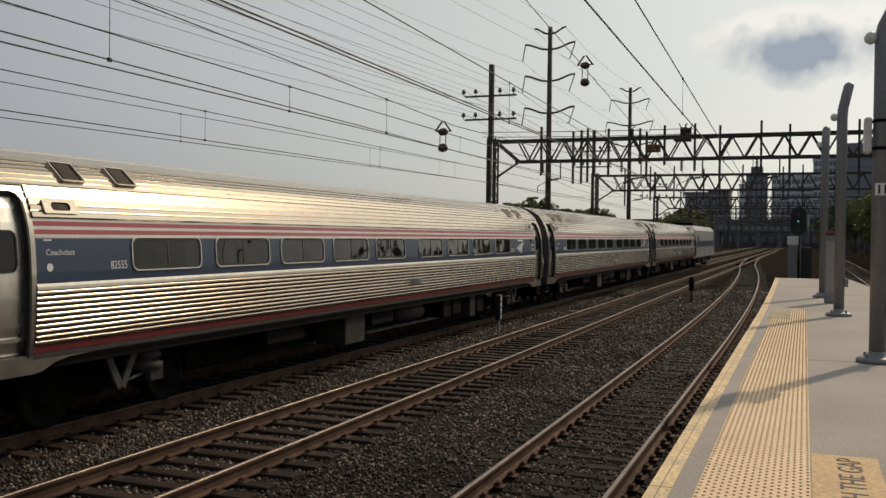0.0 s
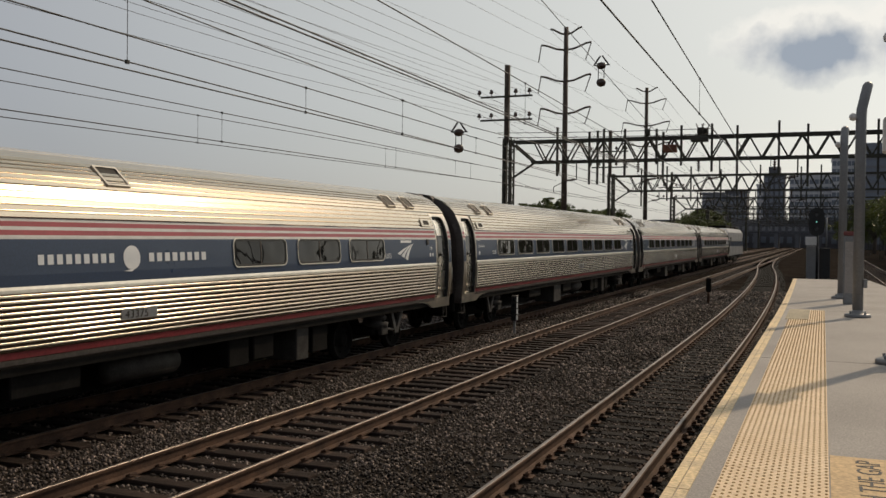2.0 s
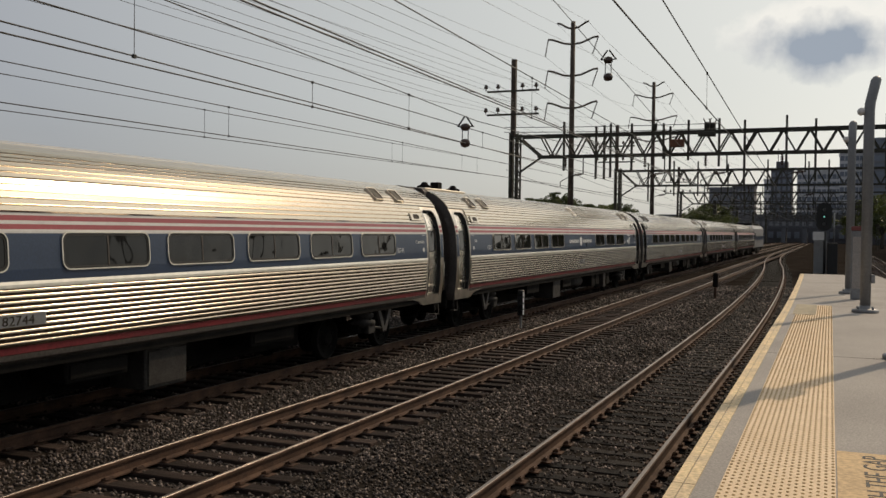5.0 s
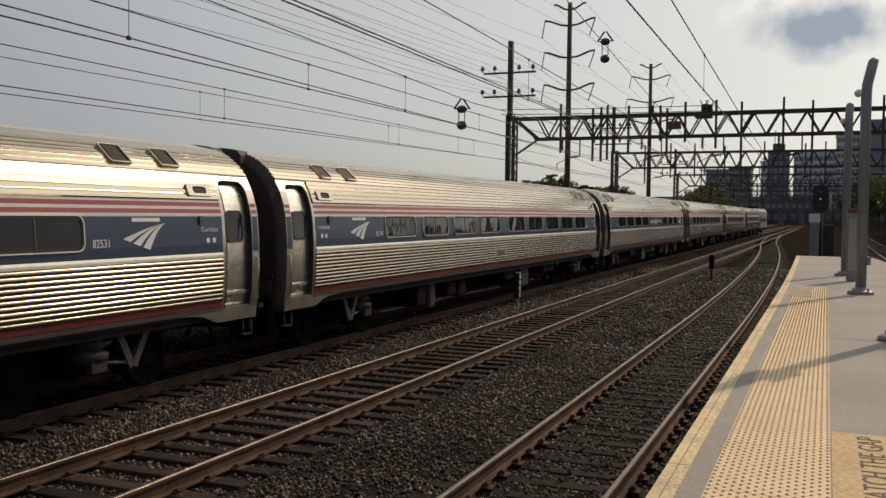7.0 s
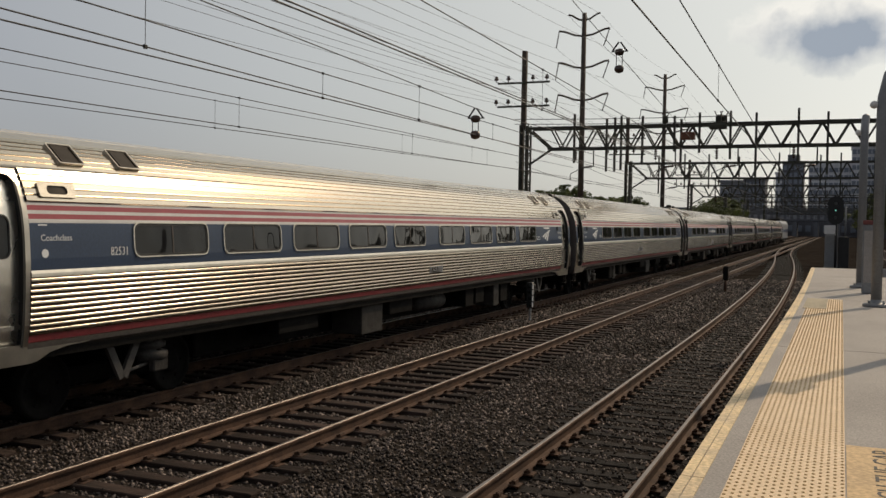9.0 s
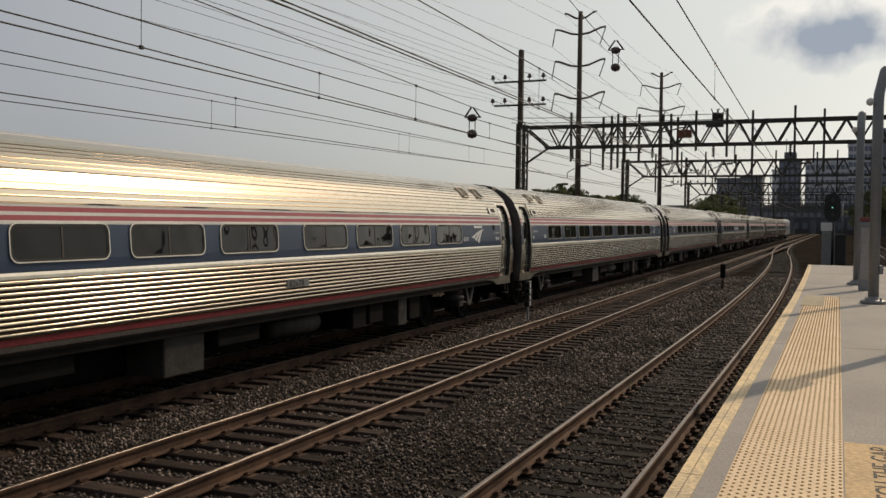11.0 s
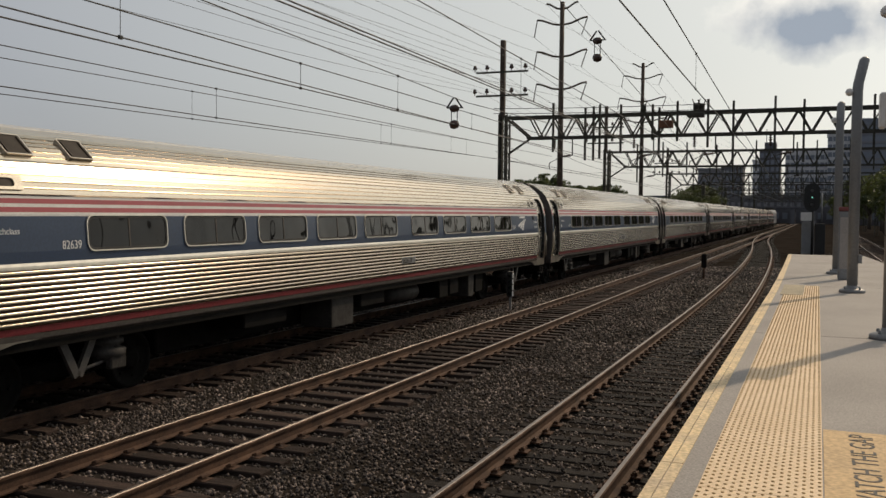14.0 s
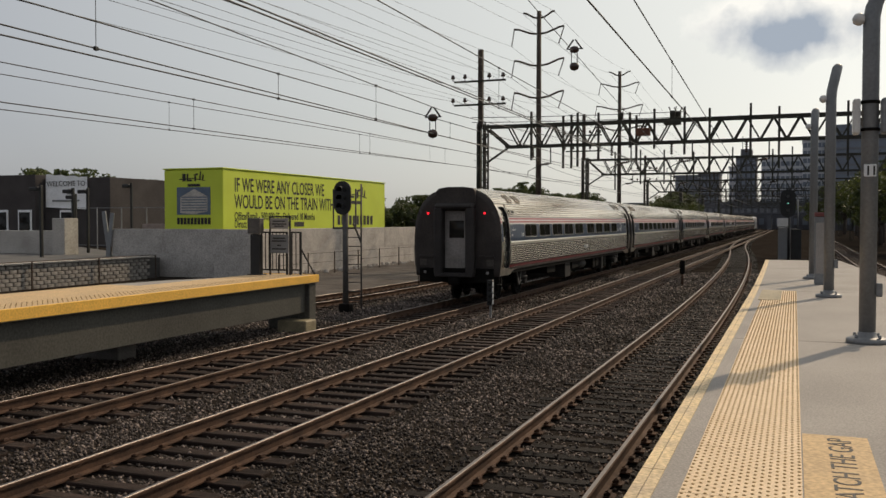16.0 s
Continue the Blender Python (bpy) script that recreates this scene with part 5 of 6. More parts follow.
wire((-10.75, 28.2, 6.42), (-10.75, 57.5, 7.6), 0.013, 0.15)
catenary(-7.13, ((10.6, 5.79), (29.9, 5.72)), ((15.3, 6.85), (27.0, 6.72)), (22.6, 33.0))
catenary(-2.73, ((12.8, 5.92), (24.0, 5.74)), ((16.7, 6.80), (30.2, 6.27)), (22.2, 34.0))
catenary(4.55, ((12.0, 5.75), (30.0, 5.72)), ((12.0, 6.75), (30.0, 6.45)), (20.0, 28.0, 36.0))
# wires in pairs run closer together over the second track
wire((-7.0, -25, 5.95), (-7.0, 57.5, 5.60), 0.013, 0)
wire((-7.13, -25, 13.3), (-7.13, 57.5, 6.43), 0.012, 0)
# line wires on the gantry's mast, and the power lines on the tall poles
for z in (12.55, 11.0):
    for dx in (-1.9, -1.05, 0.65, 1.6):
        wire((COLUMN_X - 0.15 + dx, -60, z + 0.3), (COLUMN_X - 0.15 + dx, 57.8, z), 0.009, 1.1, n=14)
        wire((COLUMN_X - 0.15 + dx, 57.8, z), (COLUMN_X - 0.15 + dx, 90, z - 0.6), 0.009, 0.3)
for (ax, ay, az), (bx, by, bz) in zip(T1, T2):
    wire((ax, ay, az), (bx, by, bz), 0.011, 0.8)
    wire((ax, -70, az + 0.5), (ax, ay, az), 0.010, 3.0, n=18)
    wire((bx, by, bz), (bx, 260, bz - 1), 0.012, 2.0)


for z in (9.30, 9.62):
    wire((COLUMN_X - 0.6, 57.5, z + 0.05), (-6.2, 57.5, z - 0.12), 0.022, 0.06, label="dark cable strung along the gantry's top chord")


def hanger(x, y, z0, z1):
    """A suspended insulator set: two bars with round weights between messenger and contact wire."""
    h = empty("section_insulator", None, label="dark hanging section insulator with round weights", category="insulator", group="section insulators")
    bm = bmesh.new()
    for s in (-1, 1):
        rod(bm, (x + s * 0.03, y, z1 + 0.32), (x + s * 0.26, y, z1), 0.03, 6)
        rod(bm, (x + s * 0.10, y, z0), (x + s * 0.10, y, z1), 0.016, 6)
    rod(bm, (x - 0.26, y, z1), (x + 0.30, y, z1), 0.02, 6)
    part("frame", bm, M_WIRE, h)
    for z, r in ((z1 - 0.02, 0.13), (z0, 0.15)):
        bm = bmesh.new()
        lathe(bm, [(0.03, -0.16), (r * 0.75, -0.12), (r, 0), (r * 0.75, 0.12), (0.03, 0.16)], 12, 'x', (x, y, z))
        part("weight", bm, M_INSUL, h)


hanger(-10.82, 27.3, 5.62, 6.15)
hanger(-7.13, 31.2, 8.15, 8.75)


# ---- platform furniture ----
def make_post(x, y, bend, top, tip, r=0.105):
    p = empty("lamp_post", None, label="grey painted round platform post with a bent top", category="post", group="platform posts")
    bm = bmesh.new()
    pts = [Vector((x, y, PLAT_Z + 0.02)), Vector((x, y, bend - 0.12)), Vector((x + tip * 0.10, y + 0.03, bend + 0.05)), Vector((x + tip * 0.5, y + 0.1, (bend + top) / 2)), Vector((x + tip, y + 0.18, top))]
    seg, rows = 20, []
    for q in pts:
        rows.append([bm.verts.new(q + Vector((r * math.cos(2 * math.pi * i / seg), r * math.sin(2 * math.pi * i / seg), 0))) for i in range(seg)])
    dome = pts[-1] + Vector((tip * 0.1, 0.03, 0.10))
    for k in (0.8, 0.45):
        rows.append([bm.verts.new(pts[-1].lerp(dome, 1.25 - k) + Vector((k * r * math.cos(2 * math.pi * i / seg), k * r * math.sin(2 * math.pi * i / seg), 0))) for i in range(seg)])
    for a, b in zip(rows[:-1], rows[1:]):
        for i in range(seg):
            f = bm.faces.new((a[i], a[(i + 1) % seg], b[(i + 1) % seg], b[i])); f.smooth = True
    bm.faces.new(rows[-1]); bm.faces.new(rows[0][::-1])
    part("shaft", bm, M_POST, p)
    bm = bmesh.new()
    lathe(bm, [(0.26, 0.0), (0.26, 0.055), (0.22, 0.075), (r + 0.02, 0.085), (r + 0.01, 0.14), (r, 0.15)], 20, 'z', (x, y, PLAT_Z))
    fl = part("base_flange", bm, M_POST, p)
    for i in range(4):
        a = math.pi / 4 + i * math.pi / 2
        bm = bmesh.new()
        rod(bm, (x + 0.20 * math.cos(a), y + 0.20 * math.sin(a), PLAT_Z + 0.06), (x + 0.20 * math.cos(a), y + 0.20 * math.sin(a), PLAT_Z + 0.12), 0.022, 6)
        part("bolt", bm, M_POST, fl)
    bm = bmesh.new()
    box(bm, x + r - 0.01, x + r + 0.07, y - 0.07, y + 0.07, PLAT_Z + 0.62, PLAT_Z + 0.80, 0.01)
    part("outlet_box", bm, M_POST, p)
    bm = bmesh.new()
    lathe(bm, [(0.02, -0.09), (0.07, -0.06), (0.085, 0.0), (0.06, 0.05), (0.03, 0.07)], 12, 'z', (x - r - 0.05, y - 0.03, bend - 0.12))
    part("camera_globe", bm, M_WHITE_STRIPE, p, "small white globe")
    return p


POST = make_post(0.92, 13.33, 5.62, 6.25, 0.30)
make_post(0.70, 21.1, 5.55, 6.10, 0.12)
make_post(0.50, 27.6, 5.60, 5.92, 0.02)


def post_sign(x, y):
    s = empty("post_sign", None, label="pair of pale sign boards strapped round the grey post", category="sign")
    for k in (-1, 1):
        bm = bmesh.new()
        box(bm, x + k * 0.17 - 0.045, x + k * 0.17 + 0.045, y - 0.15, y + 0.10, 3.98, 4.44, 0.02)
        part("board", bm, M_WHITE_STRIPE if k < 0 else M_POST, s)
    for z in (4.02, 4.38):
        bm = bmesh.new()
        lathe(bm, [(0.108, z), (0.118, z), (0.118, z + 0.04), (0.108, z + 0.04)], 18, 'z', (x, y, 0))
        part("strap", bm, M_GRIME, s)
    t = empty("number_plate_sign", None, label="small white plate with black figures on the post", category="sign")
    bm = bmesh.new()
    box(bm, x - 0.075, x + 0.075, y - 0.118, y - 0.108, 3.42, 3.58, 0.003)
    part("plate", bm, M_LETTER, t)
    lettering("post_number", "11", 0.16, M_INK, t, pose(x - 0.06, y - 0.1195, 3.445, 90, 0, 0), 'LEFT', 0.9, 0.006)


post_sign(0.92, 13.33)


def make_call_box(x, y):
    c = empty("service_cabinet", None, label="slim grey steel service cabinet with red cap", category="cabinet")
    bm = bmesh.new()
    box(bm, x - 0.13, x + 0.13, y - 0.12, y + 0.12, PLAT_Z, 2.95, 0.02)
    part("body", bm, M_POST, c)
    bm = bmesh.new()
    box(bm, x - 0.14, x + 0.14, y - 0.13, y + 0.13, 2.951, 3.06, 0.02)
    part("cap", bm, mat("faded_red_cap", (0.16, 0.04, 0.035), 0.6), c)
    bm = bmesh.new()
    box(bm, x - 0.10, x + 0.10, y - 0.128, y - 0.121, 1.5, 2.8, 0.003)
    part("door", bm, M_CONC, c)


make_call_box(0.62, 25.3)

# ---- signals ----
M_SIGNAL = mat("black_signal_paint", (0.012, 0.012, 0.012), 0.6, 0.0, 0.3)
M_LENS = mat("dark_lens", (0.01, 0.012, 0.012), 0.1)
M_GREEN = glow("green_aspect", (0.35, 1.0, 0.80), 0.4)


def signal_head(parent, x, y, z0, z1, w, lit=None):
    bm = bmesh.new()
    h = z1 - z0
    pts = rounded_rect(w, h, w * 0.48, 8)
    a = [bm.verts.new((x + u, y - 0.02, (z0 + z1) / 2 + v)) for u, v in pts]
    b = [bm.verts.new((x + u, y + 0.03, (z0 + z1) / 2 + v)) for u, v in pts]
    bm.faces.new(a); bm.faces.new(b[::-1])
    for i in range(len(pts)):
        j = (i + 1) % len(pts)
        bm.faces.new((a[i], a[j], b[j], b[i]))
    part("backboard", bm, M_SIGNAL, parent)
    for k in range(3):
        z = z1 - h * (0.25 + 0.25 * k)
        bm = bmesh.new()
        seg = 14
        r = w * 0.17
        for i in range(seg):
            t0, t1 = math.pi * (-0.15 + 1.3 * i / seg), math.pi * (-0.15 + 1.3 * (i + 1) / seg)
            q = [(x + r * math.cos(t), y + d, z + r * math.sin(t)) for t, d in ((t0, -0.02), (t1, -0.02), (t1, -0.26), (t0, -0.26))]
            bm.faces.new([bm.verts.new(c) for c in q])
        part("hood", bm, M_SIGNAL, parent)
        bm = bmesh.new()
        rl = r * (0.32 if k == lit else 0.8)
        lathe(bm, [(rl, y - 0.05), (rl, y - 0.02)], 14, 'y', (x, 0, z))
        part("lens", bm, M_GREEN if k == lit else M_LENS, parent, "lit green lens" if k == lit else "")


def mast_signal():
    s = empty("mast_signal", None, label="black three-lens signal on a post with ladder cage", category="signal")
    x, y = -14.05, 27.3
    signal_head(s, x, y, 3.04, 4.16, 0.62)
    bm = bmesh.new()
    rod(bm, (x + 0.03, y + 0.15, -0.3), (x + 0.03, y + 0.15, 3.6), 0.10, 12)
    part("mast", bm, M_MAST, s)
    bm = bmesh.new()
    box(bm, x - 0.16, x + 0.22, y, y + 0.35, -0.35, 0.06, 0.02)
    part("base", bm, M_GRIME, s)
    bm = bmesh.new()
    box(bm, x - 0.42, x + 0.44, y + 0.1, y + 0.16, 2.56, 2.62)
    for k in (-0.42, 0.41):
        box(bm, x + k, x + k + 0.04, y + 0.1, y + 0.14, 2.56, 3.9)
    part("bracket", bm, M_MAST, s)
    bm = bmesh.new()
    for dx in (-0.37, 0.20):
        rod(bm, (x + dx, 28.3, -0.4), (x + dx, 28.3, 2.75 if dx < 0 else 4.1), 0.03, 6)
    part("ladder_rail", bm, M_MAST, s)
    for i in range(9):
        bm = bmesh.new()
        rod(bm, (x - 0.37, 28.3, 0.1 + 0.31 * i), (x + 0.20, 28.3, 0.1 + 0.31 * i), 0.018, 5)
        part("rung", bm, M_MAST, s)
    bm = bmesh.new()
    bar(bm, (x - 0.10, 28.3, 2.75), (x + 0.20, 28.3, 2.1), 0.05, 0.06)
    bar(bm, (x - 0.37, 27.4, 2.6), (x - 0.37, 28.3, 2.6), 0.05, 0.05)
    bar(bm, (x + 0.20, 27.4, 2.6), (x + 0.20, 28.3, 2.6), 0.05, 0.05)
    part("platform_brace", bm, M_MAST, s)


mast_signal()


def far_signal():
    s = empty("signal_post", None, label="large black signal head with green light above a relay case", category="signal")
    signal_head(s, -0.47, 77.0, 3.15, 5.35, 1.15, 1)
    bm = bmesh.new()
    rod(bm, (-0.40, 77.3, -0.5), (-0.40, 77.3, 4.3), 0.10, 10)
    part("mast", bm, M_SIGNAL, s)
    bm = bmesh.new()
    box(bm, -1.25, -0.45, 76.7, 76.8, 2.42, 3.08, 0.01)
    part("white_board", bm, M_WHITE_STRIPE, s, "white board under the head")
    bm = bmesh.new()
    rod(bm, (0.25, 77.2, 2.3), (0.25, 77.2, 4.6), 0.06, 8)
    part("side_pipe", bm, M_POST, s)
    c = empty("relay_case", None, label="grey and black trackside relay cases", category="cabinet")
    bm = bmesh.new()
    box(bm, -1.2, -0.25, 78.0, 79.0, -0.5, 2.35, 0.03)
    part("grey_case", bm, M_POST, c)
    bm = bmesh.new()
    box(bm, -0.22, 0.55, 78.0, 79.0, -0.5, 2.2, 0.03)
    part("black_case", bm, M_SIGNAL, c)


far_signal()


def dwarf_signal():
    s = empty("dwarf_signal", None, label="low black signal with white side bars on a stake", category="signal")
    x, y = -8.9, 27.4
    bm = bmesh.new()
    box(bm, x - 0.10, x + 0.08, y - 0.08, y + 0.12, 0.18, 0.98, 0.02)
    part("head", bm, M_SIGNAL, s)
    for k in range(4):
        bm = bmesh.new()
        box(bm, x + 0.085, x + 0.105, y - 0.095, y - 0.03, 0.22 + 0.19 * k, 0.36 + 0.19 * k, 0.003)
        part("white_bar", bm, M_LETTER, s)
        bm = bmesh.new()
        lathe(bm, [(0.045, y - 0.14), (0.055, y - 0.08)], 10, 'y', (x, 0, 0.29 + 0.19 * k))
        part("lens", bm, M_LENS, s)
    bm = bmesh.new()
    box(bm, x - 0.03, x + 0.03, y - 0.02, y + 0.05, -0.4, 0.2, 0.005)
    part("stake", bm, M_POST, s)
    t = empty("track_marker", None, label="short rusty post with a dark head beside the turnout", category="marker post")
    bm = bmesh.new()
    box(bm, -5.06, -4.82, 44.6, 44.85, 0.32, 0.98, 0.04)
    part("head", bm, M_GRIME, t)
    bm = bmesh.new()
    rod(bm, (-4.94, 44.72, -0.4), (-4.94, 44.72, 0.36), 0.06, 8)
    part("stem", bm, M_RUST, t)


dwarf_signal()


# ---- island platform ----
def make_island():
    ip = empty("island_platform", None, label="concrete island platform with bright yellow edge over a girder", category="platform", kind="structure")
    Z = 1.31
    bm = bmesh.new()
    slab(bm, [(-12.60, -9), (-12.56, 22.85), (-14.45, 22.85), (-14.3, 20.8), (-15.0, 19.3), (-15.3, 17.5), (-15.3, -9)], Z - 0.22, Z)
    part("deck", bm, M_CONC, ip)
    bm = bmesh.new()
    box(bm, -12.585, -12.52, -9, 22.88, Z - 0.20, Z + 0.012, 0.008)
    part("edge_board", bm, M_YELLOW_EDGE, ip, "bright yellow edge fascia")
    bm = bmesh.new()
    box(bm, -12.55, -14.4, 22.86, 22.92, Z - 0.20, Z + 0.012, 0.006)
    part("end_board", bm, M_YELLOW_EDGE, ip)
    bm = bmesh.new()
    box(bm, -14.25, -12.59, -9, 22.7, Z + 0.001, Z + 0.010)
    part("tactile_strip", bm, M_PATCH, ip, "worn orange-yellow tactile strip")
    bm = bmesh.new()
    box(bm, -15.25, -14.256, -9, 17.4, Z + 0.001, Z + 0.009)
    part("tactile_strip", bm, M_PATCH, ip)
    domes("tactile_domes", -13.30, 9.5, 11, 190, 0.062, Z + 0.010, M_DOME, ip)
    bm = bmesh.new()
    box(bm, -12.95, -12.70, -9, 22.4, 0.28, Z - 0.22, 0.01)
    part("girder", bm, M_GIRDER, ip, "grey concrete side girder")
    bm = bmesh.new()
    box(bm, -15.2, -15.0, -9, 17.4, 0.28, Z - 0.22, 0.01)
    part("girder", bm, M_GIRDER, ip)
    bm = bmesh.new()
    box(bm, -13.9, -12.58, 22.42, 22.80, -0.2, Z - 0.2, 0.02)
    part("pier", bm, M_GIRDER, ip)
    bm = bmesh.new()
    box(bm, -13.3, -12.40, 21.9, 22.5, -0.5, 0.10, 0.03)
    part("footing", bm, M_COVER, ip, "tan concrete footing block")
    for y in (2, 9, 16):
        bm = bmesh.new()
        box(bm, -14.9, -13.7, y, y + 0.6, -0.5, 0.28, 0.02)
        part("pier", bm, M_CONC_DARK, ip)
    # barrier at the end
    f = empty("end_gate", None, label="black steel picket gate with notice boards at the platform end", category="gate")
    for x0, x1, y in ((-14.35, -13.30, 22.45), (-13.25, -12.95, 22.6)):
        bm = bmesh.new()
        for z in (Z + 0.12, Z + 1.18):
            box(bm, x0, x1, y - 0.02, y + 0.02, z, z + 0.04)
        for x in (x0, x1):
            box(bm, x - 0.025, x + 0.025, y - 0.03, y + 0.03, Z, Z + 1.22)
        part("gate_frame", bm, M_SIGNAL, f)
        n = int((x1 - x0) / 0.11)
        for i in range(1, n):
            bm = bmesh.new()
            box(bm, x0 + (x1 - x0) * i / n - 0.01, x0 + (x1 - x0) * i / n + 0.01, y - 0.01, y + 0.01, Z + 0.14, Z + 1.19)
            part("picket", bm, M_SIGNAL, f)
    bm = bmesh.new()
    bar(bm, (-12.95, 22.6, Z + 0.75), (-12.62, 22.8, Z + 0.02), 0.04, 0.04)
    part("stay", bm, M_SIGNAL, f)
    bm = bmesh.new()
    for x in (-13.80, -13.16):
        box(bm, x - 0.02, x + 0.02, 22.36, 22.40, Z, Z + 1.66)
    box(bm, -13.80, -13.16, 22.36, 22.40, Z + 1.62, Z + 1.66)
    part("sign_frame", bm, M_SIGNAL, f)
    bm = bmesh.new(); box(bm, -13.77, -13.19, 22.33, 22.355, Z + 1.30, Z + 1.60, 0.003)
    b1 = part("notice_board", bm, M_CONC, f, "pale notice board")
    bm = bmesh.new(); box(bm, -13.77, -13.19, 22.33, 22.355, Z + 0.62, Z + 1.14, 0.003)
    b2 = part("notice_board", bm, M_POST, f, "grey notice board")
    for z, w in ((1.50, 0.40), (1.42, 0.46), (1.36, 0.30)):
        bm = bmesh.new(); box(bm, -13.48 - w / 2, -13.48 + w / 2, 22.322, 22.328, Z + z, Z + z + 0.03)
        part("print_bar", bm, M_INK, b1)
    for z, w in ((1.02, 0.40), (0.94, 0.46), (0.82, 0.12), (0.72, 0.44)):
        bm = bmesh.new(); box(bm, -13.48 - w / 2, -13.48 + w / 2, 22.322, 22.328, Z + z, Z + z + 0.035)
        part("print_bar", bm, M_INK, b2)
    k = empty("ticket_post", None, label="black pedestal with a grey box head by the gate", category="pedestal")
    bm = bmesh.new(); box(bm, -14.22, -13.92, 22.0, 22.2, Z, Z + 1.15, 0.02); part("column", bm, M_SIGNAL, k)
    bm = bmesh.new(); box(bm, -14.30, -13.84, 21.95, 22.25, Z, Z + 0.04, 0.01); part("foot", bm, M_SIGNAL, k)
    bm = bmesh.new(); box(bm, -14.30, -13.90, 21.98, 22.22, Z + 1.16, Z + 1.60, 0.02); part("head", bm, M_MAST, k)


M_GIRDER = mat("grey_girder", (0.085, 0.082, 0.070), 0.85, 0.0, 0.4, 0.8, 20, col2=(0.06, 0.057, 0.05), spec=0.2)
make_island()


# ---- beyond the far track: walls, hoarding, buildings ----
M_WALL = mat("weathered_concrete", (0.46, 0.43, 0.39), 0.9, 0.0, 0.45, 0.7, 14, bump=0.004, col2=(0.31, 0.285, 0.255))
M_BLOCK = mat("split_block", (0.27, 0.25, 0.225), 0.95, 0.0, 0.5, 3.0, 25, bump=0.012, rnd=0.16)
M_LIME = mat("lime_green_wrap", (0.56, 0.66, 0.045), 0.55, 0.0, 0.12, 0.5, 20)
M_DARKWALL = mat("dark_cladding", (0.072, 0.064, 0.063), 0.9, 0.0, 0.25, 0.6, 12, spec=0.15)
M_BANNER = mat("white_banner", (0.85, 0.85, 0.86), 0.6, 0.0, 0.15, 1.0, 8)
M_PAVE = mat("plaza_paving", (0.10, 0.095, 0.09), 0.9, 0.0, 0.3, 0.5, 15)
M_PICTURE = mat("printed_blue_grey", (0.10, 0.14, 0.20), 0.5, 0.0, 0.2, 1.0, 10)


def make_wall():
    w = empty("wall_lineside", None, label="weathered concrete block retaining wall", category="wall", kind="structure")
    bm = bmesh.new()
    box(bm, -28.9, -28.45, 44.0, 110, -0.5, 2.36)
    box(bm, -38.0, -28.9, 44.0, 44.45, -0.5, 2.36)
    part("core", bm, M_WALL, w)
    rng = random.Random(3)
    cache = {}
    for row, z in enumerate((-0.5, 0.93)):
        y = 44.0 - (3.6 if row % 2 else 0)
        while y < 78:
            a, b = max(44.0, y), min(y + 7.2, 78.0)
            key = round(b - a, 2)
            if key not in cache:
                bm = bmesh.new()
                box(bm, -0.03, 0.05, -key / 2 + 0.004, key / 2 - 0.004, 0.003, 1.427, 0.008)
                cache[key] = mesh_of("block", bm, M_WALL_BLOCK)
            o = new("block", cache[key]); o.parent = w
            o.matrix_basis = pose(-28.45 + rng.uniform(-0.006, 0.012), (a + b) / 2, z)
            y += 7.2
        x = -38.0 - (3.6 if row % 2 else 0)
        while x < -28.5:
            a, b = max(-38.0, x), min(x + 7.2, -28.43)
            key = round(b - a, 2)
            if key > 0.1:
                if ("x", key) not in cache:
                    bm = bmesh.new()
                    box(bm, -key / 2 + 0.004, key / 2 - 0.004, -0.05, 0.03, 0.003, 1.427, 0.008)
                    cache[("x", key)] = mesh_of("block", bm, M_WALL_BLOCK)
                o = new("block", cache[("x", key)]); o.parent = w
                o.matrix_basis = pose((a + b) / 2, 44.0 + rng.uniform(-0.012, 0.006), z)
            x += 7.2
    # line of broken rubble at its foot
    bm = bmesh.new()
    for i in range(160):
        s = rng.uniform(0.06, 0.22)
        cx, cy = -27.9 + rng.uniform(-0.4, 0.7), 45 + 60 * rng.random()
        lathe(bm, [(s * 0.5, -0.5), (s, -0.45), (s * rng.uniform(0.5, 1), -0.42 + s), (s * 0.3, -0.38 + s)], 5, 'z', (cx, cy, 0))
    tagged(part("rubble", bm, M_WALL), "pale broken rubble along the foot of the wall", "rubble", kind="stuff")
    # wire fence
    f = empty("wire_fence", None, label="low rusty post and wire fence before the wall", category="fence")
    y = 44.0
    while y < 90:
        bm = bmesh.new()
        bar(bm, (-26.6, y, -0.45), (-26.6, y, 0.95), 0.06, 0.06)
        part("post", bm, M_POLE, f)
        y += 3.3
    bm = bmesh.new()
    for z in (0.35, 0.9):
        rod(bm, (-26.6, 44, z), (-26.6, 90, z), 0.015, 4)
    part("strand", bm, M_WIRE, f)


M_WALL_BLOCK = mat("concrete_block", (0.48, 0.445, 0.405), 0.9, 0.0, 0.45, 0.9, 14, bump=0.004, col2=(0.33, 0.305, 0.275), rnd=0.04)
make_wall()


def flat_text(text, size, parent, m, width, bold=0.0, name="words"):
    return lettering(name, text, size, M_INK, parent, m, 'LEFT', width, bold)


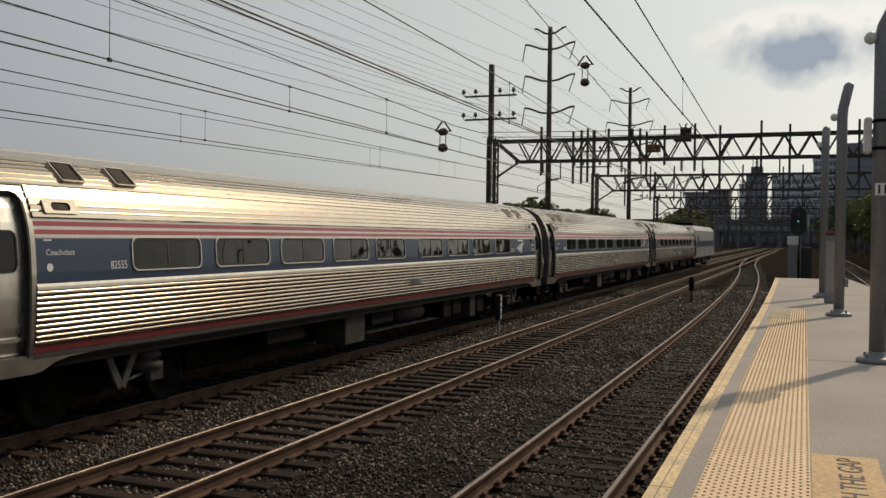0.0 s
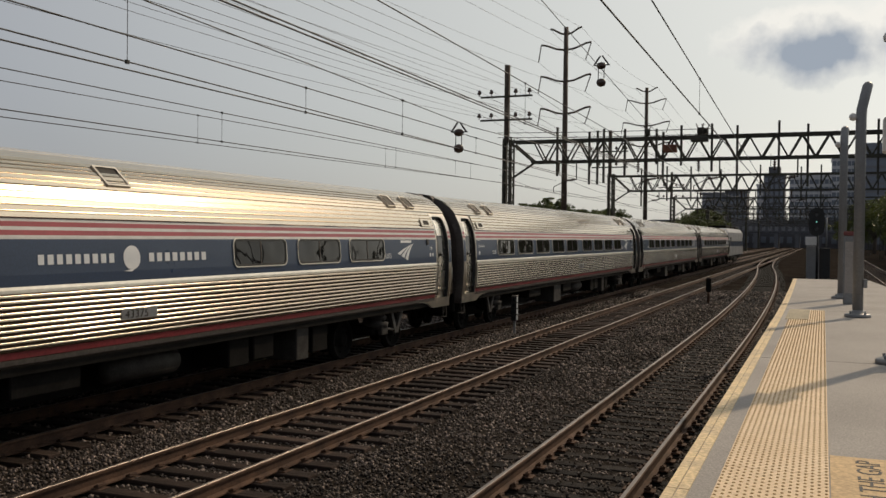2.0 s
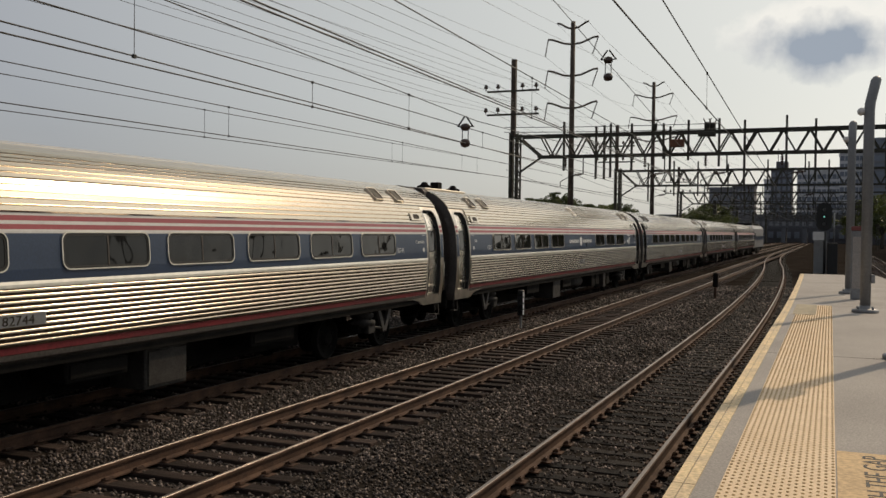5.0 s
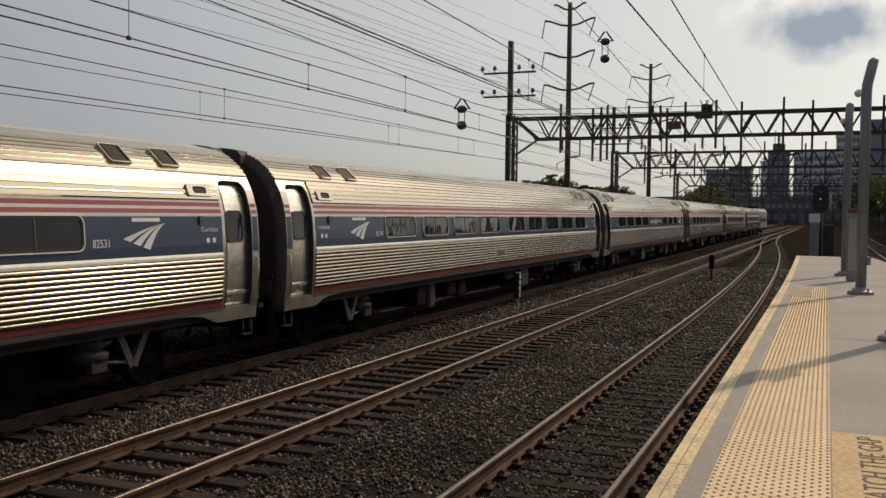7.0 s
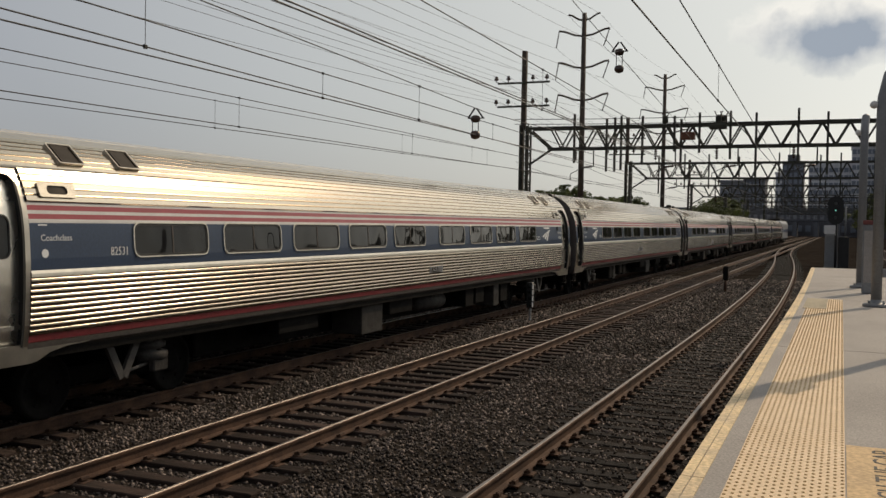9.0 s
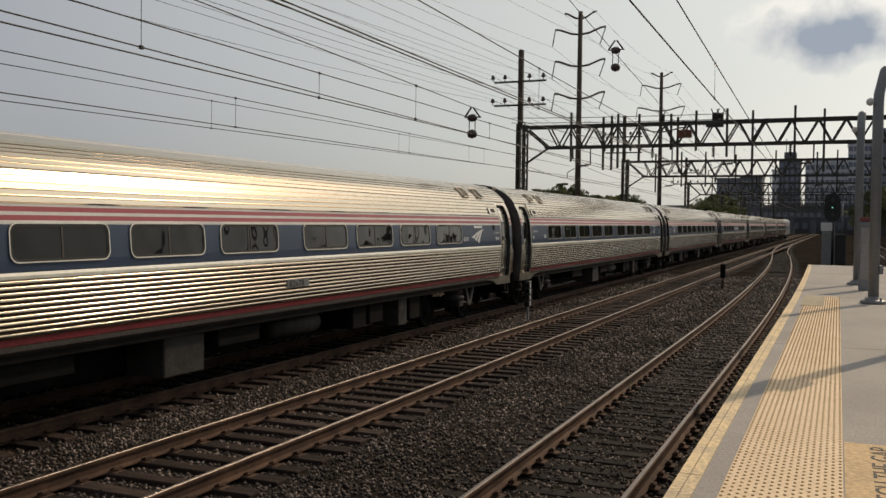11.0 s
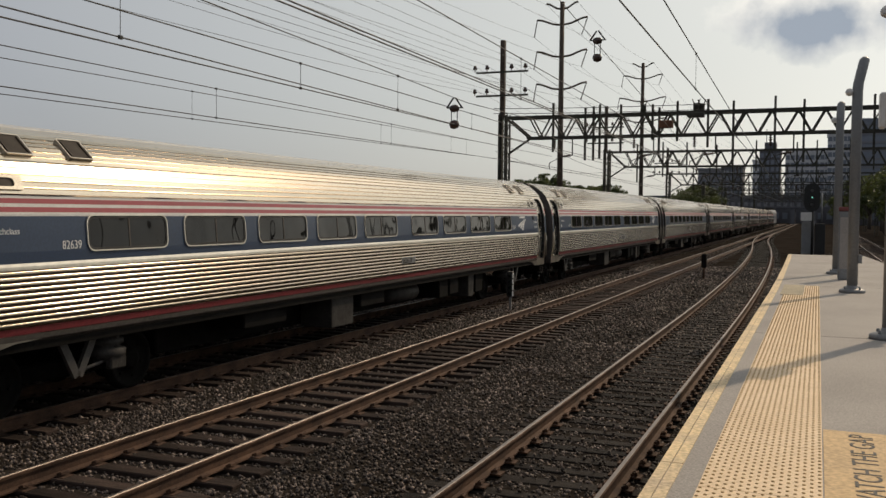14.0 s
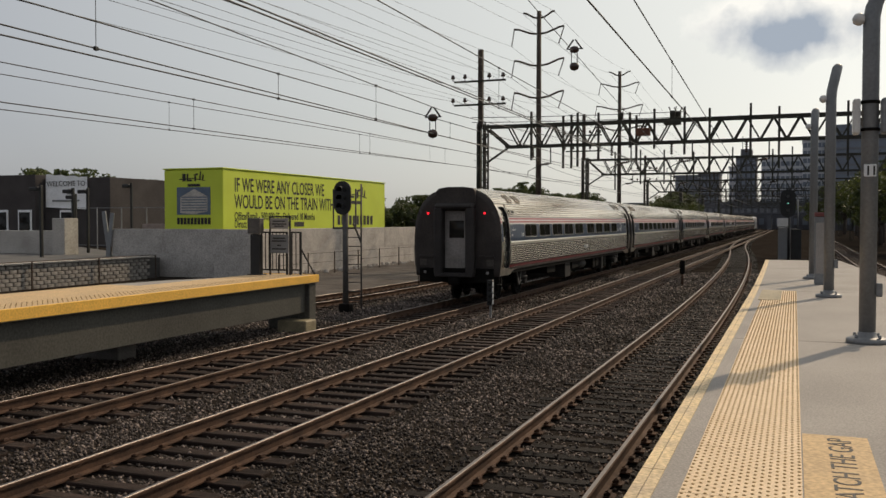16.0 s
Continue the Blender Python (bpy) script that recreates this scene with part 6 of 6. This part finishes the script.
def make_hoarding():
    h = empty("wrapped_building", None, label="low building wrapped in a lime green printed advertisement", category="hoarding")
    bm = bmesh.new()
    box(bm, -35.8, -31.6, 46.0, 69.0, -0.45, 5.92, 0.05)
    part("body", bm, M_LIME, h)
    bm = bmesh.new()
    box(bm, -35.86, -31.54, 45.94, 69.06, 5.93, 6.0, 0.01)
    part("coping", bm, M_LIME, h)
    face = Matrix(((0, 0, 1, -31.588), (1, 0, 0, 46), (0, 1, 0, 0), (0, 0, 0, 1)))

    def on(u, v):
        return face @ Matrix.Translation((u, v, 0))
    flat_text("IF WE WERE ANY CLOSER WE", 1.2, h, on(1.2, 4.62), 0.70, 0.014)
    flat_text("WOULD BE ON THE TRAIN WITH YOU", 1.2, h, on(1.2, 3.60), 0.70, 0.014)
    flat_text("Office/Retail - 500,000 SF - Delivered 18 Months", 0.68, h, on(1.2, 2.90), 0.74, 0.006)
    flat_text("Direct Train", 0.68, h, on(1.2, 2.42), 0.74, 0.006)

    for k, w in enumerate((1.0, 0.7, 1.3)):
        bm = bmesh.new()
        box(bm, 0, w, 0, 0.32, 0, 0.006)
        part("print_bar", bm, M_INK, h).matrix_basis = on(5.6 + 1.35 * k, 2.45)

    def shape(pts, m):
        bm = bmesh.new()
        a = [bm.verts.new((u, v, 0.0)) for u, v in pts]
        b = [bm.verts.new((u, v, 0.006)) for u, v in pts]
        bm.faces.new(a[::-1]); bm.faces.new(b)
        for i in range(len(pts)):
            j = (i + 1) % len(pts)
            bm.faces.new((a[i], a[j], b[j], b[i]))
        o = part("mark", bm, M_INK, h)
        o.matrix_basis = m
    # emblem as plain shapes and the unreadable line as bars
    def emblem(m):
        shape([(0.0, 0.0), (0.32, 0.0), (0.32, 0.62), (0.0, 0.62)], m)
        shape([(0.42, 0.0), (0.9, 0.0), (0.9, 0.14), (0.58, 0.14), (0.58, 0.62), (0.42, 0.62)], m)
        shape([(0.98, 0.48), (1.5, 0.48), (1.5, 0.62), (1.32, 0.62), (1.32, 0.0), (1.16, 0.0), (1.16, 0.62), (0.98, 0.62)][:4], m)
        shape([(1.16, 0.0), (1.32, 0.0), (1.32, 0.47), (1.16, 0.47)], m)
        shape([(1.6, 0.1), (1.75, 0.1), (1.8, 0.75), (1.7, 0.85)], m)
        shape([(1.85, 0.1), (2.0, 0.1), (2.05, 0.5), (1.95, 0.6)], m)
        shape([(-0.3, 0.12), (1.0, 0.20), (2.2, 0.02), (2.2, 0.07), (1.0, 0.27), (-0.3, 0.20)], m @ Matrix.Translation((0, 0, 0.007)))
        shape([(0.5, -0.42), (1.7, -0.42), (1.7, -0.2), (0.5, -0.2)], m)
    emblem(on(15.8, 4.6) @ Matrix.Diagonal((1.7, 1.1, 1, 1)))
    for k in range(10):
        shape([(0, 0), (0.42, 0), (0.42, 0.7), (0, 0.7)], on(14.6 + 0.62 * k, 2.55))
    end = Matrix(((1, 0, 0, -35.8), (0, 0, -1, 45.988), (0, 1, 0, 0), (0, 0, 0, 1)))

    def one(u, v):
        return end @ Matrix.Translation((u, v, 0))
    emblem(one(1.35, 5.2) @ Matrix.Diagonal((0.75, 0.75, 1, 1)))
    bm = bmesh.new()
    box(bm, -34.85, -32.45, 45.97, 45.99, 3.2, 4.85)
    pic = part("picture", bm, M_PICTURE, h, "printed picture of a glazed building")
    bm = bmesh.new()
    slab2 = [(-34.6, 3.3), (-33.6, 3.22), (-32.65, 3.4), (-32.65, 4.3), (-33.6, 4.75), (-34.6, 4.25)]
    a = [bm.verts.new((x, 45.962, z)) for x, z in slab2]
    bm.faces.new(a)
    part("printed_block", bm, M_WALL, pic)
    for k in range(6):
        bm = bmesh.new()
        box(bm, -34.5, -32.7, 45.955, 45.960, 3.42 + 0.16 * k, 3.48 + 0.16 * k)
        part("printed_band", bm, M_PICTURE, pic)
    for k in range(10):
        shape([(0, 0), (0.19, 0), (0.19, 0.40), (0, 0.40)], one(0.95 + 0.245 * k, 2.62))


make_hoarding()


def make_plaza():
    bm = bmesh.new()
    slab(bm, [(-34.2, 10), (-34.2, 43.5), (-120, 110), (-160, 60), (-120, 10)], -0.44, 0.70)
    tagged(part("pavement", bm, M_PAVE), "dark raised plaza paving behind a block wall", "paving", kind="structure")
    w = empty("wall_plaza", None, label="rough split-block garden wall with stone cap", category="wall", kind="structure")
    rng = random.Random(8)
    bm = bmesh.new()
    box(bm, -0.1, 0.14, -0.22, 0.22, 0.01, 0.19, 0.02)
    bl = mesh_of("block", bm, M_BLOCK)
    for r in range(6):
        y = 16.0 + (0.23 if r % 2 else 0)
        while y < 42.2:
            o = new("block", bl); o.parent = w
            o.matrix_basis = pose(-34.0 + rng.uniform(-0.015, 0.02), y, -0.45 + 0.2 * r)
            y += 0.46
    y = 16.0
    bm = bmesh.new(); box(bm, -0.2, 0.24, -0.58, 0.58, 0, 0.09, 0.015)
    cap = mesh_of("cap_stone", bm, M_WALL)
    while y < 42.4:
        o = new("cap_stone", cap); o.parent = w
        o.matrix_basis = pose(-34.0, y, 0.755)
        y += 1.18
    r = empty("railing", None, label="thin dark railing along the garden wall", category="railing")
    for i in range(6):
        bm = bmesh.new()
        bar(bm, (-33.7, 20 + i * 4.5, -0.4), (-33.7, 20 + i * 4.5, 0.92), 0.06, 0.06)
        part("post", bm, M_POLE, r)
    bm = bmesh.new(); rod(bm, (-33.7, 17, 0.9), (-33.7, 42.5, 0.9), 0.025, 6)
    part("rail", bm, M_POLE, r)


make_plaza()


def make_clubhouse():
    b = empty("dark_building", None, label="flat-roofed dark clad building with white welcome banner", category="building")
    bm = bmesh.new()
    box(bm, -78, -59.9, 60, 72, 0.6, 6.72, 0.03)
    part("wall", bm, M_DARKWALL, b)
    bm = bmesh.new()
    box(bm, -59.9, -52.9, 61.0, 70, 0.6, 6.45, 0.03)
    part("wall", bm, M_DARKWALL, b)
    bm = bmesh.new()
    n = 10
    top = [bm.verts.new((-59.6 + 4.5 * i / n, 60.9 - 0.10 * math.sin(i * 1.7) ** 2, 6.78 - 0.03 * i + 0.05 * math.sin(i * 2.1))) for i in range(n + 1)]
    bot = [bm.verts.new((-59.6 + 4.5 * i / n, 60.85 - 0.12 * math.sin(i * 1.3) ** 2, 3.98 - 0.02 * i)) for i in range(n + 1)]
    for i in range(n):
        f = bm.faces.new((top[i], top[i + 1], bot[i + 1], bot[i])); f.smooth = True
    bn = part("banner", bm, M_BANNER, b, "white fabric welcome banner")
    m = Matrix(((1, 0, 0, -59.35), (0, 0, -1, 60.72), (0, 1, 0, 0), (0, 0, 0, 1)))
    flat_text("WELCOME TO", 0.62, bn, m @ Matrix.Translation((0, 5.75, 0)), 1.02)
    for u, v, w, h in ((2.2, 5.05, 0.42, 0.45), (0.6, 4.45, 2.9, 0.14)):
        bm = bmesh.new()
        box(bm, u, u + w, v, v + h, 0, 0.01)
        part("print_bar", bm, M_POST, bn).matrix_basis = m
    for x in (-63.6, -61.0, -57.4):
        bm = bmesh.new()
        box(bm, x - 0.75, x + 0.75, 59.9 + (1 if x > -59.9 else 0), 59.99 + (1 if x > -59.9 else 0), 0.7, 3.75, 0.02)
        d = part("door", bm, M_BANNER, b, "white framed glazed door")
        bm = bmesh.new()
        box(bm, x - 0.58, x + 0.58, 59.86 + (1 if x > -59.9 else 0), 59.9 + (1 if x > -59.9 else 0), 0.9, 3.55)
        part("pane", bm, M_GLASS, d)
    for nm, x0, x1, y0, y1, z1, m_ in (("screen_wall", -75, -43.5, 46.0, 46.4, 2.2, M_WALL), ("screen_wall", -43.6, -42.6, 45, 46.2, 3.0, M_WALL), ("screen_wall", -45.6, -41.0, 56, 56.4, 2.6, mat("pinkish_block", (0.33, 0.26, 0.235), 0.9, 0.0, 0.3))):
        bm = bmesh.new(); box(bm, x0, x1, y0, y1, 0.55, z1, 0.03)
        tagged(part(nm, bm, m_), "bare concrete screen wall on the plaza", "wall", kind="structure")
    # area lamps
    for x, y, z in ((-45.3, 47.0 + 7.5, 5.6), (-41.0, 41.5, 4.9), (-44.5, 47.8, 5.0), (-44.0, 48.6, 5.0), (-46.8, 50.5, 4.7)):
        l = empty("area_lamp", None, label="black square pole with a shoebox floodlight head", category="street lamp", group="plaza lamps")
        bm = bmesh.new(); box(bm, x - 0.08, x + 0.08, y - 0.08, y + 0.08, 0.6, z, 0.01); part("pole", bm, M_SIGNAL, l)
        bm = bmesh.new(); box(bm, x - 0.75, x - 0.1, y - 0.2, y + 0.2, z - 0.35, z - 0.10, 0.05); part("lamp_head", bm, M_SIGNAL, l)
    # mesh fence panels
    f = empty("mesh_fence", None, label="tall thin chain-link fence posts round the plaza", category="fence")
    for i in range(9):
        bm = bmesh.new()
        bar(bm, (-54 + i * 2.4, 58, 0.6), (-54 + i * 2.4, 58, 3.9), 0.07, 0.07)
        part("post", bm, M_POST, f)
    bm = bmesh.new()
    for z in (0.9, 3.85):
        rod(bm, (-54, 58, z), (-34.8, 58, z), 0.03, 5)
    part("rail", bm, M_POST, f)
    g = empty("leaning_board", None, label="two grey planks leaning in a V by the wall end", category="timber")
    bm = bmesh.new(); bar(bm, (-38.3, 44.1, 0.6), (-38.9, 44.3, 3.4), 0.28, 0.08); part("plank", bm, M_POST, g)
    bm = bmesh.new(); bar(bm, (-38.2, 43.8, 0.6), (-37.9, 43.9, 3.3), 0.28, 0.08); part("plank", bm, M_POST, g)


make_clubhouse()

# ---- trees ----
M_LEAF = mat("summer_leaves", (0.052, 0.068, 0.022), 0.6, 0.0, 0.4, 0.6, 6, col2=(0.035, 0.050, 0.014), island=0.45)
_n, _l = M_LEAF.node_tree.nodes, M_LEAF.node_tree.links
_tr = _n.new("ShaderNodeBsdfTranslucent")
_tr.inputs["Color"].default_value = (0.080, 0.098, 0.024, 1)
_mx = _n.new("ShaderNodeMixShader")
_mx.inputs[0].default_value = 0.4
_l.new(_n["Principled BSDF"].outputs[0], _mx.inputs[1])
_l.new(_tr.outputs[0], _mx.inputs[2])
_l.new(_mx.outputs[0], _n["Material Output"].inputs[0])
M_BARK = mat("bark", (0.075, 0.06, 0.048), 0.9, 0.0, 0.4, 3, 20)


def tree_meshes(seed, h, r, leaves, leaf):
    rng = np.random.default_rng(seed)
    rr = random.Random(seed)
    bm = bmesh.new()
    rod(bm, (0, 0, 0), (0.1, 0, h * 0.45), r * 0.07, 8, r * 0.045)
    tips = []
    for k in range(9):
        a = rr.uniform(0, 6.28)
        z0 = h * rr.uniform(0.25, 0.45)
        tip = (math.cos(a) * r * rr.uniform(0.4, 0.8), math.sin(a) * r * rr.uniform(0.4, 0.8), h * rr.uniform(0.5, 0.9))
        rod(bm, (0.05, 0, z0), tip, r * 0.035, 6, r * 0.012)
        tips.append(tip)
    tips.append((0, 0, h * 0.93))
    trunk = mesh_of("trunk", bm, M_BARK)
    cl = []
    for t in tips:
        for _ in range(4):
            cl.append((t[0] + rr.gauss(0, r * 0.28), t[1] + rr.gauss(0, r * 0.28), t[2] + rr.gauss(0, h * 0.09), r * rr.uniform(0.16, 0.34)))
    cl = np.array(cl)
    pick = rng.integers(0, len(cl), leaves)
    d = rng.normal(size=(leaves, 3)); d /= np.linalg.norm(d, axis=1)[:, None]
    rad = cl[pick, 3] * rng.uniform(0.35, 1.08, leaves) ** 0.6
    c = cl[pick, :3] + d * rad[:, None] * (1, 1, 0.8)
    c[:, 2] = np.clip(c[:, 2], h * 0.14, h * 1.02)
    u = rng.normal(size=(leaves, 3)); u /= np.linalg.norm(u, axis=1)[:, None]
    v = np.cross(u, d); v /= np.linalg.norm(v, axis=1)[:, None] + 1e-9
    s = leaf * rng.uniform(0.6, 1.4, leaves)[:, None]
    q = np.stack([c - u * s, c + v * s * 0.6, c + u * s, c - v * s * 0.6], 1).reshape(-1, 3)
    me = bpy.data.meshes.new("crown")
    me.from_pydata(q.tolist(), [], [tuple(range(i * 4, i * 4 + 4)) for i in range(leaves)])
    me.materials.append(M_LEAF)
    return trunk, me


KINDS = [tree_meshes(11, 8.0, 3.4, 5200, 0.17), tree_meshes(12, 10.0, 4.2, 6500, 0.18), tree_meshes(13, 6.0, 3.6, 4600, 0.16)]


def tree(x, y, h, kind, label="leafy dark green summer tree behind the railway", base=-0.5):
    tr, cr = KINDS[kind]
    t = empty("tree", None, label=label, category="tree", group="trees along the line")
    k = h / (8.0, 10.0, 6.0)[kind]
    for nm, me in (("trunk", tr), ("crown", cr)):
        o = new(nm, me); o.parent = t
        o.scale = (k, k, k)
    t.matrix_basis = pose(x, y, base, 0, 0, (x * 37 + y * 11) % 360)
    return t


for x, y, h, k in ((-45.2, 150, 8.6, 1), (-42.2, 152, 9.6, 0), (-49, 160, 6.8, 2), (-34.2, 148, 7.6, 2), (-31.6, 150, 7.8, 0), (-34, 158, 6.2, 2), (-24.5, 155, 5.4, 2),
                   (-66, 140, 7.0, 1), (-60, 146, 7.5, 2), (-72, 150, 6.5, 0), (-54, 150, 6.5, 2), (-80, 120, 6.6, 1), (-90, 118, 6.5, 2), (-71, 100, 7.6, 0), (-64, 84, 7.6, 2), (-95, 92, 8, 1), (-50, 175, 8.5, 1),
                   (-22, 190, 9.0, 1), (-25, 215, 9.5, 0), (-20.5, 170, 6.5, 2), (-30, 240, 10, 1),
                   (10.5, 108, 9.5, 1), (12.5, 125, 10.5, 0), (11.2, 140, 9.0, 2), (13, 158, 11.5, 1), (11, 176, 10.0, 2), (12.0, 198, 11.0, 0), (13, 225, 12.0, 1), (12, 255, 12.0, 2), (9.6, 96, 7.5, 2), (14, 300, 13, 0), (6.5, 265, 8.5, 2)):
    tree(x, y, h, k)
tree(-70.5, 74.5, 7.9, 2, "tree top showing over the dark building's roof", 0.0)
tree(-76, 66, 5.4, 0, "leafy tree beside the dark building")


# ---- distance ----
# Far facades: distance haze is mixed into the base colours.
M_FAR_WALL = mat("hazy_grey_facade", (0.19, 0.195, 0.215), 0.8, 0.0, 0.2, 0.05, 0.6)
M_FAR_PALE = mat("hazy_pale_facade", (0.60, 0.60, 0.62), 0.8, 0.0, 0.15, 0.05, 0.6)
M_FAR_DARK = mat("dark_tower_facade", (0.095, 0.097, 0.11), 0.7, 0.0, 0.2, 0.05, 0.6)
M_FAR_GLASS = mat("far_glazing", (0.17, 0.195, 0.24), 0.4, 0.0, 0.1, 0.05, 0.6)


def far_block(name, x0, x1, y, d, z1, wallm, cols, rows, label, glass=M_FAR_GLASS, z0=-0.5, wf=0.6, hf=0.55):
    b = empty(name, None, label=label, category="building")
    bm = bmesh.new()
    box(bm, x0, x1, y, y + d, z0, z1)
    part("wall", bm, wallm, b)
    bm = bmesh.new()
    box(bm, x0 - 0.3, x1 + 0.3, y - 0.3, y + d, z1 + 0.004, z1 + 0.9)
    part("parapet", bm, wallm, b)
    cw, rh = (x1 - x0) / cols, (z1 - z0 - 1.5) / rows
    bm = bmesh.new()
    box(bm, -cw * wf / 2, cw * wf / 2, -0.10, 0.05, -rh * hf / 2, rh * hf / 2)
    box(bm, -cw * wf / 2 - 0.1, cw * wf / 2 + 0.1, -0.22, 0.0, -rh * hf / 2 - 0.18, -rh * hf / 2 - 0.03)
    me = mesh_of("window", bm, glass)
    for i in range(cols):
        for j in range(rows):
            o = new("window", me); o.parent = b
            o.matrix_basis = pose(x0 + cw * (i + 0.5), y, z0 + 1.2 + rh * (j + 0.5))
    return b


far_block("office_tower", -47.5, -38.2, 400, 14, 21.5, M_FAR_WALL, 5, 7, "hazy grey mid-rise block in the distance")
far_block("office_tower", -37.6, -29.2, 396, 14, 22.3, M_FAR_DARK, 5, 8, "dark hazy mid-rise block in the distance")
TOWER = far_block("dark_tower", -22.4, -14.4, 390, 12, 28.5, M_FAR_DARK, 4, 10, "dark stepped tower block in the distance")
bm = bmesh.new(); box(bm, -20.6, -16.2, 391, 399, 29.4, 32.0); rod(bm, (-20.0, 394, 32), (-20.0, 394, 37.5), 0.15, 5)
part("roof_plant", bm, M_FAR_DARK, TOWER)
far_block("pale_office", -13.6, 4.0, 420, 20, 29.5, M_FAR_PALE, 9, 9, "long pale terraced office building in the haze", wf=0.82)
far_block("pale_office", 3.0, 14.0, 412, 20, 36.5, M_FAR_PALE, 6, 11, "tall pale office wing with banded windows", wf=0.85)
far_block("glass_office", 13.2, 40.0, 404, 24, 41.0, M_FAR_GLASS, 12, 12, "large blue glass office block in the haze", M_FAR_WALL, wf=0.9, hf=0.2)
far_block("white_office", -27.5, -22.8, 430, 12, 26.5, M_FAR_PALE, 3, 8, "narrow white block behind the tower")
far_block("low_block", -62, 42, 366, 8, 9.2, M_FAR_DARK, 34, 2, "long low dark block behind the road bridge")
# road bridge across the line
br = empty("road_bridge", None, label="grey road bridge with arched openings across the far tracks", category="bridge")
bm = bmesh.new(); box(bm, -60, 40, 345, 356, 5.2, 8.4, 0.1); part("deck", bm, M_FAR_DARK, br)
bm = bmesh.new(); box(bm, -60, 40, 344.6, 344.98, 8.0, 9.6); part("parapet", bm, M_FAR_DARK, br)
for i in range(14):
    bm = bmesh.new(); box(bm, -58 + i * 7, -56.6 + i * 7, 345.2, 355.8, -0.5, 5.2); part("pier", bm, M_FAR_DARK, br)
for i in range(30):
    bm = bmesh.new(); box(bm, -40 + i * 2.2, -38.8 + i * 2.2, 344.75, 344.97, 5.9, 7.4); part("opening", bm, M_FAR_WALL, br)
for x0, x1, y, z in ((-160, -50, 330, 9.0), (40, 220, 330, 14.0), (-330, -140, 300, 10)):
    bm = bmesh.new()
    rng = random.Random(int(x0))
    n = 40
    for i in range(n):
        cx = x0 + (x1 - x0) * (i + rng.random()) / n
        s = rng.uniform(3, 7)
        lathe(bm, [(s * 0.4, -0.5), (s, z * 0.3), (s * rng.uniform(0.7, 1), z * rng.uniform(0.6, 0.8)), (s * 0.35, z * rng.uniform(0.85, 1.1))], 7, 'z', (cx, y + rng.uniform(-8, 8), 0))
    tagged(part("far_woods", bm, M_LEAF), "dark distant belt of trees", "woods", kind="stuff")

make_ties()
make_ballast()


# ---- what moves: the train pulls away along its track ----
def gap_at(t):
    """Metres along the track of the coupling behind the third car; the train gathers speed."""
    return 7.583 + 7.599 * t + 0.1339 * t * t - 0.000368 * t ** 3


OFFSET = {k: PITCH * (3.5 - k) for k in range(1, 9)}


def motions():
    steps = [i * 0.5 for i in range(33)]
    for k, car in CARS.items():
        walk(car, [(t, pose(TRACK_C, gap_at(t) + OFFSET[k], 0, 0, 0, 180 if k == 5 else 0)) for t in steps])
    walk(LOCO, [(t, pose(TRACK_C, gap_at(t) + 3 * PITCH + 9.9, 0)) for t in steps])
    spins = []
    for i in range(481):
        t = i / 30
        spins.append((t, -math.degrees((gap_at(t) - gap_at(0)) / 0.46)))
    for thing in (*CARS.values(), LOCO):
        for bogie in thing.children:
            if bogie.name.split(".")[0] != "bogie":
                continue
            turned = -1 if abs(bogie.matrix_basis.to_euler().z) > 1 else 1
            if thing is CARS[5]:
                turned = -turned
            for w in bogie.children:
                if w.name.split(".")[0] == "wheelset":
                    p = w.matrix_basis.translation.copy()
                    walk(w, [(t, pose(p.x, p.y, p.z, a * turned)) for t, a in spins])


motions()
